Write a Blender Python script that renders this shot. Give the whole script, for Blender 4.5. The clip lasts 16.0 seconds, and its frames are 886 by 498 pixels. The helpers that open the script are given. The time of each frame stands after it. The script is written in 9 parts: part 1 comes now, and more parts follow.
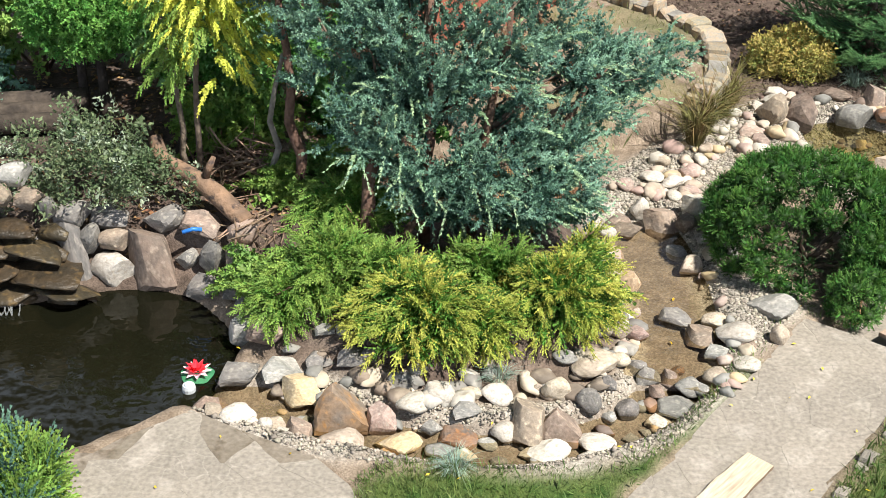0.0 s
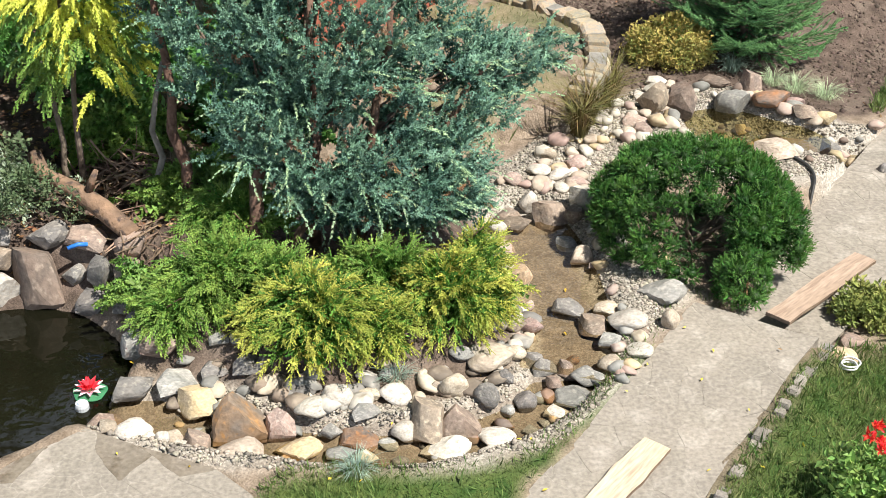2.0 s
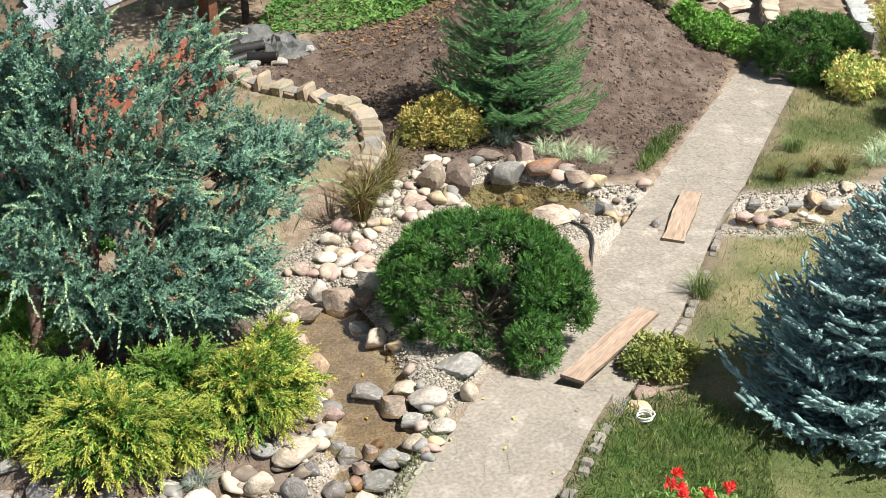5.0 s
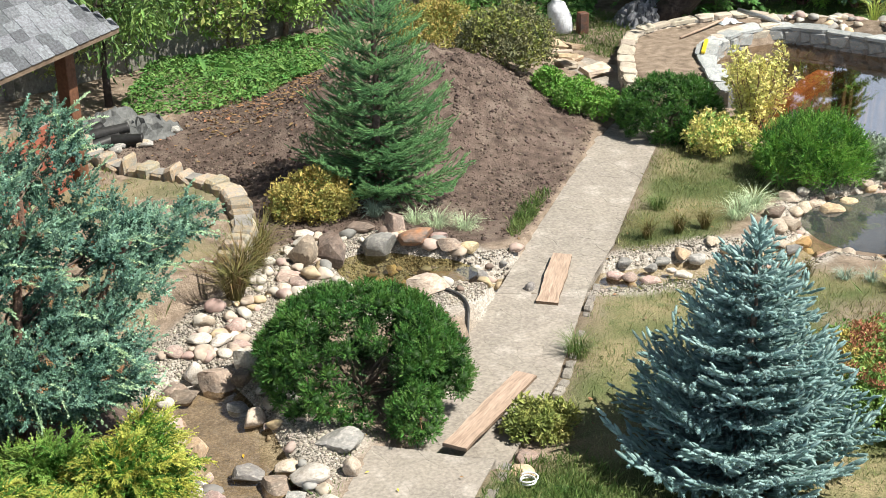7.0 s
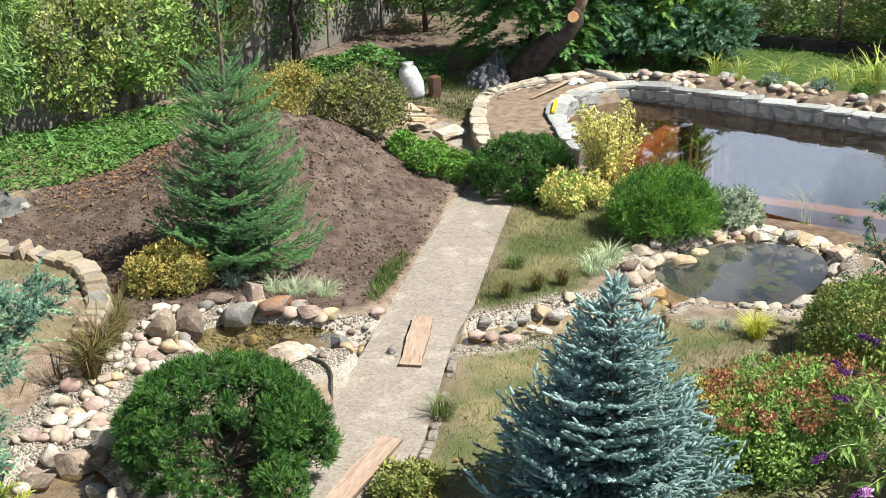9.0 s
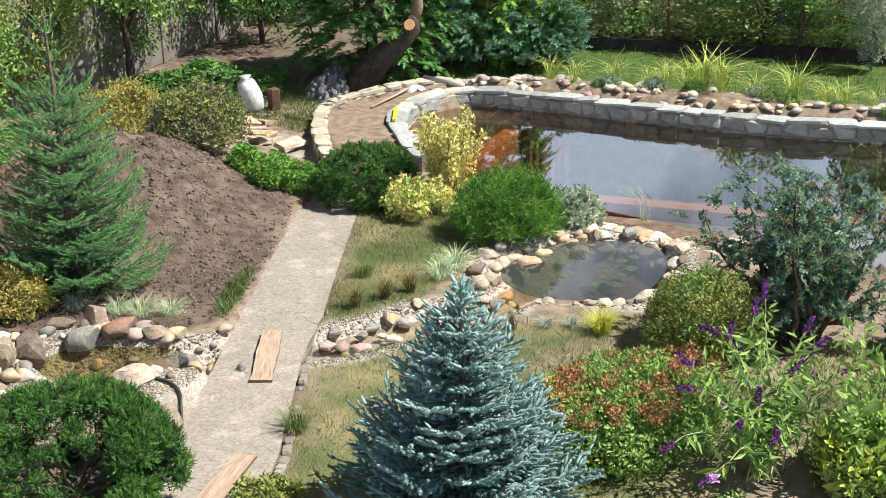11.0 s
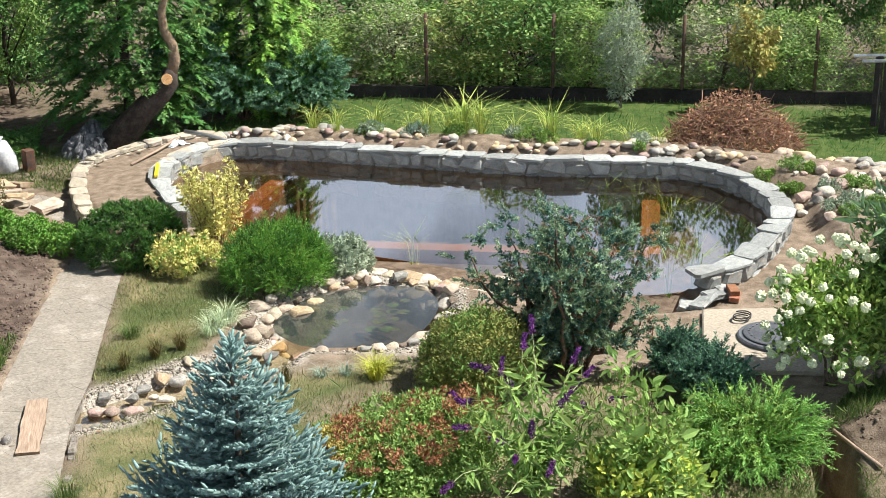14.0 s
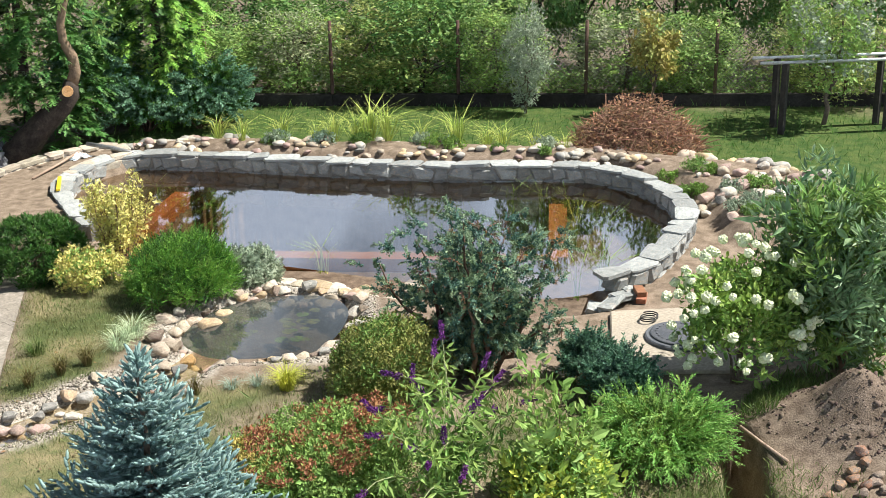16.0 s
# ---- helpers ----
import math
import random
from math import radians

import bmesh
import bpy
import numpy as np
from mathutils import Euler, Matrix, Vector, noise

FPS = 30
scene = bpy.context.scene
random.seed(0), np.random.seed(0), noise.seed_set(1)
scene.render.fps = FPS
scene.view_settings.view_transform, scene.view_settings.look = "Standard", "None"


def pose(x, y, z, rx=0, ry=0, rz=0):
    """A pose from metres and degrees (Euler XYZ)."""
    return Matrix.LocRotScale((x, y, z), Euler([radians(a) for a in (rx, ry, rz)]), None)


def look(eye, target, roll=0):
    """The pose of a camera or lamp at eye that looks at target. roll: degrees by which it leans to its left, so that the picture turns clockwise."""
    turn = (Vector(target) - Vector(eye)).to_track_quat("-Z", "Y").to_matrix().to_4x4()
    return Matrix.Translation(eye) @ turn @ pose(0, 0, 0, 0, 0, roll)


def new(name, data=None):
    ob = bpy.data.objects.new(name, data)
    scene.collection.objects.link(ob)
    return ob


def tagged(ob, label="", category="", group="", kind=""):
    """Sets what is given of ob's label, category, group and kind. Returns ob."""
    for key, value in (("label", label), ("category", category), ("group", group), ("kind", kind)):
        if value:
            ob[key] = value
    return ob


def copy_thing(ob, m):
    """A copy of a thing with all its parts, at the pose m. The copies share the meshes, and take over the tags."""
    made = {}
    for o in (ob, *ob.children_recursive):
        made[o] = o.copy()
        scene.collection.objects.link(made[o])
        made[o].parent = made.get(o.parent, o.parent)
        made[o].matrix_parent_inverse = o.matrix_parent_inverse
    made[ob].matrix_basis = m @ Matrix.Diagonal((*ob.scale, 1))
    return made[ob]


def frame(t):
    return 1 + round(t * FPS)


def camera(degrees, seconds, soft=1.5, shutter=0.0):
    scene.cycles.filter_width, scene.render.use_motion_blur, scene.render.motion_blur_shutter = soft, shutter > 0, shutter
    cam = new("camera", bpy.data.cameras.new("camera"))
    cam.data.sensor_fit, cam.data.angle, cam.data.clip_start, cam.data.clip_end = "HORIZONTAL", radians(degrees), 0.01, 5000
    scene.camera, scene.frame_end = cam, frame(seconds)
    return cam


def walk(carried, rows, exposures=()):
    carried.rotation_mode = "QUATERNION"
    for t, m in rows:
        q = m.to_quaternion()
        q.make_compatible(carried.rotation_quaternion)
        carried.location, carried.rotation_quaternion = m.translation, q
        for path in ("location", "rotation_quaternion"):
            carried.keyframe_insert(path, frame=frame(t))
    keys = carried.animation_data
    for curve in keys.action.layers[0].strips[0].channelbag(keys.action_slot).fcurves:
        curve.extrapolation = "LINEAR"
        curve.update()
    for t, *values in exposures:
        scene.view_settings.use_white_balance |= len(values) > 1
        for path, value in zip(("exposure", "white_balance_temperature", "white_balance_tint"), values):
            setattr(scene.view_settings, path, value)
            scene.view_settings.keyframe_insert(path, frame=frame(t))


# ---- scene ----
cam = camera(36.2, 16.0, 0.55)
PATH = [
    (0, (0.000, 0.000, 6.000), (0.0002, 8.5538, 0.8200), 0.60),
    (0.5, (0.007, -0.000, 6.000), (0.1803, 8.5478, 0.8131), 0.60),
    (1, (0.013, -0.000, 6.000), (0.3452, 8.5287, 0.7897), 0.46),
    (1.5, (0.020, -0.001, 6.000), (0.5423, 8.5192, 0.7903), 0.40),
    (2, (0.030, -0.001, 6.000), (0.8015, 8.5215, 0.8265), 0.40),
    (2.5, (0.040, -0.002, 6.000), (1.0758, 8.5358, 0.8985), 0.15),
    (3, (0.049, -0.004, 6.000), (1.3228, 8.5505, 0.9797), -0.08),
    (3.5, (0.057, -0.005, 6.000), (1.5702, 8.5667, 1.0769), -0.26),
    (4, (0.067, -0.007, 6.000), (1.8316, 8.5591, 1.1513), -0.35),
    (6.5, (0.111, -0.019, 6.000), (3.1545, 8.5125, 1.7636), -1.05),
    (7, (0.117, -0.022, 6.000), (3.3504, 8.4783, 1.8408), -1.08),
    (7.5, (0.123, -0.024, 6.000), (3.5277, 8.4474, 1.9199), -1.20),
    (8, (0.131, -0.027, 6.000), (3.7868, 8.3932, 2.0336), -1.19),
    (8.5, (0.141, -0.032, 6.000), (4.0894, 8.3203, 2.1718), -1.04),
    (9, (0.151, -0.036, 6.000), (4.3855, 8.2143, 2.2594), -0.98),
    (11.5, (0.192, -0.062, 6.000), (5.6084, 7.4878, 2.3029), -1.30),
    (12, (0.201, -0.068, 6.000), (5.8508, 7.3169, 2.3206), -1.38),
    (12.5, (0.210, -0.075, 6.000), (6.1413, 7.1114, 2.3712), -1.25),
    (13, (0.219, -0.083, 6.000), (6.4215, 6.9190, 2.4646), -0.94),
    (13.5, (0.225, -0.089, 6.000), (6.6278, 6.7715, 2.5441), -0.75),
    (14, (0.230, -0.093, 6.000), (6.7878, 6.6494, 2.6043), -0.93),
    (14.5, (0.235, -0.098, 6.000), (6.9362, 6.5310, 2.6615), -1.10),
    (15, (0.238, -0.102, 6.000), (7.0606, 6.4205, 2.6958), -1.25),
    (15.5, (0.242, -0.106, 6.000), (7.1710, 6.2934, 2.6773), -1.13),
    (16, (0.246, -0.110, 6.000), (7.2706, 6.1663, 2.6440), -0.88),
]
walk(cam, [(t, look(eye, target, roll)) for t, eye, target, roll in PATH])

# ---- daylight ----
SUN_EL, SUN_AZ = radians(56), radians(131)
world = bpy.data.worlds.new("sky")
scene.world = world
world.use_nodes = True
wn = world.node_tree.nodes
sky = wn.new("ShaderNodeTexSky")
sky.sky_type, sky.sun_disc = "NISHITA", False
sky.sun_elevation, sky.sun_rotation = SUN_EL, SUN_AZ
sky.dust_density, sky.ozone_density = 1.2, 2.5
wl = world.node_tree.links
way_in = wn.new("ShaderNodeTexCoord")
cloud = wn.new("ShaderNodeTexNoise")
cloud.inputs["Scale"].default_value, cloud.inputs["Detail"].default_value = 4.0, 7.0
wl.new(way_in.outputs["Generated"], cloud.inputs["Vector"])
cover = wn.new("ShaderNodeMapRange")
cover.inputs["From Min"].default_value, cover.inputs["From Max"].default_value = 0.15, 0.29
height = wn.new("ShaderNodeSeparateXYZ")
wl.new(way_in.outputs["Generated"], height.inputs[0])
thick = wn.new("ShaderNodeMath")
thick.operation = "MULTIPLY_ADD"
thick.inputs[1].default_value = -0.60
wl.new(height.outputs["Z"], thick.inputs[0])
wl.new(cloud.outputs[0], thick.inputs[2])
wl.new(thick.outputs[0], cover.inputs["Value"])
overlay = wn.new("ShaderNodeMix")
overlay.data_type = "RGBA"
overlay.inputs["B"].default_value = (36.0, 42.0, 52.0, 1)
wl.new(cover.outputs[0], overlay.inputs["Factor"])
wl.new(sky.outputs[0], overlay.inputs["A"])
wl.new(overlay.outputs["Result"], wn["Background"].inputs[0])
wn["Background"].inputs[1].default_value = 0.0175
sun_data = bpy.data.lights.new("sun", "SUN")
sun_data.energy, sun_data.angle, sun_data.color = 5.0, radians(0.6), (1.0, 0.95, 0.86)
sun = new("sun", sun_data)
sun_way = Vector((math.sin(SUN_AZ) * math.cos(SUN_EL), math.cos(SUN_AZ) * math.cos(SUN_EL), math.sin(SUN_EL)))
sun.matrix_world = look(sun_way * 60 + Vector((5, 12, 0)), (5, 12, 0))
scene.view_settings.exposure = 0.88

# ---- materials ----
def rgb(c, k=1.0):
    return (c[0] * k, c[1] * k, c[2] * k, 1.0)


def surface(name, cols, scale=4.0, rough=0.8, bump=0.3, fine=40.0, vary=0.25, by="object", leaf=0.0, spec=0.3, metal=0.0, stain=None, coords="Object", stretch=None, veins=None):
    """A procedural surface: two colours mixed by broad noise, darkened and lightened by fine noise, varied by object or by island."""
    m = bpy.data.materials.new(name)
    m.use_nodes = True
    t = m.node_tree
    n, l = t.nodes, t.links
    n.clear()
    out = n.new("ShaderNodeOutputMaterial")
    bsdf = n.new("ShaderNodeBsdfPrincipled")
    bsdf.inputs["Roughness"].default_value = rough
    bsdf.inputs["Metallic"].default_value = metal
    bsdf.inputs["Specular IOR Level"].default_value = spec
    tc = n.new("ShaderNodeTexCoord")
    src = n.new("ShaderNodeNewGeometry").outputs["Position"] if coords == "World" else tc.outputs[coords]
    info = n.new("ShaderNodeObjectInfo")
    if by == "object" and coords != "World":
        add = n.new("ShaderNodeVectorMath")
        add.operation = "ADD"
        mul = n.new("ShaderNodeMath")
        mul.operation = "MULTIPLY"
        mul.inputs[1].default_value = 31.0
        l.new(info.outputs["Random"], mul.inputs[0])
        l.new(src, add.inputs[0])
        l.new(mul.outputs[0], add.inputs[1])
        src = add.outputs[0]
    if stretch:
        long = n.new("ShaderNodeVectorMath")
        long.operation = "MULTIPLY"
        long.inputs[1].default_value = stretch
        l.new(src, long.inputs[0])
        src = long.outputs[0]
    broad = n.new("ShaderNodeTexNoise")
    broad.inputs["Scale"].default_value, broad.inputs["Detail"].default_value = scale, 4.0
    l.new(src, broad.inputs["Vector"])
    ramp = n.new("ShaderNodeMapRange")
    ramp.inputs["From Min"].default_value, ramp.inputs["From Max"].default_value = 0.35, 0.65
    l.new(broad.outputs[0], ramp.inputs["Value"])
    mix = n.new("ShaderNodeMix")
    mix.data_type = "RGBA"
    mix.inputs["A"].default_value, mix.inputs["B"].default_value = rgb(cols[0]), rgb(cols[1])
    l.new(ramp.outputs[0], mix.inputs["Factor"])
    col = mix.outputs["Result"]
    if stain:
        sn = n.new("ShaderNodeTexNoise")
        sn.inputs["Scale"].default_value, sn.inputs["Detail"].default_value = scale * 2.3, 6.0
        l.new(src, sn.inputs["Vector"])
        sr = n.new("ShaderNodeMapRange")
        sr.inputs["From Min"].default_value, sr.inputs["From Max"].default_value = 0.55, 0.68
        l.new(sn.outputs[0], sr.inputs["Value"])
        sm = n.new("ShaderNodeMix")
        sm.data_type = "RGBA"
        sm.inputs["B"].default_value = rgb(stain)
        l.new(sr.outputs[0], sm.inputs["Factor"])
        l.new(col, sm.inputs["A"])
        col = sm.outputs["Result"]
    finen = n.new("ShaderNodeTexNoise")
    finen.inputs["Scale"].default_value, finen.inputs["Detail"].default_value = fine, 5.0
    l.new(src, finen.inputs["Vector"])
    if veins:
        # thin pale scratches and cracks, broken up by the broad noise
        warp = n.new("ShaderNodeVectorMath")
        warp.operation = "MULTIPLY_ADD"
        warp.inputs[1].default_value = (0.35, 0.35, 0.35)
        l.new(broad.outputs["Color"], warp.inputs[0])
        l.new(src, warp.inputs[2])
        crack = n.new("ShaderNodeTexVoronoi")
        crack.feature = "DISTANCE_TO_EDGE"
        crack.inputs["Scale"].default_value = 5.5
        l.new(warp.outputs[0], crack.inputs["Vector"])
        line = n.new("ShaderNodeMapRange")
        line.inputs["From Min"].default_value, line.inputs["From Max"].default_value = 0.0, 0.035
        line.inputs["To Min"].default_value, line.inputs["To Max"].default_value = 1.0, 0.0
        l.new(crack.outputs["Distance"], line.inputs["Value"])
        some = n.new("ShaderNodeMath")
        some.operation = "MULTIPLY"
        l.new(line.outputs[0], some.inputs[0])
        l.new(ramp.outputs[0], some.inputs[1])
        vx = n.new("ShaderNodeMix")
        vx.data_type = "RGBA"
        vx.inputs["B"].default_value = rgb(veins)
        l.new(some.outputs[0], vx.inputs["Factor"])
        l.new(col, vx.inputs["A"])
        col = vx.outputs["Result"]
    hsv = n.new("ShaderNodeHueSaturation")
    val = n.new("ShaderNodeMapRange")
    val.inputs["To Min"].default_value, val.inputs["To Max"].default_value = 0.72, 1.28
    val.inputs["From Min"].default_value, val.inputs["From Max"].default_value = 0.25, 0.75
    l.new(finen.outputs[0], val.inputs["Value"])
    rnd = info.outputs["Random"]
    if by == "island":
        rnd = n.new("ShaderNodeNewGeometry").outputs["Random Per Island"]
    rv = n.new("ShaderNodeMapRange")
    rv.inputs["To Min"].default_value, rv.inputs["To Max"].default_value = 1.0 - vary, 1.0 + vary
    l.new(rnd, rv.inputs["Value"])
    vm = n.new("ShaderNodeMath")
    vm.operation = "MULTIPLY"
    l.new(val.outputs[0], vm.inputs[0])
    l.new(rv.outputs[0], vm.inputs[1])
    l.new(vm.outputs[0], hsv.inputs["Value"])
    hm = n.new("ShaderNodeMapRange")
    hm.inputs["To Min"].default_value, hm.inputs["To Max"].default_value = 0.5 - 0.06 * vary, 0.5 + 0.06 * vary
    wn2 = n.new("ShaderNodeTexWhiteNoise")
    wn2.noise_dimensions = "1D"
    l.new(rnd, wn2.inputs["W"])
    l.new(wn2.outputs["Value"], hm.inputs["Value"])
    l.new(hm.outputs[0], hsv.inputs["Hue"])
    l.new(col, hsv.inputs["Color"])
    l.new(hsv.outputs[0], bsdf.inputs["Base Color"])
    if bump:
        b = n.new("ShaderNodeBump")
        b.inputs["Strength"].default_value, b.inputs["Distance"].default_value = bump, 0.02
        l.new(finen.outputs[0], b.inputs["Height"])
        l.new(b.outputs[0], bsdf.inputs["Normal"])
    if leaf:
        tr = n.new("ShaderNodeBsdfTranslucent")
        l.new(hsv.outputs[0], tr.inputs["Color"])
        ms = n.new("ShaderNodeMixShader")
        ms.inputs[0].default_value = leaf
        l.new(bsdf.outputs[0], ms.inputs[1])
        l.new(tr.outputs[0], ms.inputs[2])
        l.new(ms.outputs[0], out.inputs[0])
    else:
        l.new(bsdf.outputs[0], out.inputs[0])
    return m


def foliage(name, a, b, vary=0.35, leaf=0.35, rough=0.55):
    a, b = (tuple(min(0.8, v * 1.5) for v in c) for c in (a, b))
    return surface(name, (a, b), scale=3.0, rough=rough, bump=0.0, fine=12.0, vary=vary * 0.75, by="island", leaf=leaf * 0.6, spec=0.25)


def water(name, tint, wave=6.0, strength=0.12, body=0.0, murk=(0.02, 0.025, 0.015), ior=1.4):
    """Clear or murky water: gloss by Fresnel over a tinted, partly opaque body."""
    m = bpy.data.materials.new(name)
    m.use_nodes = True
    t = m.node_tree
    n, l = t.nodes, t.links
    n.clear()
    out = n.new("ShaderNodeOutputMaterial")
    tc = n.new("ShaderNodeTexCoord")
    no = n.new("ShaderNodeTexNoise")
    no.inputs["Scale"].default_value, no.inputs["Detail"].default_value = wave, 2.0
    l.new(tc.outputs["Object"], no.inputs["Vector"])
    b = n.new("ShaderNodeBump")
    b.inputs["Strength"].default_value, b.inputs["Distance"].default_value = strength, 0.02
    l.new(no.outputs[0], b.inputs["Height"])
    fr = n.new("ShaderNodeFresnel")
    fr.inputs["IOR"].default_value = ior
    l.new(b.outputs[0], fr.inputs["Normal"])
    gl = n.new("ShaderNodeBsdfGlossy")
    gl.inputs["Roughness"].default_value = 0.03
    l.new(b.outputs[0], gl.inputs["Normal"])
    tr = n.new("ShaderNodeBsdfTransparent")
    tr.inputs["Color"].default_value = rgb(tint)
    df = n.new("ShaderNodeBsdfDiffuse")
    df.inputs["Color"].default_value = rgb(murk)
    low = n.new("ShaderNodeMixShader")
    low.inputs[0].default_value = body
    l.new(tr.outputs[0], low.inputs[1])
    l.new(df.outputs[0], low.inputs[2])
    mix = n.new("ShaderNodeMixShader")
    l.new(fr.outputs[0], mix.inputs[0])
    l.new(low.outputs[0], mix.inputs[1])
    l.new(gl.outputs[0], mix.inputs[2])
    l.new(mix.outputs[0], out.inputs[0])
    return m


def ground_surface():
    """Earth with gravel, turf and dark soil laid in by the zone attribute of the ground."""
    m = bpy.data.materials.new("garden_ground")
    m.use_nodes = True
    t = m.node_tree
    n, l = t.nodes, t.links
    bsdf = n["Principled BSDF"]
    bsdf.inputs["Roughness"].default_value = 0.92
    bsdf.inputs["Specular IOR Level"].default_value = 0.15
    tc = n.new("ShaderNodeTexCoord")
    att = n.new("ShaderNodeAttribute")
    att.attribute_name = "zone"
    sep = n.new("ShaderNodeSeparateColor")
    l.new(att.outputs["Color"], sep.inputs[0])

    def noise_of(scale, detail=5.0):
        x = n.new("ShaderNodeTexNoise")
        x.inputs["Scale"].default_value, x.inputs["Detail"].default_value = scale, detail
        l.new(tc.outputs["Object"], x.inputs["Vector"])
        return x.outputs[0]

    def blend(fac, a, b, lo=None, hi=None):
        x = n.new("ShaderNodeMix")
        x.data_type = "RGBA"
        if lo is not None:
            r = n.new("ShaderNodeMapRange")
            r.inputs["From Min"].default_value, r.inputs["From Max"].default_value = lo, hi
            l.new(fac, r.inputs["Value"])
            fac = r.outputs[0]
        l.new(fac, x.inputs["Factor"])
        for key, v in (("A", a), ("B", b)):
            if isinstance(v, tuple):
                x.inputs[key].default_value = rgb(v)
            else:
                l.new(v, x.inputs[key])
        return x.outputs["Result"]

    broad, mid, fine = noise_of(0.9), noise_of(7.0), noise_of(60.0, 3.0)
    earth = blend(mid, (0.15, 0.115, 0.085), (0.27, 0.215, 0.165), 0.35, 0.65)
    turf = blend(broad, (0.085, 0.105, 0.04), (0.255, 0.215, 0.125), 0.42, 0.62)
    turf = blend(mid, turf, (0.10, 0.12, 0.05), 0.5, 0.75)
    fresh = blend(mid, (0.036, 0.078, 0.018), (0.085, 0.118, 0.034), 0.35, 0.65)
    turf = blend(att.outputs["Alpha"], turf, fresh)
    soil = blend(mid, (0.06, 0.044, 0.036), (0.135, 0.10, 0.082), 0.35, 0.65)
    soil = blend(noise_of(2.3), soil, (0.17, 0.135, 0.11), 0.52, 0.72)
    vor = n.new("ShaderNodeTexVoronoi")
    vor.inputs["Scale"].default_value = 42.0
    l.new(tc.outputs["Object"], vor.inputs["Vector"])
    grav = blend(vor.outputs["Color"], (0.22, 0.195, 0.165), (0.46, 0.43, 0.38))
    col = blend(sep.outputs[2], earth, soil)
    col = blend(sep.outputs[1], col, turf)
    col = blend(sep.outputs[0], col, grav)
    k = n.new("ShaderNodeMapRange")
    k.inputs["From Min"].default_value, k.inputs["From Max"].default_value = 0.3, 0.7
    k.inputs["To Min"].default_value, k.inputs["To Max"].default_value = 0.7, 1.3
    l.new(fine, k.inputs["Value"])
    hsv = n.new("ShaderNodeHueSaturation")
    l.new(col, hsv.inputs["Color"])
    l.new(k.outputs[0], hsv.inputs["Value"])
    l.new(hsv.outputs[0], bsdf.inputs["Base Color"])
    add = n.new("ShaderNodeMath")
    l.new(fine, add.inputs[0])
    l.new(mid, add.inputs[1])
    b = n.new("ShaderNodeBump")
    b.inputs["Strength"].default_value, b.inputs["Distance"].default_value = 0.6, 0.018
    l.new(add.outputs[0], b.inputs["Height"])
    l.new(b.outputs[0], bsdf.inputs["Normal"])
    return m


GROUND = ground_surface()
ROCK = {
    "w": surface("white_limestone", ((0.53, 0.50, 0.445), (0.43, 0.39, 0.335)), 2.6, 0.75, 0.35, 11, 0.18, stain=(0.36, 0.32, 0.26)),
    "c": surface("cream_stone", ((0.45, 0.39, 0.31), (0.36, 0.30, 0.235)), 2.6, 0.78, 0.35, 11, 0.21, stain=(0.30, 0.25, 0.19)),
    "t": surface("tan_sandstone", ((0.48, 0.36, 0.22), (0.38, 0.30, 0.21)), 2.6, 0.85, 0.35, 11, 0.21, stain=(0.55, 0.45, 0.30)),
    "g": surface("grey_stone", ((0.30, 0.29, 0.27), (0.20, 0.20, 0.185)), 2.6, 0.75, 0.35, 11, 0.26, stain=(0.40, 0.38, 0.34)),
    "d": surface("dark_basalt", ((0.13, 0.125, 0.12), (0.20, 0.185, 0.17)), 2.6, 0.65, 0.35, 11, 0.26, stain=(0.28, 0.26, 0.23)),
    "b": surface("brown_fieldstone", ((0.26, 0.20, 0.155), (0.17, 0.14, 0.115)), 2.6, 0.75, 0.35, 11, 0.26, stain=(0.34, 0.28, 0.22)),
    "r": surface("rust_stained_stone", ((0.26, 0.15, 0.09), (0.17, 0.14, 0.12)), 2.6, 0.7, 0.35, 11, 0.21, stain=(0.34, 0.17, 0.08)),
    "p": surface("pinkish_granite", ((0.40, 0.29, 0.25), (0.31, 0.24, 0.21)), 2.6, 0.8, 0.35, 11, 0.21, stain=(0.45, 0.38, 0.33)),
}
GRAVEL = surface("river_gravel", ((0.36, 0.32, 0.262), (0.22, 0.20, 0.17)), 6, 0.85, 0.0, 60, 0.45, by="island")
FLAG = surface("grey_flagstone", ((0.275, 0.247, 0.21), (0.235, 0.212, 0.182)), 1.6, 0.85, 0.3, 30, 0.05, stain=(0.33, 0.30, 0.262), coords="World", veins=(0.305, 0.278, 0.242))
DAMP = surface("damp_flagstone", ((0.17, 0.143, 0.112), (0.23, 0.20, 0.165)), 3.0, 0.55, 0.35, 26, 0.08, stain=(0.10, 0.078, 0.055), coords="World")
MORTAR = surface("flagstone_mortar", ((0.22, 0.198, 0.168), (0.31, 0.282, 0.244)), 3.0, 0.95, 0.5, 40, 0.1, coords="World")
WALLJOINT = surface("grey_wall_joint", ((0.17, 0.165, 0.15), (0.25, 0.24, 0.22)), 4.0, 0.95, 0.5, 40, 0.1)
WALLSTONE = surface("blue_grey_wall_stone", ((0.30, 0.31, 0.30), (0.22, 0.23, 0.225)), 3, 0.8, 0.6, 22, 0.25, stain=(0.36, 0.31, 0.25))
PLANK = surface("weathered_plank", ((0.37, 0.275, 0.215), (0.32, 0.235, 0.18)), 9.0, 0.85, 0.3, 60, 0.08, stain=(0.26, 0.185, 0.14), stretch=(0.12, 1, 1))
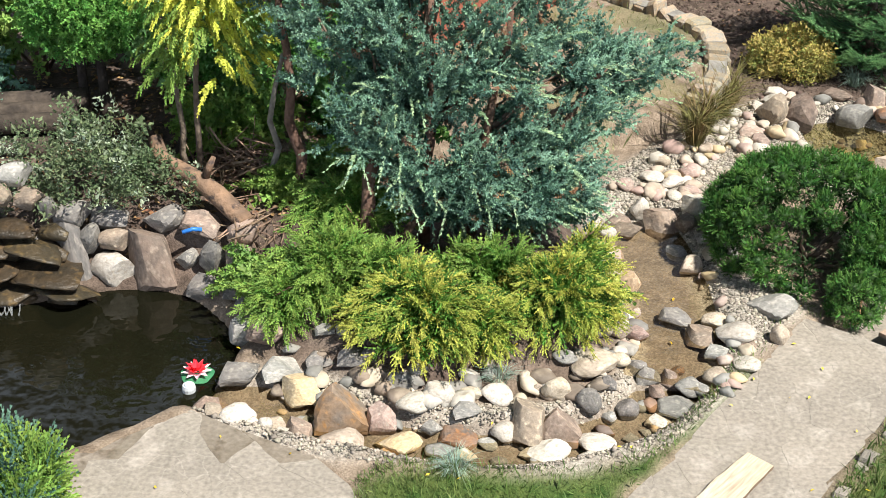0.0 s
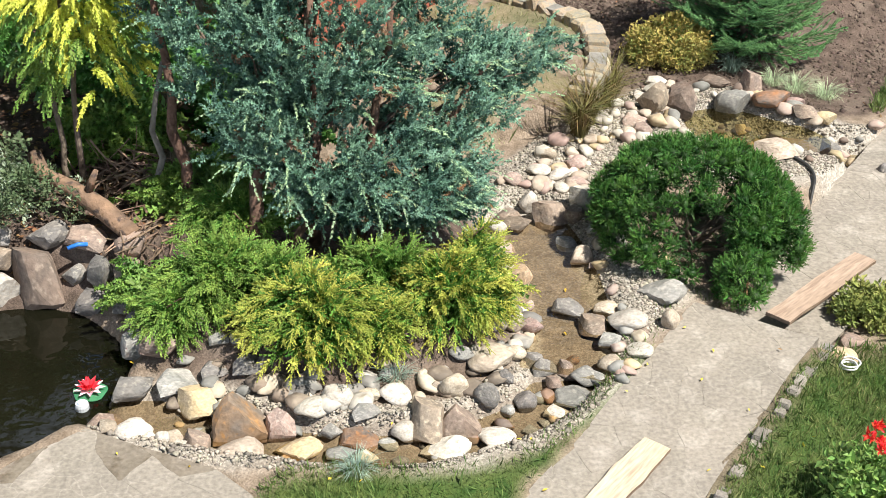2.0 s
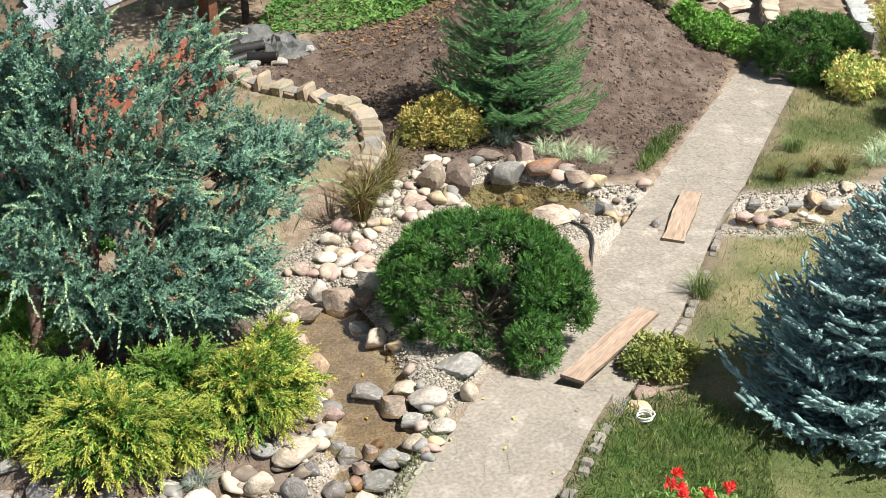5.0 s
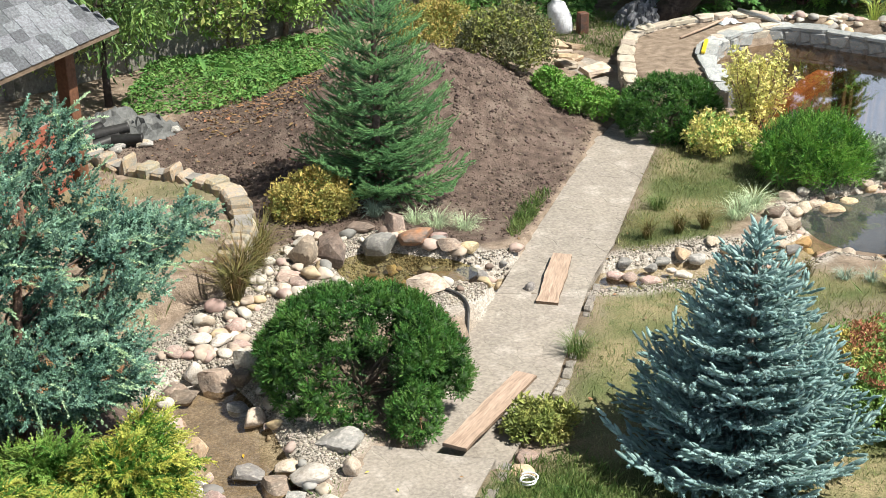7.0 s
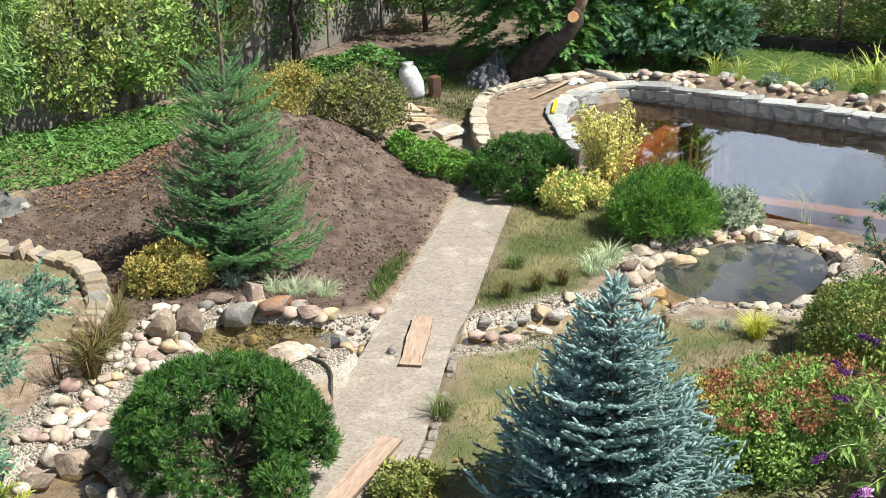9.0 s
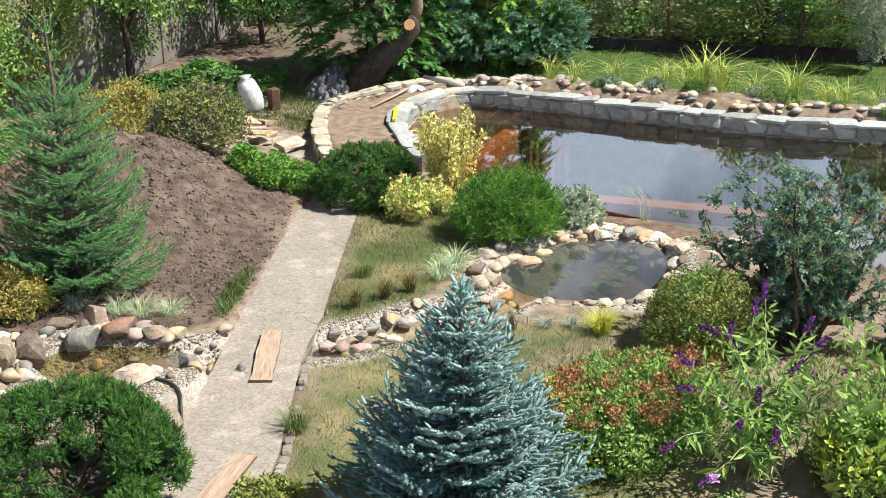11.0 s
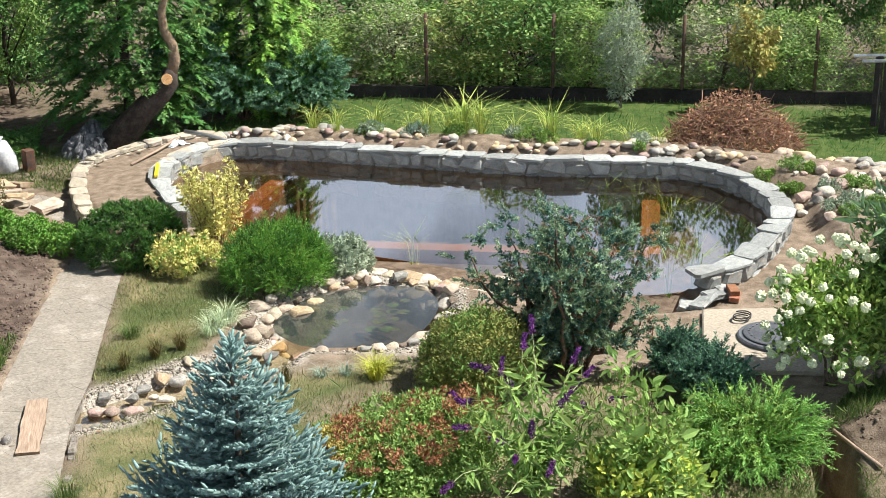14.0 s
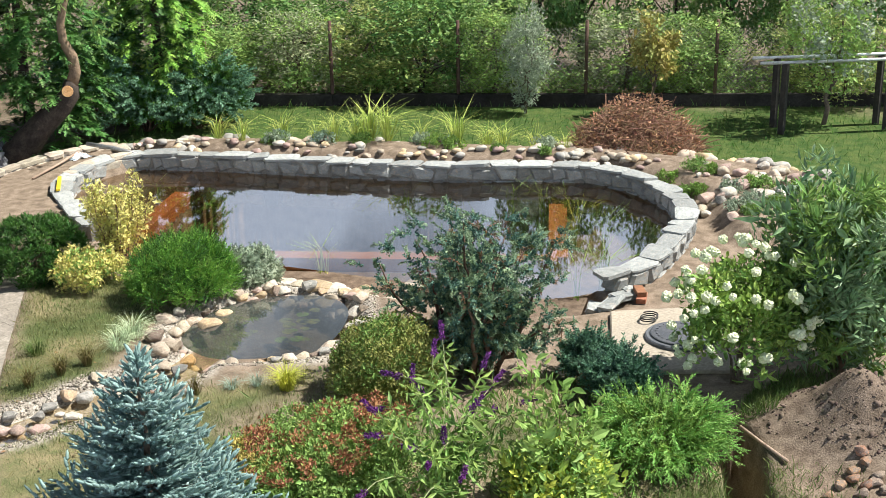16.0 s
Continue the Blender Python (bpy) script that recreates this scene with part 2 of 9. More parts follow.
PALEPLANK = surface("pale_sawn_plank", ((0.50, 0.42, 0.32), (0.44, 0.36, 0.27)), 9.0, 0.85, 0.3, 60, 0.06, stain=(0.38, 0.30, 0.22), stretch=(0.12, 1, 1))
PLANKEDGE = surface("plank_edge", ((0.13, 0.09, 0.065), (0.20, 0.145, 0.105)), 4, 0.9, 0.5, 30, 0.1)
BARK = surface("grey_brown_bark", ((0.115, 0.085, 0.065), (0.18, 0.14, 0.11)), 9, 0.95, 0.9, 30, 0.15)
REDBARK = surface("reddish_juniper_bark", ((0.10, 0.06, 0.043), (0.16, 0.10, 0.072)), 9, 0.95, 0.9, 30, 0.15)
DARKBARK = surface("dark_wet_bark", ((0.035, 0.028, 0.024), (0.07, 0.055, 0.045)), 8, 0.95, 0.9, 26, 0.15)
CUTWOOD = surface("fresh_cut_wood", ((0.50, 0.27, 0.11), (0.58, 0.36, 0.17)), 12, 0.8, 0.2, 40, 0.05)

# ---- building kit ----
def rng_of(seed):
    return np.random.default_rng(seed)


def mesh_of(name, V, F, mats, smooth=False):
    """A mesh from vertices and one or more arrays of faces (one array for each number of corners)."""
    me = bpy.data.meshes.new(name)
    V = np.asarray(V, np.float32)
    parts = F if isinstance(F, list) else [F]
    parts = [np.asarray(f, np.int32) for f in parts if len(f)]
    me.vertices.add(len(V))
    me.vertices.foreach_set("co", V.ravel())
    loops = np.concatenate([f.ravel() for f in parts])
    sizes = np.concatenate([np.full(len(f), f.shape[1], np.int32) for f in parts])
    me.loops.add(len(loops))
    me.loops.foreach_set("vertex_index", loops)
    me.polygons.add(len(sizes))
    me.polygons.foreach_set("loop_start", np.concatenate([[0], np.cumsum(sizes)[:-1]]).astype(np.int32))
    me.polygons.foreach_set("loop_total", sizes)
    me.polygons.foreach_set("use_smooth", np.full(len(sizes), bool(smooth)))
    for m in mats if isinstance(mats, (list, tuple)) else [mats]:
        me.materials.append(m)
    me.update(calc_edges=True)
    me.validate()
    return me


def part(name, V, F, mat, parent=None, label="", smooth=False, at=None):
    ob = new(name, mesh_of(name, V, F, mat, smooth))
    if parent is not None:
        ob.parent = parent
    if at is not None:
        ob.location = at
    return tagged(ob, label) if label else ob


def root(name, at, label, category, group="", kind="", turn=0.0):
    ob = new(name)
    ob.empty_display_size = 0.1
    ob.location = at
    ob.rotation_euler = (0, 0, turn)
    return tagged(ob, label, category, group, kind)


def joined(pieces):
    """Several (V, F) pairs of equal face size into one."""
    V, F, n = [], [], 0
    for v, f in pieces:
        V.append(np.asarray(v, float))
        F.append(np.asarray(f) + n)
        n += len(v)
    return np.concatenate(V), np.concatenate(F)


def unit(v):
    return v / np.maximum(np.linalg.norm(v, axis=-1, keepdims=True), 1e-9)


def rounded(pts, closed=True, steps=8):
    """A smooth line through the points."""
    P = np.array(pts, float)
    n = len(P)
    out = []
    for i in range(n if closed else n - 1):
        a, b, c, d = (P[(i + k) % n] if closed else P[min(max(i + k, 0), n - 1)] for k in (-1, 0, 1, 2))
        for s in np.arange(steps) / steps:
            out.append(0.5 * (2 * b + (c - a) * s + (2 * a - 5 * b + 4 * c - d) * s**2 + (3 * b - a - 3 * c + d) * s**3))
    if not closed:
        out.append(P[-1])
    return np.array(out)


def edge_gap(X, Y, poly, closed=True):
    """Distance to a line or to the rim of an area (negative inside)."""
    P = np.asarray(poly, float)[:, :2]
    Q = np.roll(P, -1, 0) if closed else P[1:]
    A = P if closed else P[:-1]
    best = np.full(X.shape, 1e9)
    inside = np.zeros(X.shape, bool)
    for (ax, ay), (bx, by) in zip(A, Q):
        dx, dy = bx - ax, by - ay
        s = np.clip(((X - ax) * dx + (Y - ay) * dy) / (dx * dx + dy * dy + 1e-12), 0, 1)
        best = np.minimum(best, np.hypot(X - ax - s * dx, Y - ay - s * dy))
        if closed:
            cross = (ay > Y) != (by > Y)
            with np.errstate(divide="ignore", invalid="ignore"):
                inside ^= cross & (X < (bx - ax) * (Y - ay) / (by - ay + 1e-15) + ax)
    return np.where(inside, -best, best) if closed else best


def ease(v, a, b):
    s = np.clip((v - a) / (b - a), 0, 1)
    return s * s * (3 - 2 * s)


def ripple(X, Y, scale, seed=0):
    """Cheap smooth noise between -1 and 1."""
    r = rng_of(seed)
    out = np.zeros_like(X, dtype=float)
    for k in range(7):
        a, p, q = r.uniform(0, 6.28), r.uniform(0, 6.28), r.uniform(0.6, 1.9)
        out += np.sin((X * np.cos(a) + Y * np.sin(a)) * scale * q + p + np.sin((X * np.sin(a) - Y * np.cos(a)) * scale * 0.7 + q * 9))
    return out / 5.0


def tube(pts, radii, sides=7):
    """A round bar along a line, closed at both ends, as quads and end triangles folded into quads."""
    P = np.array(pts, float)
    R = np.broadcast_to(np.asarray(radii, float), (len(P),))
    D = unit(np.gradient(P, axis=0))
    up = np.array([0, 0, 1.0]) if abs(D[0][2]) < 0.9 else np.array([1.0, 0, 0])
    V = []
    for p, r, d in zip(P, R, D):
        x = unit(np.cross(d, up))
        y = np.cross(d, x)
        a = np.arange(sides) * 2 * np.pi / sides
        V.append(p + r * (np.cos(a)[:, None] * x + np.sin(a)[:, None] * y))
    n = len(P)
    V = np.concatenate(V + [P[:1], P[-1:]])
    F = []
    for i in range(n - 1):
        for k in range(sides):
            a, b = i * sides + k, i * sides + (k + 1) % sides
            F.append((a, b, b + sides))
            F.append((a, b + sides, a + sides))
    for k in range(sides):
        F.append((n * sides, (k + 1) % sides, k))
        F.append((n * sides + 1, (n - 1) * sides + k, (n - 1) * sides + (k + 1) % sides))
    return V, np.array(F)


def box(sx, sy, sz, bevel=0.1):
    """A block with chamfered edges round the origin, standing on z = 0, as triangles."""
    bm = bmesh.new()
    bmesh.ops.create_cube(bm, size=1)
    for v in bm.verts:
        v.co = (v.co.x * sx, v.co.y * sy, (v.co.z + 0.5) * sz)
    if bevel:
        bmesh.ops.bevel(bm, geom=bm.edges[:], offset=bevel * min(sx, sy, sz), segments=1, affect="EDGES")
    bmesh.ops.triangulate(bm, faces=bm.faces[:])
    bm.verts.index_update()
    V = np.array([v.co[:] for v in bm.verts])
    F = np.array([[v.index for v in f.verts] for f in bm.faces])
    bm.free()
    return V, F


def ball(level):
    bm = bmesh.new()
    bmesh.ops.create_icosphere(bm, subdivisions=level, radius=1)
    V = np.array([v.co[:] for v in bm.verts])
    F = np.array([[v.index for v in f.verts] for f in bm.faces])
    bm.free()
    return V, F


def stone_shape(seed, cuts, level=3):
    """A stone of unit size: a ball worn flat by some planes and roughened."""
    r = rng_of(seed)
    V, F = ball(level)
    V = V * r.uniform(0.75, 1.25, 3)
    V = unit(V) * (0.8 + 0.2 * np.linalg.norm(V, axis=1, keepdims=True))
    if cuts >= 8:
        V = V / (np.abs(unit(V)) ** 3.4).sum(1, keepdims=True) ** (1 / 3.4) * 0.9
    for _ in range(cuts):
        d = unit(r.normal(size=3))
        h = r.uniform(*((0.55, 0.85) if cuts < 8 else (0.40, 0.78)))
        over = np.maximum(V @ d - h, 0)
        V = V - over[:, None] * d * (0.92 if cuts < 8 else 1.0)
    amp = np.array([noise.noise(Vector(v) * 1.7 + Vector((seed * 3.1, 0, 0))) + 0.45 * noise.noise(Vector(v) * 4.5 + Vector((0, seed * 2.3, 0))) for v in V])
    V = V * (1 + 0.13 * amp[:, None] * (1.0 if cuts < 8 else 0.7))
    lo, hi = V.min(0), V.max(0)
    V = (V - (lo + hi) / 2) / (hi - lo)
    V[:, 2] += 0.5
    return V, F


def crumb():
    """A small rough lump of eight faces."""
    V = np.array([(1, 0, 0), (-1, 0, 0), (0, 1, 0), (0, -1, 0), (0, 0, 1), (0, 0, -1)], float)
    F = np.array([(0, 2, 4), (2, 1, 4), (1, 3, 4), (3, 0, 4), (2, 0, 5), (1, 2, 5), (3, 1, 5), (0, 3, 5)])
    return V, F


ROUND_STONES = [stone_shape(i, 7, 3) for i in range(6)]
BLOCK_STONES = [stone_shape(20 + i, 16, 3) for i in range(8)]
SMALL_ROUND = [stone_shape(i, 7, 2) for i in range(6)]
SMALL_BLOCK = [stone_shape(20 + i, 16, 2) for i in range(6)]
STONE_MESH = {}


def stone_mesh(kind, i, c):
    key = (kind, i, c)
    if key not in STONE_MESH:
        V, F = (ROUND_STONES if kind == "round" else BLOCK_STONES)[i]
        STONE_MESH[key] = mesh_of("stone", V, F, ROCK[c] if isinstance(c, str) else c, True)
        if kind == "block":
            STONE_MESH[key].set_sharp_from_angle(angle=0.42)
    return STONE_MESH[key]


STONE_WORDS = {"w": "white limestone", "c": "cream-coloured", "t": "tan sandstone", "g": "grey", "d": "dark grey", "b": "brown", "r": "rust-stained brown", "p": "pinkish granite"}


def lay_stone(x, y, z, w, h, c, r, where, group, name="", deep=0.85, sink=0.2, parent=None):
    big = w > 0.24
    kind = "block" if c in "brdgtp" and (big or r.random() < 0.6) or name or r.random() < 0.3 else "round"
    ob = new(name or ("boulder" if big else "river_stone"), stone_mesh(kind, int(r.integers(0, 6)), c))
    ob.scale = (w, w * deep * r.uniform(0.8, 1.1), h * (1 + sink))
    ob.location = (x, y, z - h * sink)
    ob.rotation_euler = (r.uniform(-0.12, 0.12), r.uniform(-0.12, 0.12), r.uniform(-0.5, 0.5))
    if parent is not None:
        ob.parent = parent
        return ob
    return tagged(ob, f"{STONE_WORDS[c]} {'boulder' if big else 'river stone'} {where}", "boulder" if big else "stone", group)


# leaf shapes: arrays of corners and triangles, one unit long along +y, facing +z
def leaf_shape(w=0.25, fold=0.08):
    return np.array([(0, 0, 0), (-w, 0.45, fold), (w, 0.45, fold), (0, 1, -0.06)], float), np.array([(0, 3, 1), (0, 2, 3)])


def blade_shape(w=0.03, bend=0.35):
    return np.array([(-w, 0, 0), (w, 0, 0), (-w * 0.8, 0.55, bend * 0.15), (w * 0.8, 0.55, bend * 0.15), (0, 0.95, -bend)], float), np.array([(0, 1, 3), (0, 3, 2), (2, 3, 4)])


def spray_shape(levels=5, spread=0.33, lean=0.3, seed=0, round_about=False, ring=3):
    """A twig with leaflets on both sides, or all round it."""
    r = rng_of(seed)
    V = [(0.0, i / levels, 0.02 * np.sin(i)) for i in range(levels + 1)]
    F = []
    for i in range(levels):
        reach = spread * (1.0 - 0.55 * i / levels) * r.uniform(0.8, 1.2)
        turns = [0, np.pi] if not round_about else [r.uniform(0, 1.0) + i * 0.9 + k * 6.283 / ring for k in range(ring)]
        for a in turns:
            tip = (reach * np.cos(a), (i + 0.3) / levels + lean, reach * np.sin(a) + (0 if round_about else r.uniform(-0.06, 0.06)))
            F.append((i, i + 1, len(V)))
            V.append(tip)
    V.append((0, 1.12, 0))
    F.append((levels - 1, levels, len(V) - 1))
    return np.array(V), np.array(F)


def brush_shape(rings, ring, reach, lean, seed, thin=0.035, core=0.05):
    """A twig set all round with fine needles."""
    r = rng_of(seed)
    ang = np.arange(5) * 1.2566
    V = [(0.0, 0.0, 0.0), (0.0, 1.03, 0.0)] + [(c * np.cos(a), y, c * np.sin(a)) for c, y in ((core, 0.22), (core * 0.85, 0.72)) for a in ang]
    F = []
    for k in range(5):
        a, b = 2 + k, 2 + (k + 1) % 5
        F += [(0, b, a), (a, b, b + 5), (a, b + 5, a + 5), (a + 5, b + 5, 1)]
    for i in range(rings):
        y = (i + 0.2) / rings
        out = reach * (1.0 - 0.45 * y) * r.uniform(0.85, 1.15)
        for k in range(ring):
            a = r.uniform(-0.3, 0.3) + i * 0.9 + k * 6.283 / ring
            c, s = np.cos(a), np.sin(a)
            n = len(V)
            V += [(-s * thin, y, c * thin), (s * thin, y, -c * thin), (out * c, y + lean, out * s)]
            F.append((n, n + 1, n + 2))
    return np.array(V, float), np.array(F)


def scatter(shape, pos, way, face, size):
    """Copies of a leaf shape at places, along ways, facing as told."""
    V, F = shape
    d = unit(np.asarray(way, float))
    x = np.cross(d, np.asarray(face, float))
    bad = np.linalg.norm(x, axis=1) < 1e-4
    x[bad] = np.cross(d[bad], (0.31, 0.52, 0.79))
    x = unit(x)
    z = np.cross(x, d)
    s = np.broadcast_to(np.asarray(size, float), (len(pos),))[:, None, None]
    W = pos[:, None, :] + s * (V[None, :, 0:1] * x[:, None] + V[None, :, 1:2] * d[:, None] + V[None, :, 2:3] * z[:, None])
    G = F[None] + (np.arange(len(pos)) * len(V))[:, None, None]
    return W.reshape(-1, 3), G.reshape(-1, 3)


def clump_leaves(r, centres, radii, count, bias=(0, 0, 0.2), loose=0.5, hollow=0.55, lie=0.75):
    """Places and ways of leaves in and round clumps."""
    K = len(centres)
    c = np.repeat(np.asarray(centres, float), count, 0)
    R = np.asarray(radii, float)
    R = np.repeat(R if R.ndim == 2 else np.repeat(R[:, None], 3, 1), count, 0)
    u = unit(r.normal(size=(K * count, 3)))
    far = hollow + (1 - hollow) * r.random((K * count, 1)) ** 0.6
    pos = c + u * R * far
    along = unit(np.cross(u, r.normal(size=u.shape)))
    way = unit(along * lie + u * (1 - 0.65 * lie) + np.asarray(bias) * 0.8 + loose * r.normal(size=u.shape) * 0.3)
    face = unit(u + 0.3 * r.normal(size=u.shape) + (0, 0, 0.25))
    return pos, way, face


def shell(r, K, radii, low=-0.3, lump=0.12):
    """Points over a domed outline."""
    u = unit(r.normal(size=(K * 3, 3)))
    u = u[u[:, 2] > low][:K]
    return u * np.asarray(radii) * (1 + lump * r.normal(size=(len(u), 1)))

# ---- plan of the garden ----
LOTUS_POND = rounded([(-7, 9.3), (-4.5, 9.1), (-3.58, 9.13), (-3.07, 9.3), (-2.59, 9.42), (-2.1, 9.32), (-1.75, 8.96), (-1.55, 8.61), (-1.6, 8.3), (-1.72, 8.03), (-1.96, 7.72), (-2.44, 7.34), (-2.97, 7.0), (-4, 6.4), (-7, 5.6)], True, 5)
BROOK = rounded([(1.68, 10.25), (1.78, 9.8), (1.82, 9.1), (1.78, 8.4), (1.58, 7.85), (1.1, 7.5), (0.5, 7.34), (-0.1, 7.38), (-0.6, 7.52), (-1.1, 7.7), (-1.7, 7.95)], False, 6)
DARK_POOL = rounded([(3.6, 12.3), (4.02, 12.5), (4.4, 12.28), (4.78, 11.92), (4.85, 11.6), (4.34, 11.42), (3.75, 11.55)], True, 5)
RILL = rounded([(4.8, 11.7), (5.2, 11.7), (5.7, 11.55), (6.3, 11.38), (7.0, 11.3), (7.6, 11.22), (8.2, 11.15), (9.2, 11.4)], False, 6)
SMALL_POND = rounded([(9.15, 11.9), (9.75, 12.2), (10.3, 12.2), (10.8, 11.9), (11.05, 11.5), (10.9, 11.05), (10.35, 10.66), (9.83, 10.5), (9.46, 10.73), (9.06, 11.13), (9.0, 11.5)], True, 5)
BIG_POND = rounded([(11.2, 17.2), (12.0, 17.85), (12.9, 17.95), (13.7, 16.85), (14.65, 15.15), (15.6, 13.55), (16.7, 12.2), (17.0, 11.4), (16.7, 10.35), (16.05, 9.6), (15.0, 9.15), (13.8, 8.9), (12.7, 9.35), (12.2, 10.65), (11.65, 12.2), (10.95, 14.05), (10.6, 15.45)], True, 6)
DEEP = [(13.48, 17.18), (17.01, 12.59), (14.69, 10.84), (11.02, 15.69)]
ISLAND = rounded([(-1.5, 8.6), (-0.95, 8.0), (-0.3, 7.82), (0.4, 7.85), (1.1, 8.0), (1.38, 8.7), (1.35, 9.6), (1.0, 10.6), (-0.4, 10.9), (-1.5, 9.8)], True, 5)
GRAVEL_BED = rounded([(-1.75, 7.55), (-0.75, 7.12), (0.0, 7.08), (0.8, 7.06), (1.55, 7.35), (2.3, 8.3), (2.85, 8.98), (2.7, 9.5), (2.45, 10.5), (3.3, 11.15), (4.3, 11.0), (4.95, 11.1), (5.3, 11.5), (5.0, 12.3), (4.4, 12.95), (3.4, 13.0), (2.8, 12.5), (2.1, 11.9), (1.3, 10.8), (1.3, 9.5), (1.35, 8.4), (1.0, 7.85), (-0.2, 7.75), (-1.45, 8.2)], True, 4)
WALKWAY = np.array([(3.0, 8.62), (4.0, 10.13), (4.62, 10.92), (5.2, 11.6), (5.85, 12.42), (6.5, 13.2), (8.05, 15.1), (8.6, 15.6), (9.3, 16.6), (9.15, 17.6), (8.9, 18.5), (9.5, 18.9), (9.9, 17.8), (9.5, 16.2), (8.85, 14.78), (7.41, 12.94), (6.7, 12.0), (6.07, 11.3), (5.51, 10.51), (4.87, 9.6), (4.4, 9.05), (3.75, 8.35)])
TERRACE_R = np.array([(0.75, 4.2), (0.95, 6.4), (1.32, 6.9), (1.61, 7.22), (1.9, 7.64), (2.31, 8.15), (2.57, 8.5), (2.86, 8.92), (3.17, 8.71), (3.38, 8.47), (3.72, 8.35), (3.33, 7.89), (3.01, 7.44), (2.63, 6.98), (2.3, 6.5), (1.9, 4.2)])
TERRACE_L = np.array([(-3.3, 6.72), (-3.0, 6.93), (-2.39, 7.2), (-1.78, 7.66), (-1.42, 7.45), (-0.85, 7.15), (-0.6, 6.87), (-0.4, 6.4), (-0.3, 4.6), (-3.6, 4.6)])
SOIL_BED = rounded([(1.9, 16.9), (2.9, 15.0), (3.0, 13.6), (3.4, 13.0), (4.4, 13.0), (5.2, 12.4), (5.75, 12.5), (6.6, 13.5), (7.95, 15.1), (8.3, 16.2), (7.4, 18.2), (6.3, 19.6), (4.6, 19.3), (3.2, 18.2)], True, 4)
LAWN_A = rounded([(4.3, 8.5), (5.6, 10.4), (6.25, 11.05), (7.4, 10.85), (8.8, 10.3), (9.6, 9.6), (9.3, 8.2), (8.0, 7.2), (6.0, 5.6), (3.6, 5.0), (2.5, 6.3), (3.3, 7.6)], True, 4)
LAWN_B = rounded([(6.75, 11.9), (7.6, 13.0), (8.95, 14.6), (10.2, 13.3), (9.6, 12.6), (8.6, 12.3), (7.8, 11.75)], True, 4)
LAWN_C = rounded([(12.5, 20.2), (14.6, 18.6), (16.2, 16.2), (18.0, 13.4), (18.9, 11.2), (19.2, 8.6), (18.0, 6.4), (21, 2.0), (33, 6), (30, 18), (20, 27), (13, 26)], True, 4)
VERGE = rounded([(-0.55, 6.9), (0.0, 7.06), (0.8, 7.0), (1.5, 7.3), (2.25, 8.25), (2.3, 8.1), (1.3, 6.85), (0.95, 6.3), (-0.3, 6.2)], True, 3)
SIDE_LAWN = rounded([(8.4, 5.6), (9.4, 4.4), (10.5, 5.3), (11.2, 6.6), (10.9, 8.0), (9.6, 7.9), (8.7, 7.2)], True, 3)
GREENS = rounded([(2.35, 6.2), (3.05, 7.4), (3.8, 8.25), (4.35, 8.45), (4.6, 7.9), (4.3, 6.8), (3.3, 5.2), (2.4, 5.0)], True, 3)
DRY_WALL = rounded([(1.2, 17.2), (1.5, 16.45), (1.84, 15.45), (2.22, 14.98), (2.61, 14.61), (2.9, 14.03), (2.9, 13.5), (2.78, 12.8), (2.5, 12.25)], False, 5)
RAISED = np.concatenate([DRY_WALL, [(1.2, 11.6), (0.2, 12.0), (-1.5, 13.0), (-2.0, 17.2)]])
BASIN_STRIP = rounded([(9.15, 15.95), (9.55, 17.2), (10.23, 18.41), (10.83, 18.93), (11.9, 19.12), (13.1, 18.95), (12.95, 18.1), (12.0, 18.0), (11.1, 17.3), (10.55, 16.4), (10.0, 15.5)], True, 4)
ROCKERY = rounded([(13.1, 18.9), (14.1, 17.3), (15.05, 15.6), (16.05, 13.95), (17.2, 12.55), (17.5, 11.5), (17.2, 10.1), (16.3, 9.2), (15.8, 8.3), (17.2, 7.2), (19.2, 8.6), (19.0, 11.0), (18.0, 13.2), (16.2, 16.1), (14.6, 18.4)], True, 4)
TRENCH = rounded([(10.9, 5.75), (10.55, 5.35), (10.0, 4.95), (9.6, 4.2)], False, 5)


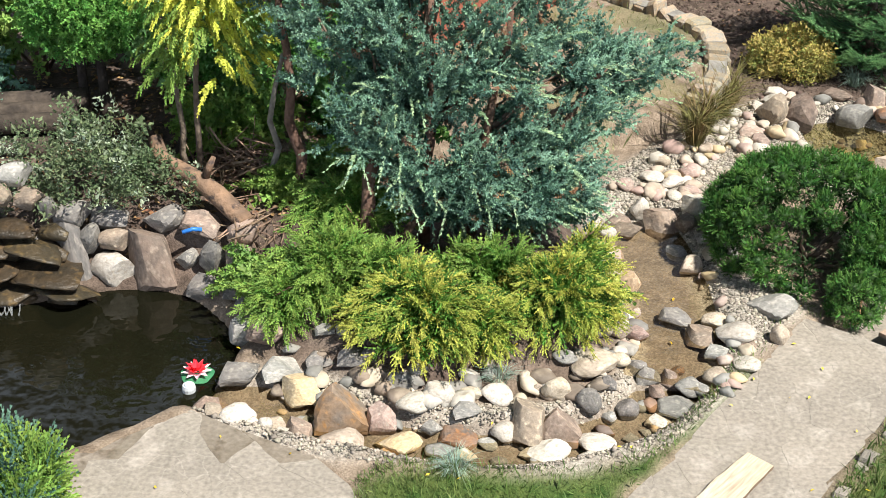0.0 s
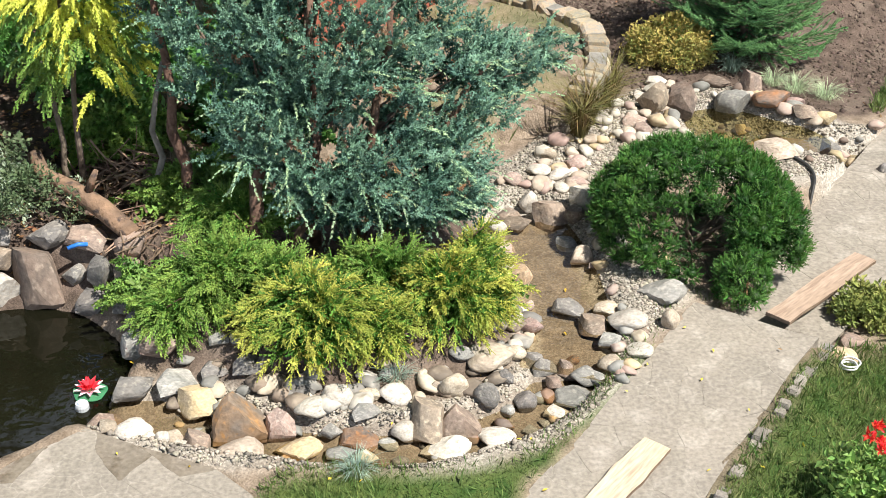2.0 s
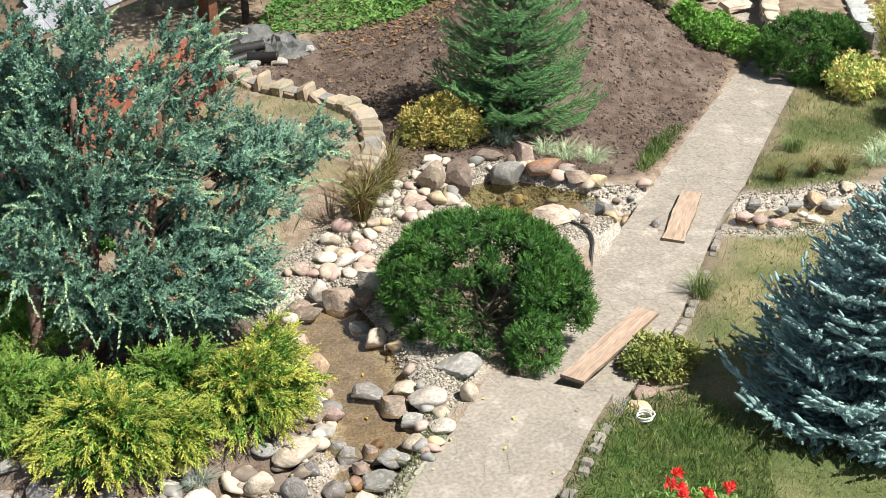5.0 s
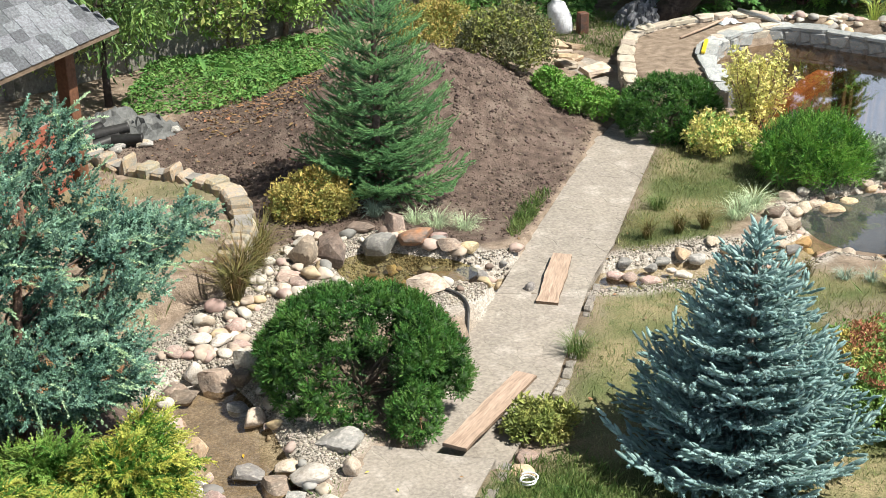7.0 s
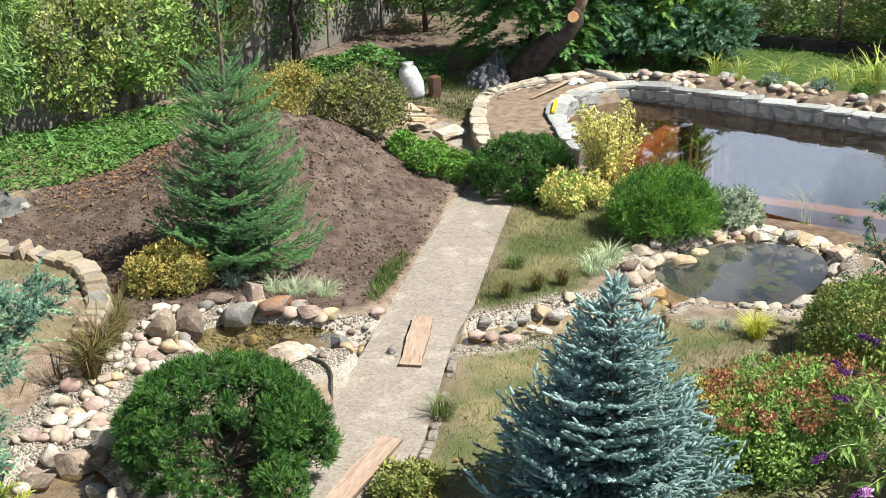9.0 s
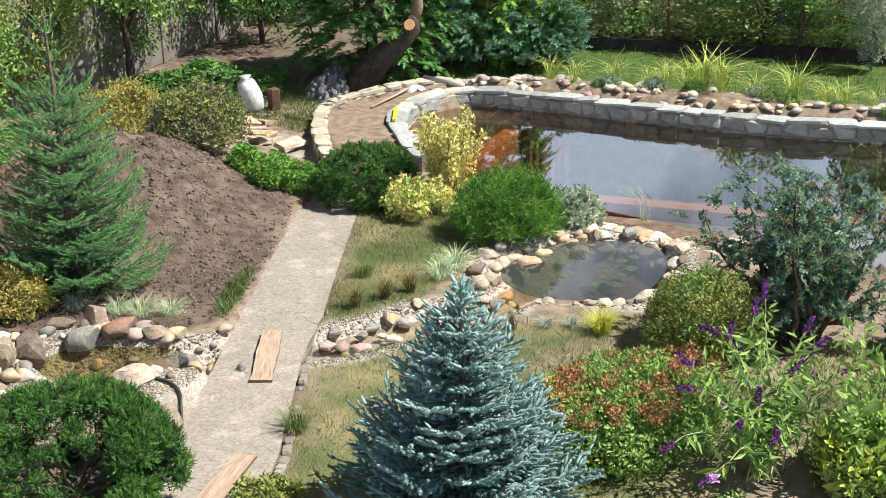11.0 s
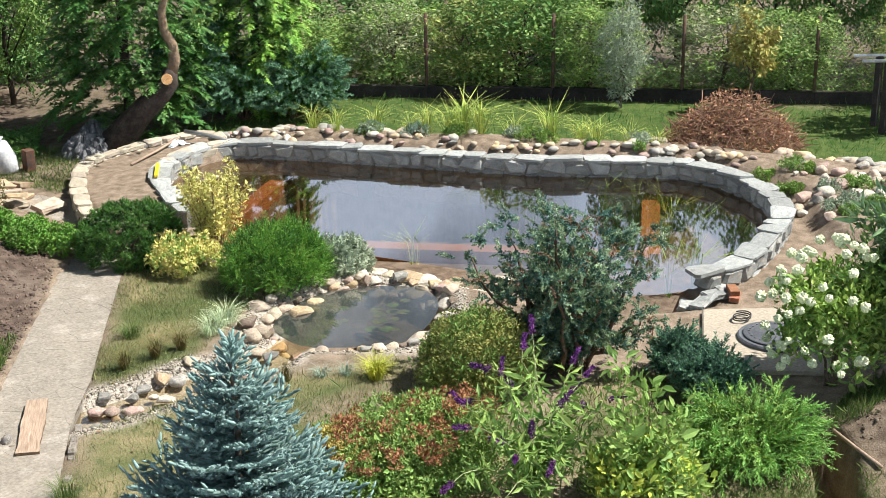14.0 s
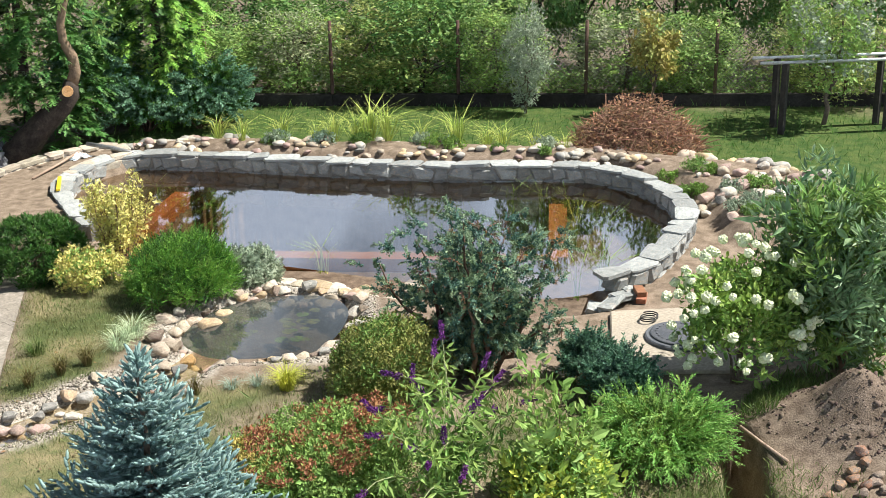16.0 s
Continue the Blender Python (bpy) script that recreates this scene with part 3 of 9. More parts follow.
def ground_z(X, Y):
    """The lie of the land."""
    X, Y = np.asarray(X, float), np.asarray(Y, float)
    # the near level lies above the far garden; they meet at the edge of the upper paving
    ahead = (X - 3.3) * 0.62 + (Y - 8.6) * 0.78
    side = (X - 3.0) * 0.78 - (Y - 8.6) * 0.62
    lower = ease(ahead, -0.05, 0.12) * ease(side, -0.25, 0.05)
    lower = np.maximum(lower, ease(ahead, -1.2, 0.8) * ease(side, 0.6, 1.2))
    lower = np.maximum(lower, ease(ahead, 3.0, 5.5))
    lower = np.maximum(lower, ease(side, 1.4, 3.2))
    h = -0.2 * lower
    on_path = edge_gap(X, Y, WALKWAY)
    h = np.where(on_path < 0, np.where(ahead > 0.03, -0.2, h), h)
    bank = (1 - ease(edge_gap(X, Y, GRAVEL_BED), -0.25, 0.15)) * ease(on_path, 0.0, 0.5) * ease(edge_gap(X, Y, TERRACE_R), 0.0, 0.4) * ease(edge_gap(X, Y, TERRACE_L), 0.0, 0.3)
    h = h * (1 - bank) + bank * 0.07
    h = h + 0.02 * ripple(X, Y, 2.2, 3) * ease(on_path, 0.0, 0.3) * ease(edge_gap(X, Y, TERRACE_R), 0, 0.3) * ease(edge_gap(X, Y, TERRACE_L), 0, 0.3)
    isl = edge_gap(X, Y, ISLAND)
    h = h + 0.26 * (1 - ease(isl, -0.55, 0.05))
    # wooded bank behind the lotus pond
    back = ease(Y + 0.25 * X, 8.45, 9.35) * (1 - ease(X, -1.5, -0.4)) * ease(edge_gap(X, Y, LOTUS_POND), 0.08, 0.35)
    h = h + back * (0.42 + 0.18 * ease(Y, 9.5, 13))
    # raised terrace behind the dry-stone wall
    rz = edge_gap(X, Y, RAISED)
    h = np.maximum(h, h * ease(rz, -0.15, 0.02) + 0.27 * (1 - ease(rz, -0.15, 0.02)))
    # heap of dug earth
    m = np.exp(-(((X - 6.0) * 0.75 + (Y - 16.9) * 0.45) ** 2 / 3.2 + (-(X - 6.0) * 0.5 + (Y - 16.9) * 0.7) ** 2 / 1.5))
    m2 = np.exp(-(((X - 7.0) ** 2) / 0.9 + ((Y - 16.2) ** 2) / 1.3))
    h = h + (0.92 * m + 0.22 * m2) * (1 + 0.14 * ripple(X, Y, 3.0, 8)) + 0.085 * m * ripple(X, Y, 8, 9) + 0.05 * m * ripple(X, Y, 19, 10)
    h = h + 0.5 * np.exp(-((X - 9.75) ** 2 + (Y - 21.4) ** 2) / 0.7)
    h = h + 0.66 * np.exp(-((X - 11.65) ** 2 / 0.32 + (Y - 4.65) ** 2 / 0.75)) * (1 + 0.2 * ripple(X, Y, 6, 5))
    # raised planting round the big pond
    h = np.where(edge_gap(X, Y, ROCKERY) < 0.0, h + 0.22 * (1 - ease(edge_gap(X, Y, ROCKERY), -0.4, 0.0)), h)
    strip = edge_gap(X, Y, BASIN_STRIP)
    h = np.where(strip < 0.02, 0.0, h)
    # water courses
    brook = edge_gap(X, Y, BROOK, False)
    wide = 0.16 + 0.17 * ease(Y, 7.75, 8.3)
    bed = np.where(Y > 8.05, -0.06, -0.14)
    h = np.where(brook < wide + 0.14, np.minimum(h, bed + (h - bed) * ease(brook, wide - 0.04, wide + 0.14)), h)
    rill = edge_gap(X, Y, RILL, False)
    h = np.where(rill < 0.4, -0.36 + (h + 0.36) * ease(rill, 0.14, 0.4), h)
    for rim, depth, bank_w in ((LOTUS_POND, -0.75, 0.05), (DARK_POOL, -0.26, 0.14), (SMALL_POND, -0.65, 0.35), (BIG_POND, -0.72, 0.03)):
        d = edge_gap(X, Y, rim)
        if rim is BIG_POND:
            bank_w = np.where((X < 13.2) & (Y < 15.2), 0.75, bank_w)
        h = np.where(d < bank_w, depth + (h - depth) * ease(d, -0.22, bank_w), h)
    for slabs in (TERRACE_R, TERRACE_L, WALKWAY):
        h = np.where(edge_gap(X, Y, slabs) < -0.03, np.minimum(h, np.where(slabs is WALKWAY, -0.27, -0.07)), h)
    deep = edge_gap(X, Y, np.array(DEEP))
    h = np.where(deep < 0, -1.5, h)
    h = np.where(edge_gap(X, Y, TRENCH, False) < 0.22, -0.75 + (h + 0.75) * ease(edge_gap(X, Y, TRENCH, False), 0.15, 0.21), h)
    return h


def gz(x, y):
    return float(ground_z(np.array([x]), np.array([y]))[0])


def behind_fences(X, Y):
    """How far a place lies behind the line of the back fences, in metres."""
    a = (X - 16.6) * 0.79 + (Y - 20.6) * 0.613
    b = np.minimum(Y - 20.7 + 0.25 * (X - 11), X - 9.6)
    return np.maximum(np.where(X > 15.5, a, -1.0), np.where(X <= 16.5, b, -1.0))


def make_ground():
    def axis(lo, hi, step, far):
        mid = np.arange(lo, hi, step)
        out = [step * 1.6]
        while sum(out) < far:
            out.append(out[-1] * 1.5)
        grow = np.cumsum(out)
        return np.concatenate([(lo - grow)[::-1], mid, mid[-1] + grow])

    xs = np.concatenate([axis(-5.0, 19.5, 0.075, 900)])
    ys = np.concatenate([axis(4.4, 21.5, 0.075, 900)])
    X, Y = np.meshgrid(xs, ys)
    Z = ground_z(X, Y)
    V = np.stack([X.ravel(), Y.ravel(), Z.ravel()], 1)
    nx, ny = len(xs), len(ys)
    i = (np.arange(ny - 1)[:, None] * nx + np.arange(nx - 1)[None]).ravel()
    F = np.stack([i, i + 1, i + nx + 1, i + nx], 1)
    me = mesh_of("ground", V, F, GROUND, True)
    rag = 0.10 * ripple(X, Y, 3.0, 1) + 0.05 * ripple(X, Y, 9.0, 2)

    def area(poly, soft=0.12, shift=0.0):
        return 1 - ease(edge_gap(X, Y, poly) + rag + shift, -soft, soft)

    gravel = np.maximum(area(GRAVEL_BED), 1 - ease(edge_gap(X, Y, RILL, False) + rag, 0.42, 0.6))
    gravel = np.maximum(gravel, np.maximum(1 - ease(edge_gap(X, Y, DARK_POOL) + rag, 0.5, 0.7), 1 - ease(np.abs(edge_gap(X, Y, SMALL_POND)) + rag, 0.35, 0.5)))
    grass = np.maximum.reduce([area(LAWN_A, 0.25), area(LAWN_B, 0.2), area(LAWN_C, 0.4), area(VERGE, 0.1), 0.6 * area(RAISED, 0.3) * (ripple(X, Y, 2.5, 6) > 0.1)])
    far = ease(np.hypot(X - 8, Y - 12), 16, 20)
    grass = np.maximum(grass, far)
    soil = np.maximum.reduce([area(SOIL_BED), area(ISLAND, 0.2), np.exp(-((X - 9.75) ** 2 + (Y - 21.4) ** 2) / 0.9), 0.45 * np.exp(-((X - 11.6) ** 2 + (Y - 4.8) ** 2) / 0.9)])
    # bank soil at full strength, so its dark colour carries the shade under the trees
    soil = np.maximum(soil, 1.0 * (1 - ease(X + 0.2 * Y, 0.0, 1.0)) * ease(Y, 9.0, 9.5))
    bed = (Z < -0.5).astype(float)
    wet = np.maximum(1 - ease(edge_gap(X, Y, BROOK, False), 0.2, 0.3), 0)
    soil = np.maximum(soil, 0.6 * bed + 0.5 * wet * (1 - bed))
    gravel = gravel * (1 - 0.7 * wet) * (1 - 0.8 * bed)
    grass = grass * (1 - (edge_gap(X, Y, ROCKERY) < 0.05))
    dirt = 1 - ease(edge_gap(X, Y, np.array([(8.0, 9.6), (9.9, 9.6), (10.2, 9.2), (9.4, 8.8), (8.4, 9.2)])) + rag * 2, 0.0, 0.5)
    grass = grass * (1 - 0.75 * dirt)
    lush = np.maximum.reduce([area(LAWN_C, 0.5), area(VERGE, 0.2), area(GREENS, 0.25), far])
    grass = np.maximum.reduce([grass, area(GREENS, 0.2), 0.75 * area(SIDE_LAWN, 0.4)])
    # behind the fences dark soil replaces lawn, with the understory's shade in its colour
    beyond = np.maximum(ease(behind_fences(X, Y) + 2 * rag, 0.0, 0.6), 0)
    grass, lush = grass * (1 - 0.8 * beyond), lush * (1 - beyond)
    soil = np.maximum(soil, 0.85 * beyond)
    col = np.stack([gravel, grass, soil, lush], -1).reshape(-1, 4).clip(0, 1)
    att = me.color_attributes.new("zone", "FLOAT_COLOR", "POINT")
    att.data.foreach_set("color", col.astype(np.float32).ravel())
    return tagged(new("ground", me), "garden ground of bare earth, gravel and patchy dry turf", "ground", kind="structure")


make_ground()


def water_sheet(name, rim, z, mat, label, grow=0.06):
    P = np.array(rim)
    c = P.mean(0)
    out = P + unit(P - c) * grow
    V = np.concatenate([np.c_[out, np.full(len(out), z)]])
    bm = bmesh.new()
    bm.faces.new([bm.verts.new(v) for v in V])
    bmesh.ops.triangulate(bm, faces=bm.faces[:])
    bmesh.ops.recalc_face_normals(bm, faces=bm.faces[:])
    me = bpy.data.meshes.new(name)
    bm.to_mesh(me)
    bm.free()
    if me.polygons[0].normal.z < 0:
        me.flip_normals()
    me.materials.append(mat)
    ob = tagged(new(name, me), label, "water", kind="structure")
    ob.visible_shadow = False
    return ob


def band(line, half):
    """The outline of a strip along a line."""
    L = np.array(line)
    d = unit(np.gradient(L, axis=0))
    nrm = np.stack([-d[:, 1], d[:, 0]], 1)
    half = np.broadcast_to(half, (len(L),))[:, None]
    return np.concatenate([L + nrm * half, (L - nrm * half)[::-1]])


POND_WATER = water("dark_pond_water", (0.07, 0.066, 0.04), 4.5, 0.6, 0.8, (0.007, 0.0075, 0.004), 1.36)
CLEAR_WATER = water("shallow_clear_water", (0.72, 0.64, 0.48), 9.0, 0.16, 0.0, (0.02, 0.025, 0.015), 1.45)
BIG_WATER = water("still_pond_water", (0.62, 0.50, 0.32), 1.6, 0.025, 0.05, (0.04, 0.034, 0.022), 4.2)
GREY_WATER = water("cloudy_pond_water", (0.42, 0.42, 0.38), 2.0, 0.025, 0.5, (0.075, 0.088, 0.09), 3.0)
water_sheet("water_lotus_pond", LOTUS_POND, -0.12, POND_WATER, "dark rippled water of the lotus pond")
POOL_WATER = water("green_pool_water", (0.50, 0.46, 0.26), 8.0, 0.15, 0.12, (0.025, 0.026, 0.01), 1.5)
water_sheet("water_dark_pool", DARK_POOL, -0.02, POOL_WATER, "clear shallow pool over brown pebbles")
water_sheet("water_small_pond", SMALL_POND, -0.27, GREY_WATER, "cloudy grey-blue water of the small pond")
water_sheet("water_big_pond", BIG_POND, -0.21, BIG_WATER, "still swimming-pond water mirroring the sky")
water_sheet("water_rill", band(RILL, 0.2), -0.29, CLEAR_WATER, "thin stream of water between stones", 0.0)
up_part = np.array([p for p in BROOK if p[1] > 8.0])
low_part = np.array([p for p in BROOK if p[1] <= 8.15])
water_sheet("water_brook_upper", band(up_part, 0.36), 0.0, CLEAR_WATER, "shallow water of the upper brook", 0.0)
water_sheet("water_brook_lower", band(low_part, 0.24), -0.085, CLEAR_WATER, "shallow water of the lower brook", 0.0)


# ---- paving ----
def clipped(poly, a, b, c):
    """The part of a polygon where a x + b y <= c."""
    out = []
    for i, p in enumerate(poly):
        q = poly[(i + 1) % len(poly)]
        s, t = a * p[0] + b * p[1] - c, a * q[0] + b * q[1] - c
        if s <= 0:
            out.append(p)
        if s * t < 0:
            k = s / (s - t)
            out.append((p[0] + k * (q[0] - p[0]), p[1] + k * (q[1] - p[1])))
    return out


def nearest_on(R, v):
    A, B = R, np.roll(R, -1, 0)
    d = B - A
    t = np.clip(((v - A) * d).sum(1) / (d * d).sum(1), 0, 1)[:, None]
    P = A + d * t
    return P[np.argmin(((P - v) ** 2).sum(1))]


def flagstones(rim, size, seed, pull=0.0005):
    """Irregular cells that fill an area."""
    r = rng_of(seed)
    R = np.array(rim)
    lo, hi = R.min(0) - size, R.max(0) + size
    gx, gy = np.meshgrid(np.arange(lo[0], hi[0], size), np.arange(lo[1], hi[1], size * 0.85))
    pts = np.stack([gx.ravel(), gy.ravel()], 1)
    pts = pts + r.uniform(-0.62, 0.62, pts.shape) * size
    pts = pts[edge_gap(pts[:, 0], pts[:, 1], R) < 0.02]
    cells = []
    for i, p in enumerate(pts):
        cell = [(p[0] + a * size * 1.6, p[1] + b * size * 1.6) for a, b in ((-1, -1), (1, -1), (1, 1), (-1, 1))]
        near = np.argsort(((pts - p) ** 2).sum(1))[1:18]
        for j in near:
            q = pts[j]
            d = q - p
            cell = clipped(cell, d[0], d[1], (q @ q - p @ p) / 2 - pull * np.linalg.norm(d))
            if len(cell) < 3:
                break
        if len(cell) > 2:
            C = np.array(cell)
            over = edge_gap(C[:, 0], C[:, 1], R) > 0
            for k in np.flatnonzero(over):
                C[k] = nearest_on(R, C[k])
            cell = [tuple(v) for v in C]
            area2 = abs(sum(u[0] * v[1] - v[0] * u[1] for u, v in zip(cell, cell[1:] + cell[:1])))
            if area2 < 0.012:
                continue
        if len(cell) > 2:
            # broken edges: each side in short steps, shifted by one field for both neighbours
            fine = []
            for u, v in zip(cell, cell[1:] + cell[:1]):
                u, v = np.array(u), np.array(v)
                m = max(1, int(np.linalg.norm(v - u) / 0.05))
                fine += [u + (v - u) * k / m for k in range(m)]
            P = np.array(fine)
            inward = ease(-edge_gap(P[:, 0], P[:, 1], R), 0.0, 0.06)[:, None]
            shift = np.stack([ripple(P[:, 0], P[:, 1], 16.0, 71), ripple(P[:, 0], P[:, 1], 16.0, 72)], 1) * 0.016
            cells.append([tuple(v) for v in P + shift * inward])
    return cells


def slab_mesh(cell, thick, r, mat):
    c = np.mean(cell, 0)
    n = len(cell)
    C = np.array(cell) - c
    inner = C - unit(C) * 0.0009
    tilt = r.normal(size=2) * 0.0015
    top = 0.0 + inner @ tilt
    V = np.concatenate([np.c_[C, np.full(n, -thick)], np.c_[C, -0.0009 + C @ tilt], np.c_[inner, top]])
    k = np.arange(n)
    F4 = np.concatenate([np.stack([k, (k + 1) % n, (k + 1) % n + n, k + n], 1), np.stack([k + n, (k + 1) % n + n, (k + 1) % n + 2 * n, k + 2 * n], 1)])
    return c, mesh_of("flagstone", V, [F4, (np.arange(n) + 2 * n)[None]], mat)


def paved(name, rim, z, size, seed, label, thick=0.05):
    P = np.array(rim)
    n = len(P)
    bm = bmesh.new()
    lower = [bm.verts.new((x, y, z - 0.25)) for x, y in P]
    upper = [bm.verts.new((x, y, z - 0.0016)) for x, y in P]
    for i in range(n):
        bm.faces.new((lower[i], lower[(i + 1) % n], upper[(i + 1) % n], upper[i]))
    top = bm.faces.new(upper)
    bmesh.ops.triangulate(bm, faces=[top])
    bmesh.ops.recalc_face_normals(bm, faces=bm.faces[:])
    me = bpy.data.meshes.new(name)
    bm.to_mesh(me)
    bm.free()
    me.materials.append(MORTAR)
    base = tagged(new(name, me), label, "path", kind="structure")
    r = rng_of(seed + 50)
    for cell in flagstones(P, size, seed):
        mid = np.mean(cell, 0)
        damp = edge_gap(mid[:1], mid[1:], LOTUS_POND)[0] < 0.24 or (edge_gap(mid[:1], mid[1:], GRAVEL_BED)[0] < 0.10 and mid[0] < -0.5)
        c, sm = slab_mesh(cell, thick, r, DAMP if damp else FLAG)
        ob = new("flagstone", sm)
        ob.parent = base
        ob.location = (c[0], c[1], z + r.uniform(-0.001, 0.0015))
    return base

# ---- boards ----
def board(a, b, width, za, zb, label, wood=PLANK):
    a, b = np.array(a, float), np.array(b, float)
    length = float(np.linalg.norm(b - a))
    r = rng_of(int(length * 1000))
    bm = bmesh.new()
    bmesh.ops.create_grid(bm, x_segments=24, y_segments=6, size=0.5)
    for v in bm.verts:
        wob = 0.012 * math.sin(v.co.x * 9 + length) + 0.006 * math.sin(v.co.x * 23)
        v.co = (v.co.x * length, v.co.y * (width + wob), 0.004 * math.sin(v.co.x * 5) + 0.002 * math.sin(v.co.y * 40))
    up = bmesh.ops.extrude_face_region(bm, geom=bm.faces[:])
    for v in [g for g in up["geom"] if isinstance(g, bmesh.types.BMVert)]:
        v.co.z += 0.03
    bmesh.ops.recalc_face_normals(bm, faces=bm.faces[:])
    me = bpy.data.meshes.new("plank")
    bm.to_mesh(me)
    bm.free()
    me.materials.append(wood)
    me.materials.append(PLANKEDGE)
    for p in me.polygons:
        p.material_index = 0 if p.normal.z > 0.7 else 1
    ob = tagged(new("plank", me), label, "plank", "loose boards on the paths")
    mid = (a + b) / 2
    ob.location = (mid[0], mid[1], (za + zb) / 2)
    ob.rotation_euler = (0, -math.atan2(zb - za, length), math.atan2(b[1] - a[1], b[0] - a[0]))
    return ob


board((1.55, 6.45), (2.17, 7.14), 0.22, 0.005, 0.005, "pale sawn plank lying on the flagstone terrace", PALEPLANK)
board((3.46, 8.60), (4.62, 9.74), 0.21, 0.0, -0.19, "worn reddish plank ramped from the upper paving down to the path")
board((5.40, 10.96), (6.02, 11.88), 0.22, -0.185, -0.16, "weathered wide plank bridging the stream on the path")

# ---- stones along the water ----
LOWER_BACK = [
    (-0.69, 7.65, 0.34, 0.30, 'r'), (-0.42, 7.60, 0.18, 0.20, 'p'), (-0.19, 7.68, 0.25, 0.09, 'w'), (-0.01, 7.78, 0.20, 0.14, 'w'),
    (0.21, 7.84, 0.16, 0.08, 'c'), (0.41, 7.80, 0.22, 0.12, 'w'), (0.18, 7.63, 0.18, 0.06, 'g'), (0.46, 7.51, 0.18, 0.11, 'w'),
    (0.60, 7.53, 0.26, 0.21, 'b'), (0.85, 7.56, 0.26, 0.21, 'b'), (0.82, 7.83, 0.18, 0.15, 'c'), (1.07, 7.74, 0.17, 0.15, 'd'),
    (1.34, 7.82, 0.15, 0.12, 'd'), (1.21, 7.74, 0.11, 0.08, 'g'), (1.21, 7.93, 0.12, 0.10, 'd'), (1.12, 8.15, 0.34, 0.12, 'c'),
    (1.31, 8.27, 0.19, 0.07, 'c'), (0.91, 8.15, 0.17, 0.06, 'g'), (0.62, 7.99, 0.10, 0.08, 'c'), (0.69, 7.87, 0.09, 0.10, 'c'),
]
LOWER_LEFT = [
    (-0.29, 7.91, 0.23, 0.08, 'd'), (-0.45, 8.00, 0.13, 0.05, 'b'), (-0.35, 7.81, 0.10, 0.06, 't'), (-0.65, 8.12, 0.19, 0.10, 'd'),
    (-0.90, 8.16, 0.19, 0.07, 'd'), (-1.00, 7.90, 0.25, 0.15, 't'), (-1.18, 8.13, 0.29, 0.10, 'g'), (-1.50, 8.10, 0.29, 0.13, 'd'),
    (-1.31, 8.48, 0.31, 0.16, 'b'), (-1.54, 8.57, 0.18, 0.19, 'g'), (-1.67, 7.81, 0.25, 0.09, 'b'), (-0.88, 8.37, 0.13, 0.06, 'g'),
    (-1.02, 8.58, 0.12, 0.07, 'g'), (-0.55, 8.13, 0.13, 0.06, 'd'), (-0.74, 8.34, 0.11, 0.06, 'g'),
]
LOWER_FRONT = [
    (-1.45, 7.63, 0.24, 0.11, 'w'), (-1.21, 7.61, 0.20, 0.09, 'c'), (-1.34, 7.57, 0.10, 0.06, 'w'), (-1.64, 7.67, 0.16, 0.06, 'c'),
    (-1.24, 7.52, 0.11, 0.08, 'w'), (-1.12, 7.49, 0.11, 0.04, 'w'), (-1.01, 7.50, 0.20, 0.11, 'b'), (-0.69, 7.36, 0.32, 0.11, 'c'),
    (-0.37, 7.33, 0.15, 0.05, 't'), (-0.29, 7.40, 0.28, 0.10, 't'), (-0.00, 7.37, 0.20, 0.07, 'g'), (0.12, 7.50, 0.24, 0.08, 'r'),
    (0.32, 7.45, 0.14, 0.06, 'g'), (-0.07, 7.55, 0.13, 0.08, 'g'), (0.17, 7.33, 0.14, 0.05, 'w'), (0.40, 7.28, 0.12, 0.04, 'g'),
    (0.74, 7.33, 0.30, 0.10, 'w'), (1.09, 7.44, 0.25, 0.09, 'w'), (1.02, 7.30, 0.14, 0.05, 'w'), (1.35, 7.54, 0.12, 0.04, 'g'),
    (1.56, 7.71, 0.16, 0.06, 'w'), (1.46, 7.61, 0.09, 0.04, 'g'), (1.71, 7.85, 0.27, 0.09, 'g'),
]
UPPER_BANK = [
    (2.04, 8.12, 0.18, 0.09, 'c'), (2.29, 8.25, 0.18, 0.06, 'w'), (2.26, 8.57, 0.27, 0.10, 'w'), (2.15, 8.85, 0.22, 0.08, 'c'),
    (2.00, 8.62, 0.22, 0.08, 'b'), (2.62, 8.93, 0.32, 0.11, 'g'), (2.60, 8.58, 0.13, 0.14, 'c'), (2.09, 8.41, 0.17, 0.09, 'g'),
    (2.31, 8.49, 0.15, 0.05, 'b'), (2.08, 9.63, 0.19, 0.13, 'c'), (2.16, 9.52, 0.12, 0.05, 'p'), (1.83, 8.88, 0.22, 0.09, 'd'),
    (2.38, 9.81, 0.19, 0.07, 'g'), (2.50, 9.55, 0.17, 0.06, 'c'), (2.69, 9.40, 0.24, 0.08, 't'), (2.42, 9.40, 0.12, 0.04, 'c'),
    (2.00, 9.88, 0.17, 0.06, 'g'), (1.51, 8.62, 0.15, 0.11, 'p'), (1.36, 8.61, 0.17, 0.09, 'c'), (1.40, 8.48, 0.13, 0.05, 'p'),
    (1.52, 8.93, 0.11, 0.09, 'p'), (1.51, 9.23, 0.18, 0.20, 't'), (1.41, 9.87, 0.24, 0.08, 'p'), (1.43, 10.21, 0.15, 0.09, 'w'),
]
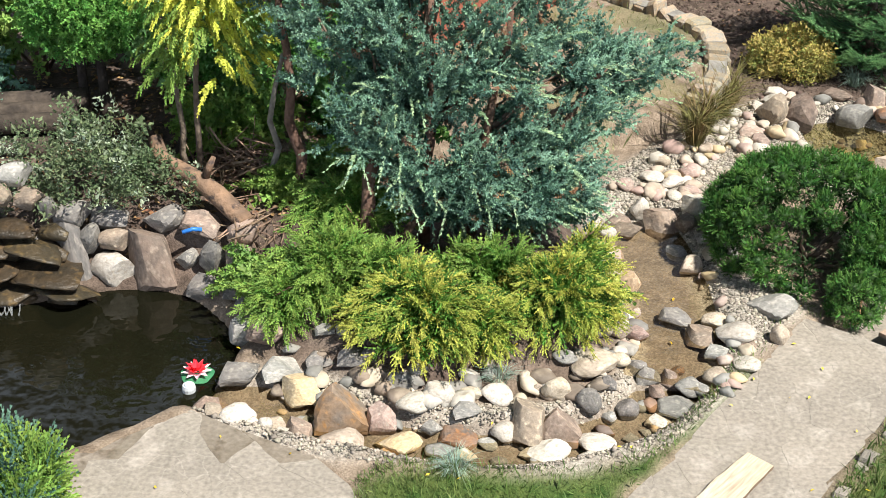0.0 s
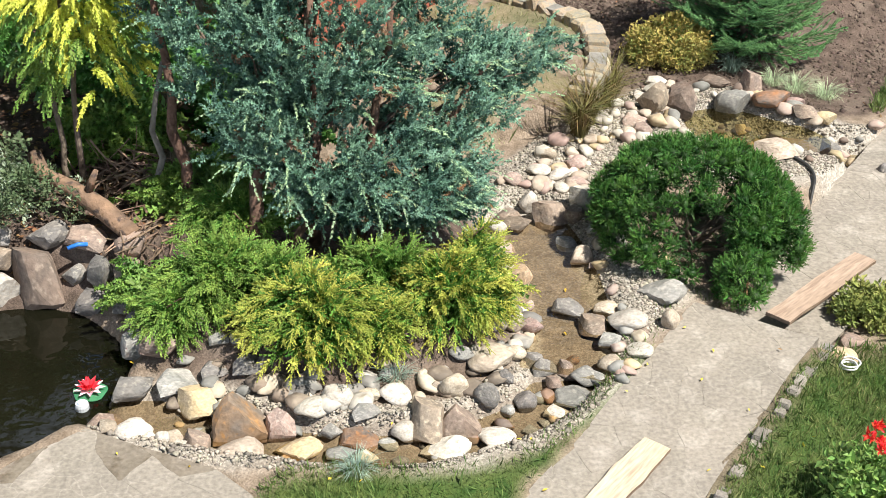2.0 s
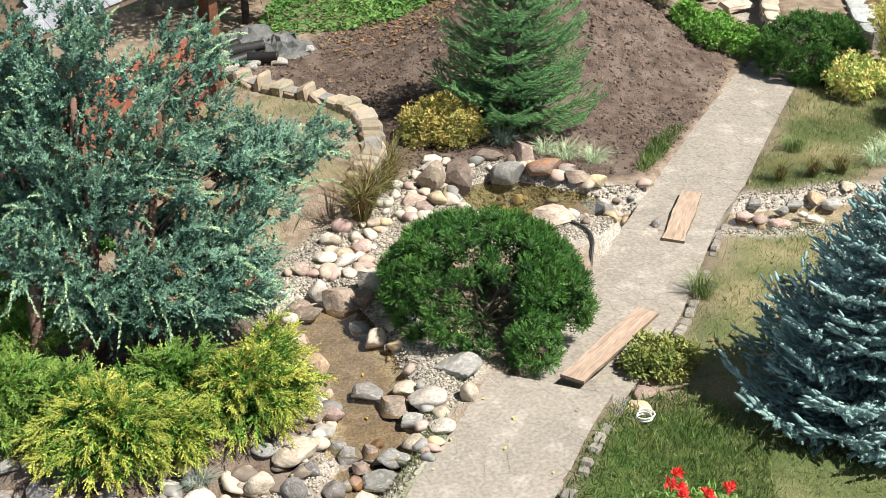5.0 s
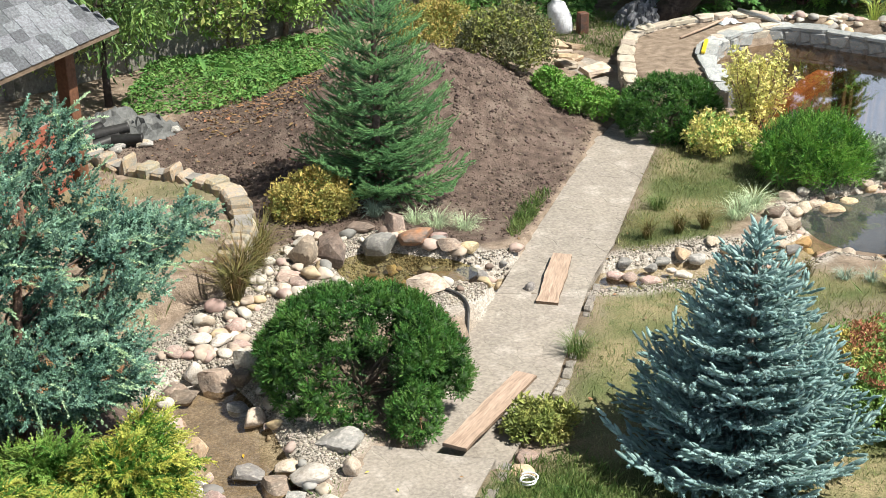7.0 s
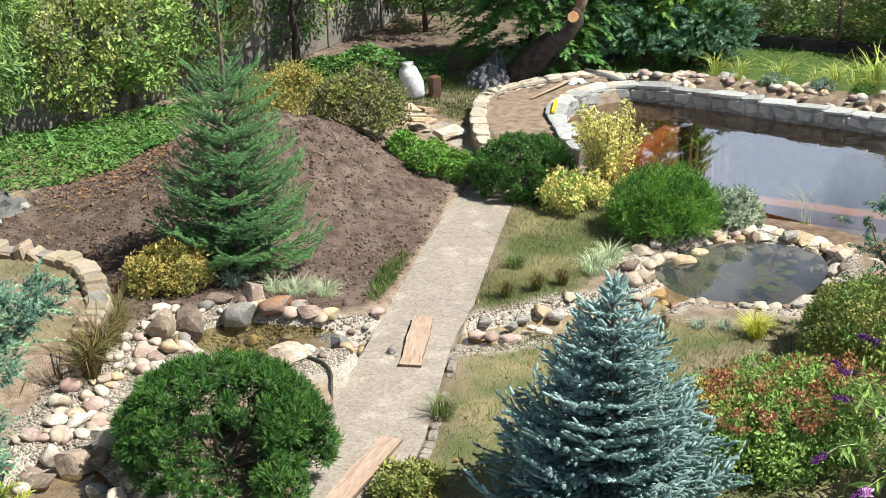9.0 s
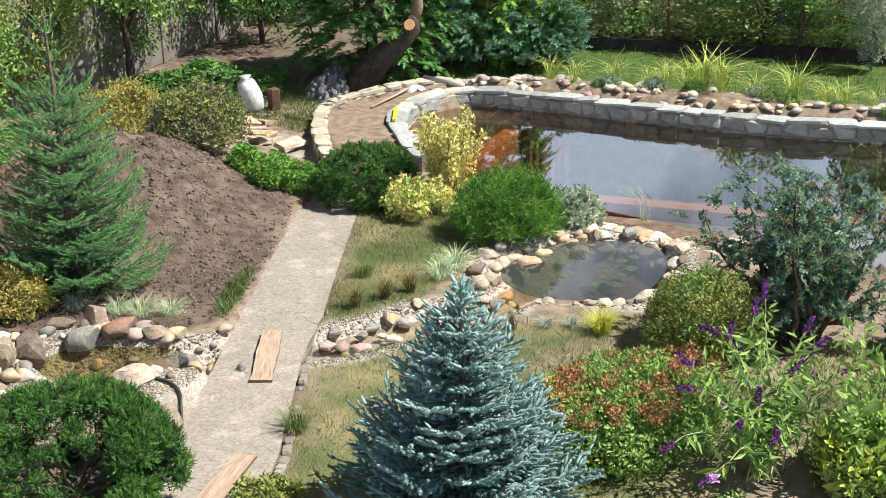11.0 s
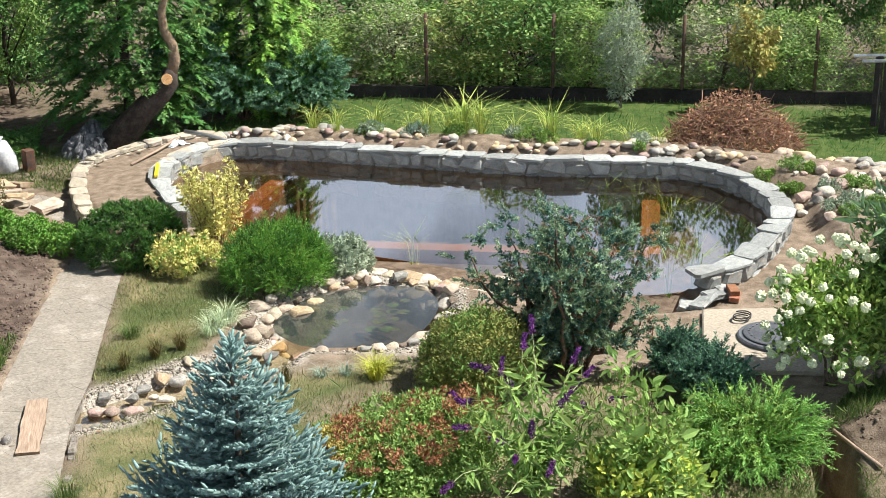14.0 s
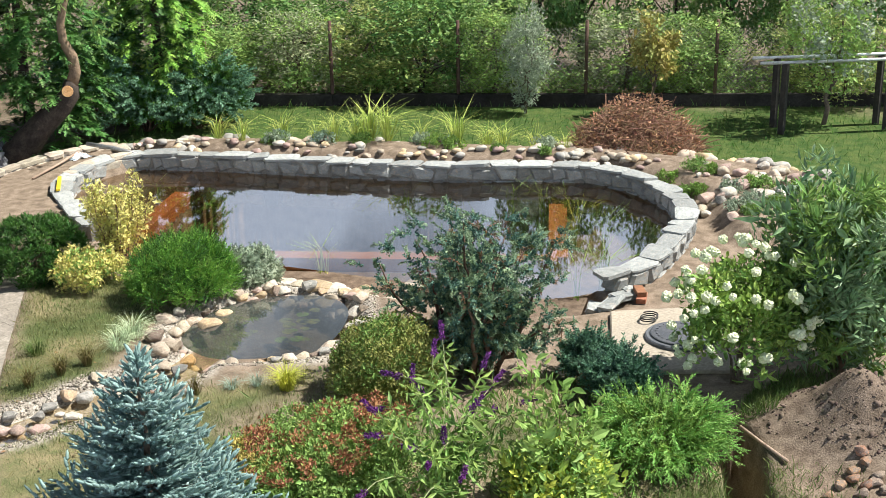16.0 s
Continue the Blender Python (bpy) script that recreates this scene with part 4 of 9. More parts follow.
CASCADE = [
    (1.76, 10.58, 0.15, 0.16, 'w'), (1.94, 10.32, 0.27, 0.19, 'b'), (2.11, 10.20, 0.17, 0.14, 'b'), (2.23, 10.37, 0.23, 0.18, 'w'),
    (1.92, 11.05, 0.20, 0.08, 'w'), (2.10, 10.98, 0.21, 0.07, 'w'), (2.07, 10.72, 0.13, 0.07, 'w'), (1.61, 10.26, 0.25, 0.11, 'b'),
    (2.05, 11.40, 0.16, 0.08, 'c'), (2.25, 11.13, 0.16, 0.10, 'p'), (2.24, 10.79, 0.18, 0.08, 'p'), (1.65, 10.86, 0.15, 0.09, 'p'),
    (1.54, 10.43, 0.20, 0.10, 'b'),
]
POOL_RING = [
    (3.29, 12.32, 0.26, 0.25, 'b'), (3.55, 12.28, 0.28, 0.31, 'b'), (4.15, 12.46, 0.31, 0.22, 'g'), (4.54, 12.38, 0.33, 0.14, 'r'),
    (4.38, 12.64, 0.22, 0.21, 'b'), (4.77, 12.34, 0.17, 0.09, 'p'), (4.81, 12.10, 0.20, 0.09, 'b'), (5.01, 12.07, 0.18, 0.10, 't'),
    (5.02, 11.77, 0.20, 0.18, 'd'), (4.07, 12.89, 0.29, 0.10, 'b'), (4.63, 11.84, 0.42, 0.15, 'p'), (4.25, 11.27, 0.33, 0.12, 'c'),
    (5.28, 11.44, 0.23, 0.09, 'g'), (5.40, 11.36, 0.13, 0.14, 'd'), (3.40, 12.79, 0.18, 0.07, 'w'), (3.22, 12.67, 0.15, 0.07, 'w'),
    (3.57, 12.85, 0.13, 0.08, 'c'), (3.51, 13.14, 0.22, 0.08, 'w'), (4.23, 12.27, 0.12, 0.10, 't'), (3.78, 12.24, 0.18, 0.06, 'g'),
    (2.69, 12.10, 0.18, 0.11, 'w'), (3.03, 12.06, 0.20, 0.09, 'p'), (3.06, 11.80, 0.17, 0.10, 'p'), (2.91, 11.76, 0.14, 0.09, 'c'),
]
RIGHT_STREAM = [
    (6.43, 11.43, 0.18, 0.07, 'p'), (6.55, 11.34, 0.15, 0.07, 'p'), (6.64, 11.61, 0.15, 0.09, 'g'), (6.84, 11.42, 0.13, 0.08, 'g'),
    (7.06, 11.54, 0.18, 0.07, 'g'), (7.30, 11.55, 0.19, 0.10, 't'), (7.41, 11.41, 0.17, 0.09, 'g'), (7.72, 11.61, 0.18, 0.06, 'c'),
    (7.09, 11.17, 0.17, 0.06, 'w'), (7.04, 11.33, 0.12, 0.05, 'w'), (6.71, 11.19, 0.17, 0.06, 'p'), (7.65, 11.21, 0.19, 0.06, 'c'),
    (8.79, 12.00, 0.20, 0.10, 'b'), (8.86, 11.81, 0.19, 0.10, 't'), (8.51, 11.71, 0.18, 0.07, 'c'), (9.16, 12.12, 0.17, 0.08, 'c'),
    (8.49, 11.45, 0.18, 0.06, 'c'), (8.53, 11.24, 0.19, 0.07, 'g'), (8.20, 11.43, 0.19, 0.07, 'c'), (9.52, 12.22, 0.19, 0.07, 'c'),
    (9.57, 12.00, 0.25, 0.09, 't'), (9.92, 12.15, 0.18, 0.06, 't'),
]
STEP = [(1.55, 8.15, 0.16, 0.09, 'd'), (1.69, 8.12, 0.13, 0.07, 'b'), (1.81, 8.04, 0.18, 0.09, 'g'), (1.48, 8.24, 0.14, 0.08, 'd'), (1.59, 7.99, 0.12, 0.06, 'b'), (1.77, 8.24, 0.11, 0.06, 'r'), (1.91, 8.00, 0.15, 0.07, 'g')]
PATH_ROCKS = [
    (3.86, 8.25, 0.24, 0.09, 't'), (4.08, 8.53, 0.20, 0.07, 'b'),
]
srand = rng_of(77)
for rows, where, group in (
    (LOWER_BACK, "on the planted bank of the brook", "stones of the brook bank"),
    (LOWER_LEFT, "beside the lotus pond outlet", "stones at the lotus pond"),
    (LOWER_FRONT, "along the gravel edge of the brook", "stones along the gravel edge"),
    (UPPER_BANK, "beside the shallow upper brook", "stones of the upper brook"),
    (CASCADE, "in the small cascade", "stones of the cascade"),
    (POOL_RING, "round the clear pool", "stones round the clear pool"),
    (RIGHT_STREAM, "along the narrow stream", "stones of the narrow stream"),
    (PATH_ROCKS, "at the edge of the turf", "stones at the turf edge"),
    (STEP, "in the small step of the brook", "stones of the brook step"),
):
    for sx, sy, sw, sh, sc in rows:
        base_z = max(gz(sx, sy), {"beside the shallow upper brook": -0.03, "in the small step of the brook": -0.07}.get(where, -0.3))
        k = 1.18 if sw > 0.12 else 1.0
        lay_stone(sx, sy, base_z, sw * k, sh * k, sc, srand, where, group)


def stones_along(line, count, size, palette, spread, seed, where, group, closed=True, flat=0.45, singly=False):
    """Stones strewn along a line: as things of their own, or joined by colour where they are too many and small."""
    r = rng_of(seed)
    L = np.array(line)
    rest = {}
    for _ in range(count):
        i = r.integers(0, len(L) - (0 if closed else 1))
        p = L[i] + (L[(i + 1) % len(L)] - L[i]) * r.random() + r.normal(size=2) * spread
        if min(edge_gap(*(np.array([v]) for v in p), w_) [0] for w_ in (DARK_POOL, SMALL_POND)) < -0.04:
            continue
        w = size * r.uniform(0.55, 1.5)
        c = palette[int(r.integers(0, len(palette)))]
        h = w * flat * r.uniform(0.8, 1.3)
        if singly:
            lay_stone(p[0], p[1], gz(p[0], p[1]), w, h, c, r, where, group)
        else:
            V, F = (SMALL_ROUND if r.random() < 0.5 else SMALL_BLOCK)[int(r.integers(0, 6))]
            a = r.uniform(0, 6.28)
            T = np.array([(math.cos(a), -math.sin(a), 0), (math.sin(a), math.cos(a), 0), (0, 0, 1)])
            rest.setdefault(c, []).append(((V * (w, w * 0.8, h * 1.2)) @ T.T + (p[0], p[1], gz(p[0], p[1]) - 0.2 * h), F))
    for c, some in rest.items():
        ob = part("river_stones", *joined(some), ROCK[c], smooth=True)
        tagged(ob, f"small {STONE_WORDS[c]} stones {where}", "stones", kind="stuff")


def outside(rim, grow):
    P = np.array(rim)
    d = unit(np.roll(P, -1, 0) - np.roll(P, 1, 0))
    nrm = np.stack([d[:, 1], -d[:, 0]], 1)
    if edge_gap(*(np.array([v]) for v in P[0] + nrm[0] * 0.01), P)[0] < 0:
        nrm = -nrm
    return P + nrm * grow


stones_along(outside(SMALL_POND, 0.16), 110, 0.17, "wcctgpcb", 0.10, 5, "round the small cloudy pond", "stones round the small pond", True, 0.45, True)
stones_along([(11.2, 12.0), (11.5, 12.3), (11.9, 12.1), (12.2, 11.4), (11.5, 11.6)], 40, 0.26, "cwgwct", 0.22, 6, "between the two ponds", "flat stones between the ponds", True, 0.3, True)
stones_along([(-1.35, 8.25), (-0.9, 8.0), (-0.3, 7.85), (0.4, 7.9), (1.0, 7.95), (1.3, 8.3), (1.4, 9.0)], 70, 0.15, "gdbcwgb", 0.09, 15, "on the planted bank of the brook", "stones of the brook bank", False)
stones_along([(10.75, 13.25), (11.2, 12.75), (11.7, 12.45), (12.25, 11.7), (12.6, 10.7)], 56, 0.25, "cwcgtw", 0.12, 16, "along the near edge of the big pond", "flat stones between the ponds", False, 0.28, True)
stones_along(RILL, 50, 0.14, "pcwgbt", 0.22, 7, "along the narrow stream", "stones of the narrow stream", False)
stones_along(band(up_part, 0.45), 36, 0.12, "cwpgt", 0.07, 8, "beside the shallow upper brook", "stones of the upper brook", True)
stones_along([(1.9, 10.6), (2.3, 11.1), (2.6, 11.7), (3.1, 12.3), (2.9, 11.3)], 60, 0.15, "wcptcw", 0.22, 9, "on the gravel slope", "stones on the gravel slope", False)
stones_along(outside(DARK_POOL, 0.18), 40, 0.15, "cwptgb", 0.09, 10, "round the clear pool", "stones round the clear pool")
stones_along(low_part, 26, 0.12, "bgrdt", 0.10, 11, "in the bed of the brook", "stones in the brook bed", False)
stones_along(outside(ROCKERY, -0.3)[:22], 130, 0.17, "cwptcgw", 0.14, 12, "in the planting behind the pond wall", "stones behind the pond wall", False, 0.38)
stones_along([(16.6, 9.6), (17.2, 9.4), (17.6, 8.6), (18.3, 9.4), (17.8, 10.4), (18.5, 8.4)], 70, 0.19, "pwcgw", 0.34, 13, "in the rock garden", "rocks of the rock garden", True, 0.5, True)
stones_along([(13.2, 19.0), (14.7, 18.45), (16.25, 16.15), (18.05, 13.25), (19.1, 11.0), (19.25, 8.8)], 110, 0.26, "cwtcgp", 0.05, 14, "edging the planting against the lawn", "edging stones of the planting", False)


def pool_bed():
    r = rng_of(90)
    for c in "btrg":
        some = []
        for _ in range(34):
            p = np.array([4.25, 11.95]) + r.normal(size=2) * (0.4, 0.3)
            if edge_gap(p[:1], p[1:], DARK_POOL)[0] > -0.05:
                continue
            V, F = SMALL_ROUND[int(r.integers(0, 6))]
            w = r.uniform(0.06, 0.16)
            some.append((V * (w, w * 0.8, 0.05) + (*p, gz(*p) - 0.01), F))
        tagged(part("pool_pebbles", *joined(some), ROCK[c], smooth=True), f"{STONE_WORDS[c]} pebbles on the floor of the clear pool", "stones", kind="stuff")


pool_bed()


def pebbles():
    """Loose gravel on the banks."""
    r = rng_of(4)
    V0, F0 = crumb()
    V0 = V0 * (1.15, 0.95, 0.65)
    pts = []
    for rim, count, pad in ((GRAVEL_BED, 56000, 0.0), (np.array(band(RILL, 0.5)), 7000, 0.0), (outside(SMALL_POND, 0.45), 5000, 0.0), (outside(DARK_POOL, 0.5), 4000, 0.0)):
        P = np.array(rim)
        q = r.uniform(P.min(0), P.max(0), (count * 2, 2))
        pts.append(q[edge_gap(q[:, 0], q[:, 1], P) + 0.1 * ripple(q[:, 0], q[:, 1], 5, 3) < pad][:count])
    q = np.concatenate(pts)
    z = ground_z(q[:, 0], q[:, 1])
    keep = (z > -0.30) & (edge_gap(q[:, 0], q[:, 1], WALKWAY) > 0.02) & (edge_gap(q[:, 0], q[:, 1], TERRACE_R) > 0.02) & (edge_gap(q[:, 0], q[:, 1], TERRACE_L) > 0.02) & (edge_gap(q[:, 0], q[:, 1], ISLAND) > -0.25) & (edge_gap(q[:, 0], q[:, 1], BROOK, False) > 0.17 + 0.15 * ease(q[:, 1], 7.75, 8.3))
    q, z = q[keep], z[keep]
    n = len(q)
    a = r.uniform(0, 6.28, n)
    way = np.stack([np.cos(a), np.sin(a), r.normal(size=n) * 0.2], 1)
    size = np.exp(r.normal(size=n) * 0.42) * 0.0105
    V, F = scatter((V0, F0), np.c_[q, z + 0.004], way, np.tile((0, 0, 1.0), (n, 1)) + r.normal(size=(n, 3)) * 0.2, size)
    tagged(part("gravel", V, F, GRAVEL, smooth=True), "loose mixed river gravel on the stream banks", "gravel", kind="stuff")


pebbles()


# ---- stone walls ----
def coursed_wall(name, line, z0, z1, thick, length, mat, label, category, seed, closed=False, cap=0.0, courses=3, capmat=None):
    """A wall of separate stones in courses along a line, on a rough core, with capping slabs."""
    r = rng_of(seed)
    L = np.array(line)
    if closed:
        L = np.concatenate([L, L[:1]])
    s = np.concatenate([[0], np.cumsum(np.linalg.norm(np.diff(L, axis=0), axis=1))])

    def at(u):
        p = np.array([np.interp(u, s, L[:, 0]), np.interp(u, s, L[:, 1])])
        q = np.array([np.interp(u + 0.05, s, L[:, 0]), np.interp(u + 0.05, s, L[:, 1])])
        p0 = np.array([np.interp(u - 0.05, s, L[:, 0]), np.interp(u - 0.05, s, L[:, 1])])
        return p, math.atan2(q[1] - p0[1], q[0] - p0[0])

    core = band(L[:-1] if closed else L, thick * 0.36)
    n = len(core)
    if closed:
        m = n // 2
        o, i = core[:m], core[m:][::-1]
        V = np.concatenate([np.c_[o, np.full(m, z0)], np.c_[o, np.full(m, z1 - 0.03)], np.c_[i, np.full(m, z1 - 0.03)], np.c_[i, np.full(m, z0)]])
        k = np.arange(m)
        F = np.concatenate([np.stack([k + a * m, (k + 1) % m + a * m, (k + 1) % m + b * m, k + b * m], 1) for a, b in ((0, 1), (1, 2), (2, 3), (3, 0))])
    else:
        m = n // 2
        o, i = core[:m], core[m:][::-1]
        V = np.concatenate([np.c_[o, np.full(m, z0)], np.c_[o, np.full(m, z1 - 0.03)], np.c_[i, np.full(m, z1 - 0.03)], np.c_[i, np.full(m, z0)]])
        k = np.arange(m - 1)
        F = np.concatenate([np.stack([k + a * m, k + 1 + a * m, k + 1 + b * m, k + b * m], 1) for a, b in ((0, 1), (1, 2), (2, 3), (3, 0))] + [np.array([[0, m, 2 * m, 3 * m], [m - 1, 4 * m - 1, 3 * m - 1, 2 * m - 1]])])
    base = tagged(part(name, V, F, WALLJOINT), label, category, kind="structure")
    shapes = []
    for i in range(6):
        jig = rng_of(300 + seed * 7 + i)
        W, Fw = box(1, 1, 1, 0.13)
        for sx in (-1, 1):
            for sz in (0, 1):
                m = (np.sign(W[:, 0]) == sx) & ((W[:, 2] > 0.5) == (sz == 1))
                W[m] += jig.normal(size=3) * (0.08, 0.04, 0.09)
        shapes.append(mesh_of("wall_stone", W + jig.normal(size=W.shape) * 0.012, Fw, mat, False))
    high = (z1 - z0 - cap) / courses
    for c in range(courses):
        u = r.uniform(0, 0.2)
        while u < s[-1] - 0.08:
            w = length * r.uniform(0.6, 1.5)
            p, a = at(min(u + w / 2, s[-1]))
            ob = new("wall_stone", shapes[int(r.integers(0, 6))])
            ob.parent = base
            ob.scale = (w * 0.97, thick * r.uniform(0.92, 1.08), high * r.uniform(0.96, 1.06))
            ob.location = (p[0], p[1], z0 + c * high)
            ob.rotation_euler = (0, 0, a + r.normal() * 0.04 + (math.pi if r.random() < 0.5 else 0))
            ob.scale.z *= 1.0 if cap or c < courses - 1 else r.uniform(0.8, 1.35)
            u += w
    if cap:
        u = 0.0
        V0, F0 = box(1, 1, 1, 0.14)
        capm = []
        for i in range(6):
            jig = rng_of(seed * 7 + i)
            W0 = V0.copy()
            for sx in (-1, 1):
                for sy in (-1, 1):
                    m = (np.sign(W0[:, 0]) == sx) & (np.sign(W0[:, 1]) == sy)
                    W0[m] += jig.normal(size=3) * (0.06, 0.06, 0.14)
            capm.append(mesh_of("cap_stone", W0, F0, capmat or mat, False))
        while u < s[-1]:
            w = length * r.uniform(1.0, 2.2)
            p, a = at(min(u + w / 2, s[-1]))
            ob = new("cap_stone", capm[int(r.integers(0, 6))])
            ob.parent = base
            ob.scale = (w * 0.98, thick * r.uniform(0.9, 1.12), cap * r.uniform(0.7, 1.35))
            ob.location = (p[0], p[1], z1 - cap)
            ob.rotation_euler = (r.normal() * 0.02, r.normal() * 0.02, a)
            u += w
    return base


rim = outside(BIG_POND, 0.16)
start = int(np.argmax((rim[:, 0] <= 13.2) & (rim[:, 1] < 15.2)))
order = [i % len(rim) for i in range(start, start + len(rim))]
run = np.array([rim[i] for i in order if (rim[i][0] > 13.2) or (rim[i][1] > 15.2)])
PALECAP = surface("pale_cap_slabs", ((0.35, 0.37, 0.365), (0.25, 0.27, 0.27)), 5, 0.8, 0.6, 22, 0.25, stain=(0.42, 0.40, 0.365))
coursed_wall("pond_wall", run, -0.75, 0.07, 0.30, 0.27, WALLSTONE, "blue-grey natural stone wall with flat caps round the big pond", "stone wall", 3, False, 0.05, 4, PALECAP)
coursed_wall("terrace_edging", outside(BASIN_STRIP, -0.10)[0:30], -0.25, 0.08, 0.22, 0.26, surface("tan_edging_stone", ((0.50, 0.44, 0.35), (0.38, 0.33, 0.27)), 3, 0.85, 0.6, 22, 0.2), "low tan stone edging round the earth-filled strip beside the pond", "stone wall", 5, False, 0.06, 2)
coursed_wall("dry_stone_wall", DRY_WALL, -0.25, 0.36, 0.26, 0.2, surface("yellow_grey_sandstone", ((0.37, 0.30, 0.20), (0.26, 0.25, 0.215)), 3, 0.85, 0.6, 22, 0.25, stain=(0.42, 0.30, 0.18)), "curved low dry-stone wall of yellowish sandstone", "stone wall", 9, False, 0.0, 3)


# ledge under water round the deep part of the pond
def ledge():
    P = np.array(DEEP)
    LEDGE = surface("orange_brown_ledge", ((0.36, 0.15, 0.06), (0.28, 0.125, 0.055)), 2, 0.8, 0.2, 30, 0.1)
    top = tagged(new("pond_ledge"), "submerged orange-brown ledge framing the deep water", "ledge", kind="structure")
    for i in range(4):
        a, b = P[i], P[(i + 1) % 4]
        d = unit(b - a)
        n2 = np.array([d[1], -d[0]])
        if (P.mean(0) - a) @ n2 > 0:
            n2 = -n2
        V, F = box(float(np.linalg.norm(b - a)) + 0.32, 0.28, 0.24, 0.02)
        c = (a + b) / 2 + n2 * 0.17
        ob = part("ledge_beam", V, F, LEDGE, top)
        ob.location = (c[0], c[1], -0.76 - 0.003 * i)
        ob.rotation_euler = (0, 0, math.atan2(d[1], d[0]))


ledge()

# ---- plants ----
def oval_shape(w):
    """A pointed oval leaf of six triangles, folded along its rib."""
    V = np.array([(0, 0, 0), (-w * 0.8, 0.28, 0.05), (-w * 0.85, 0.62, 0.05), (0, 1, -0.1), (w * 0.85, 0.62, 0.05), (w * 0.8, 0.28, 0.05), (0, 0.45, -0.02)], float)
    return V, np.array([(6, 1, 0), (6, 2, 1), (6, 3, 2), (6, 4, 3), (6, 5, 4), (6, 0, 5)])


SPRAYS = [spray_shape(4, 0.25, 0.22, i) for i in range(3)]
TUFTS = [spray_shape(3, 0.36, 0.22, 10 + i, True) for i in range(3)]
CORDS = [spray_shape(4, 0.13, 0.16, 40 + i, True, 3) for i in range(3)]
SLIM = [spray_shape(4, 0.17, 0.2, 70 + i, True, 3) for i in range(3)]
FAT = [spray_shape(3, 0.30, 0.2, 60 + i, True, 3) for i in range(3)]
BRUSH = [brush_shape(6, 5, 0.24, 0.10, 50 + i, 0.055, 0.14) for i in range(3)]
FANLETS = [spray_shape(4, 0.22, 0.20, 90 + i) for i in range(3)]
FINEBRUSH = [brush_shape(7, 4, 0.22, 0.10, 55 + i, 0.032, 0.05) for i in range(3)]
NEEDLES = [spray_shape(4, 0.20, 0.14, 20 + i, True) for i in range(3)]
LEAF, LONGLEAF, WIDELEAF = leaf_shape(0.26), leaf_shape(0.13, 0.04), oval_shape(0.24)
BLADE, FINEBLADE = blade_shape(0.035), blade_shape(0.011, 0.45)

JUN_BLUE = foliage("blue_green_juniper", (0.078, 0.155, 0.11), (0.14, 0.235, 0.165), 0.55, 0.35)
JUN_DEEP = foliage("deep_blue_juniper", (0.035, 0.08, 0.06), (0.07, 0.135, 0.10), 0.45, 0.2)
GOLD = foliage("golden_juniper", (0.30, 0.30, 0.06), (0.19, 0.24, 0.045), 0.4)
LIME = foliage("fresh_green_juniper", (0.095, 0.175, 0.036), (0.155, 0.235, 0.05), 0.4)
DARKGREEN = foliage("dark_green_thuja", (0.024, 0.08, 0.015), (0.052, 0.125, 0.024), 0.4, 0.25)
THUJA = foliage("deep_green_thuja", (0.03, 0.085, 0.016), (0.055, 0.125, 0.025), 0.4, 0.25)
MIDGREEN = foliage("mid_green_leaf", (0.10, 0.18, 0.045), (0.155, 0.24, 0.065), 0.45, 0.45)
PALEGREEN = foliage("pale_green_leaf", (0.21, 0.31, 0.085), (0.15, 0.24, 0.065), 0.4, 0.45)
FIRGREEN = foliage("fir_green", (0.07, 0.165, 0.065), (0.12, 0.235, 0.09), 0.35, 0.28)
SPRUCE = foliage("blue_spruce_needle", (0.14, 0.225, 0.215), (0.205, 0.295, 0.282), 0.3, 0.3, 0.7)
# darker needle colours for the inside of the spruce and fir crowns
SPRUCEINNER = foliage("inner_spruce_needle", (0.07, 0.125, 0.115), (0.11, 0.175, 0.16), 0.3, 0.1, 0.7)
FIRINNER = foliage("inner_fir_needle", (0.03, 0.085, 0.035), (0.055, 0.12, 0.05), 0.3, 0.15)
# near-black green: the shade inside the thuja crowns, put into the colour
HEART = foliage("shaded_inner_thuja", (0.012, 0.035, 0.008), (0.02, 0.05, 0.012), 0.3, 0.1)
YELLOWBUSH = foliage("yellow_spirea_leaf", (0.32, 0.26, 0.08), (0.21, 0.19, 0.058), 0.45)
CREAM = foliage("cream_variegated_leaf", (0.50, 0.45, 0.17), (0.33, 0.33, 0.10), 0.45)
MUGO = foliage("pine_needle_green", (0.075, 0.18, 0.028), (0.12, 0.24, 0.04), 0.4, 0.25)
PLUM = foliage("dark_purple_green_leaf", (0.075, 0.085, 0.045), (0.13, 0.13, 0.065), 0.5)
OLIVE = foliage("olive_small_leaf", (0.13, 0.17, 0.045), (0.20, 0.20, 0.06), 0.45)
GREYGREEN = foliage("grey_green_leaf", (0.16, 0.21, 0.15), (0.24, 0.28, 0.20), 0.35)
RUSSET = foliage("russet_flower_head", (0.20, 0.085, 0.05), (0.27, 0.14, 0.07), 0.35)
TURF = foliage("lawn_blade", (0.09, 0.135, 0.045), (0.19, 0.185, 0.085), 0.45)
TURFGREEN = foliage("fresh_lawn_blade", (0.052, 0.098, 0.022), (0.10, 0.135, 0.042), 0.45)
FESCUE = foliage("blue_fescue_blade", (0.15, 0.22, 0.19), (0.22, 0.29, 0.22), 0.3)
BRONZE = foliage("bronze_grass_blade", (0.10, 0.065, 0.03), (0.10, 0.115, 0.035), 0.4)
STRIPED = foliage("striped_grass_blade", (0.24, 0.33, 0.20), (0.40, 0.45, 0.30), 0.3)
DRYLEAF = foliage("dry_fallen_leaf", (0.20, 0.115, 0.055), (0.12, 0.08, 0.045), 0.55)
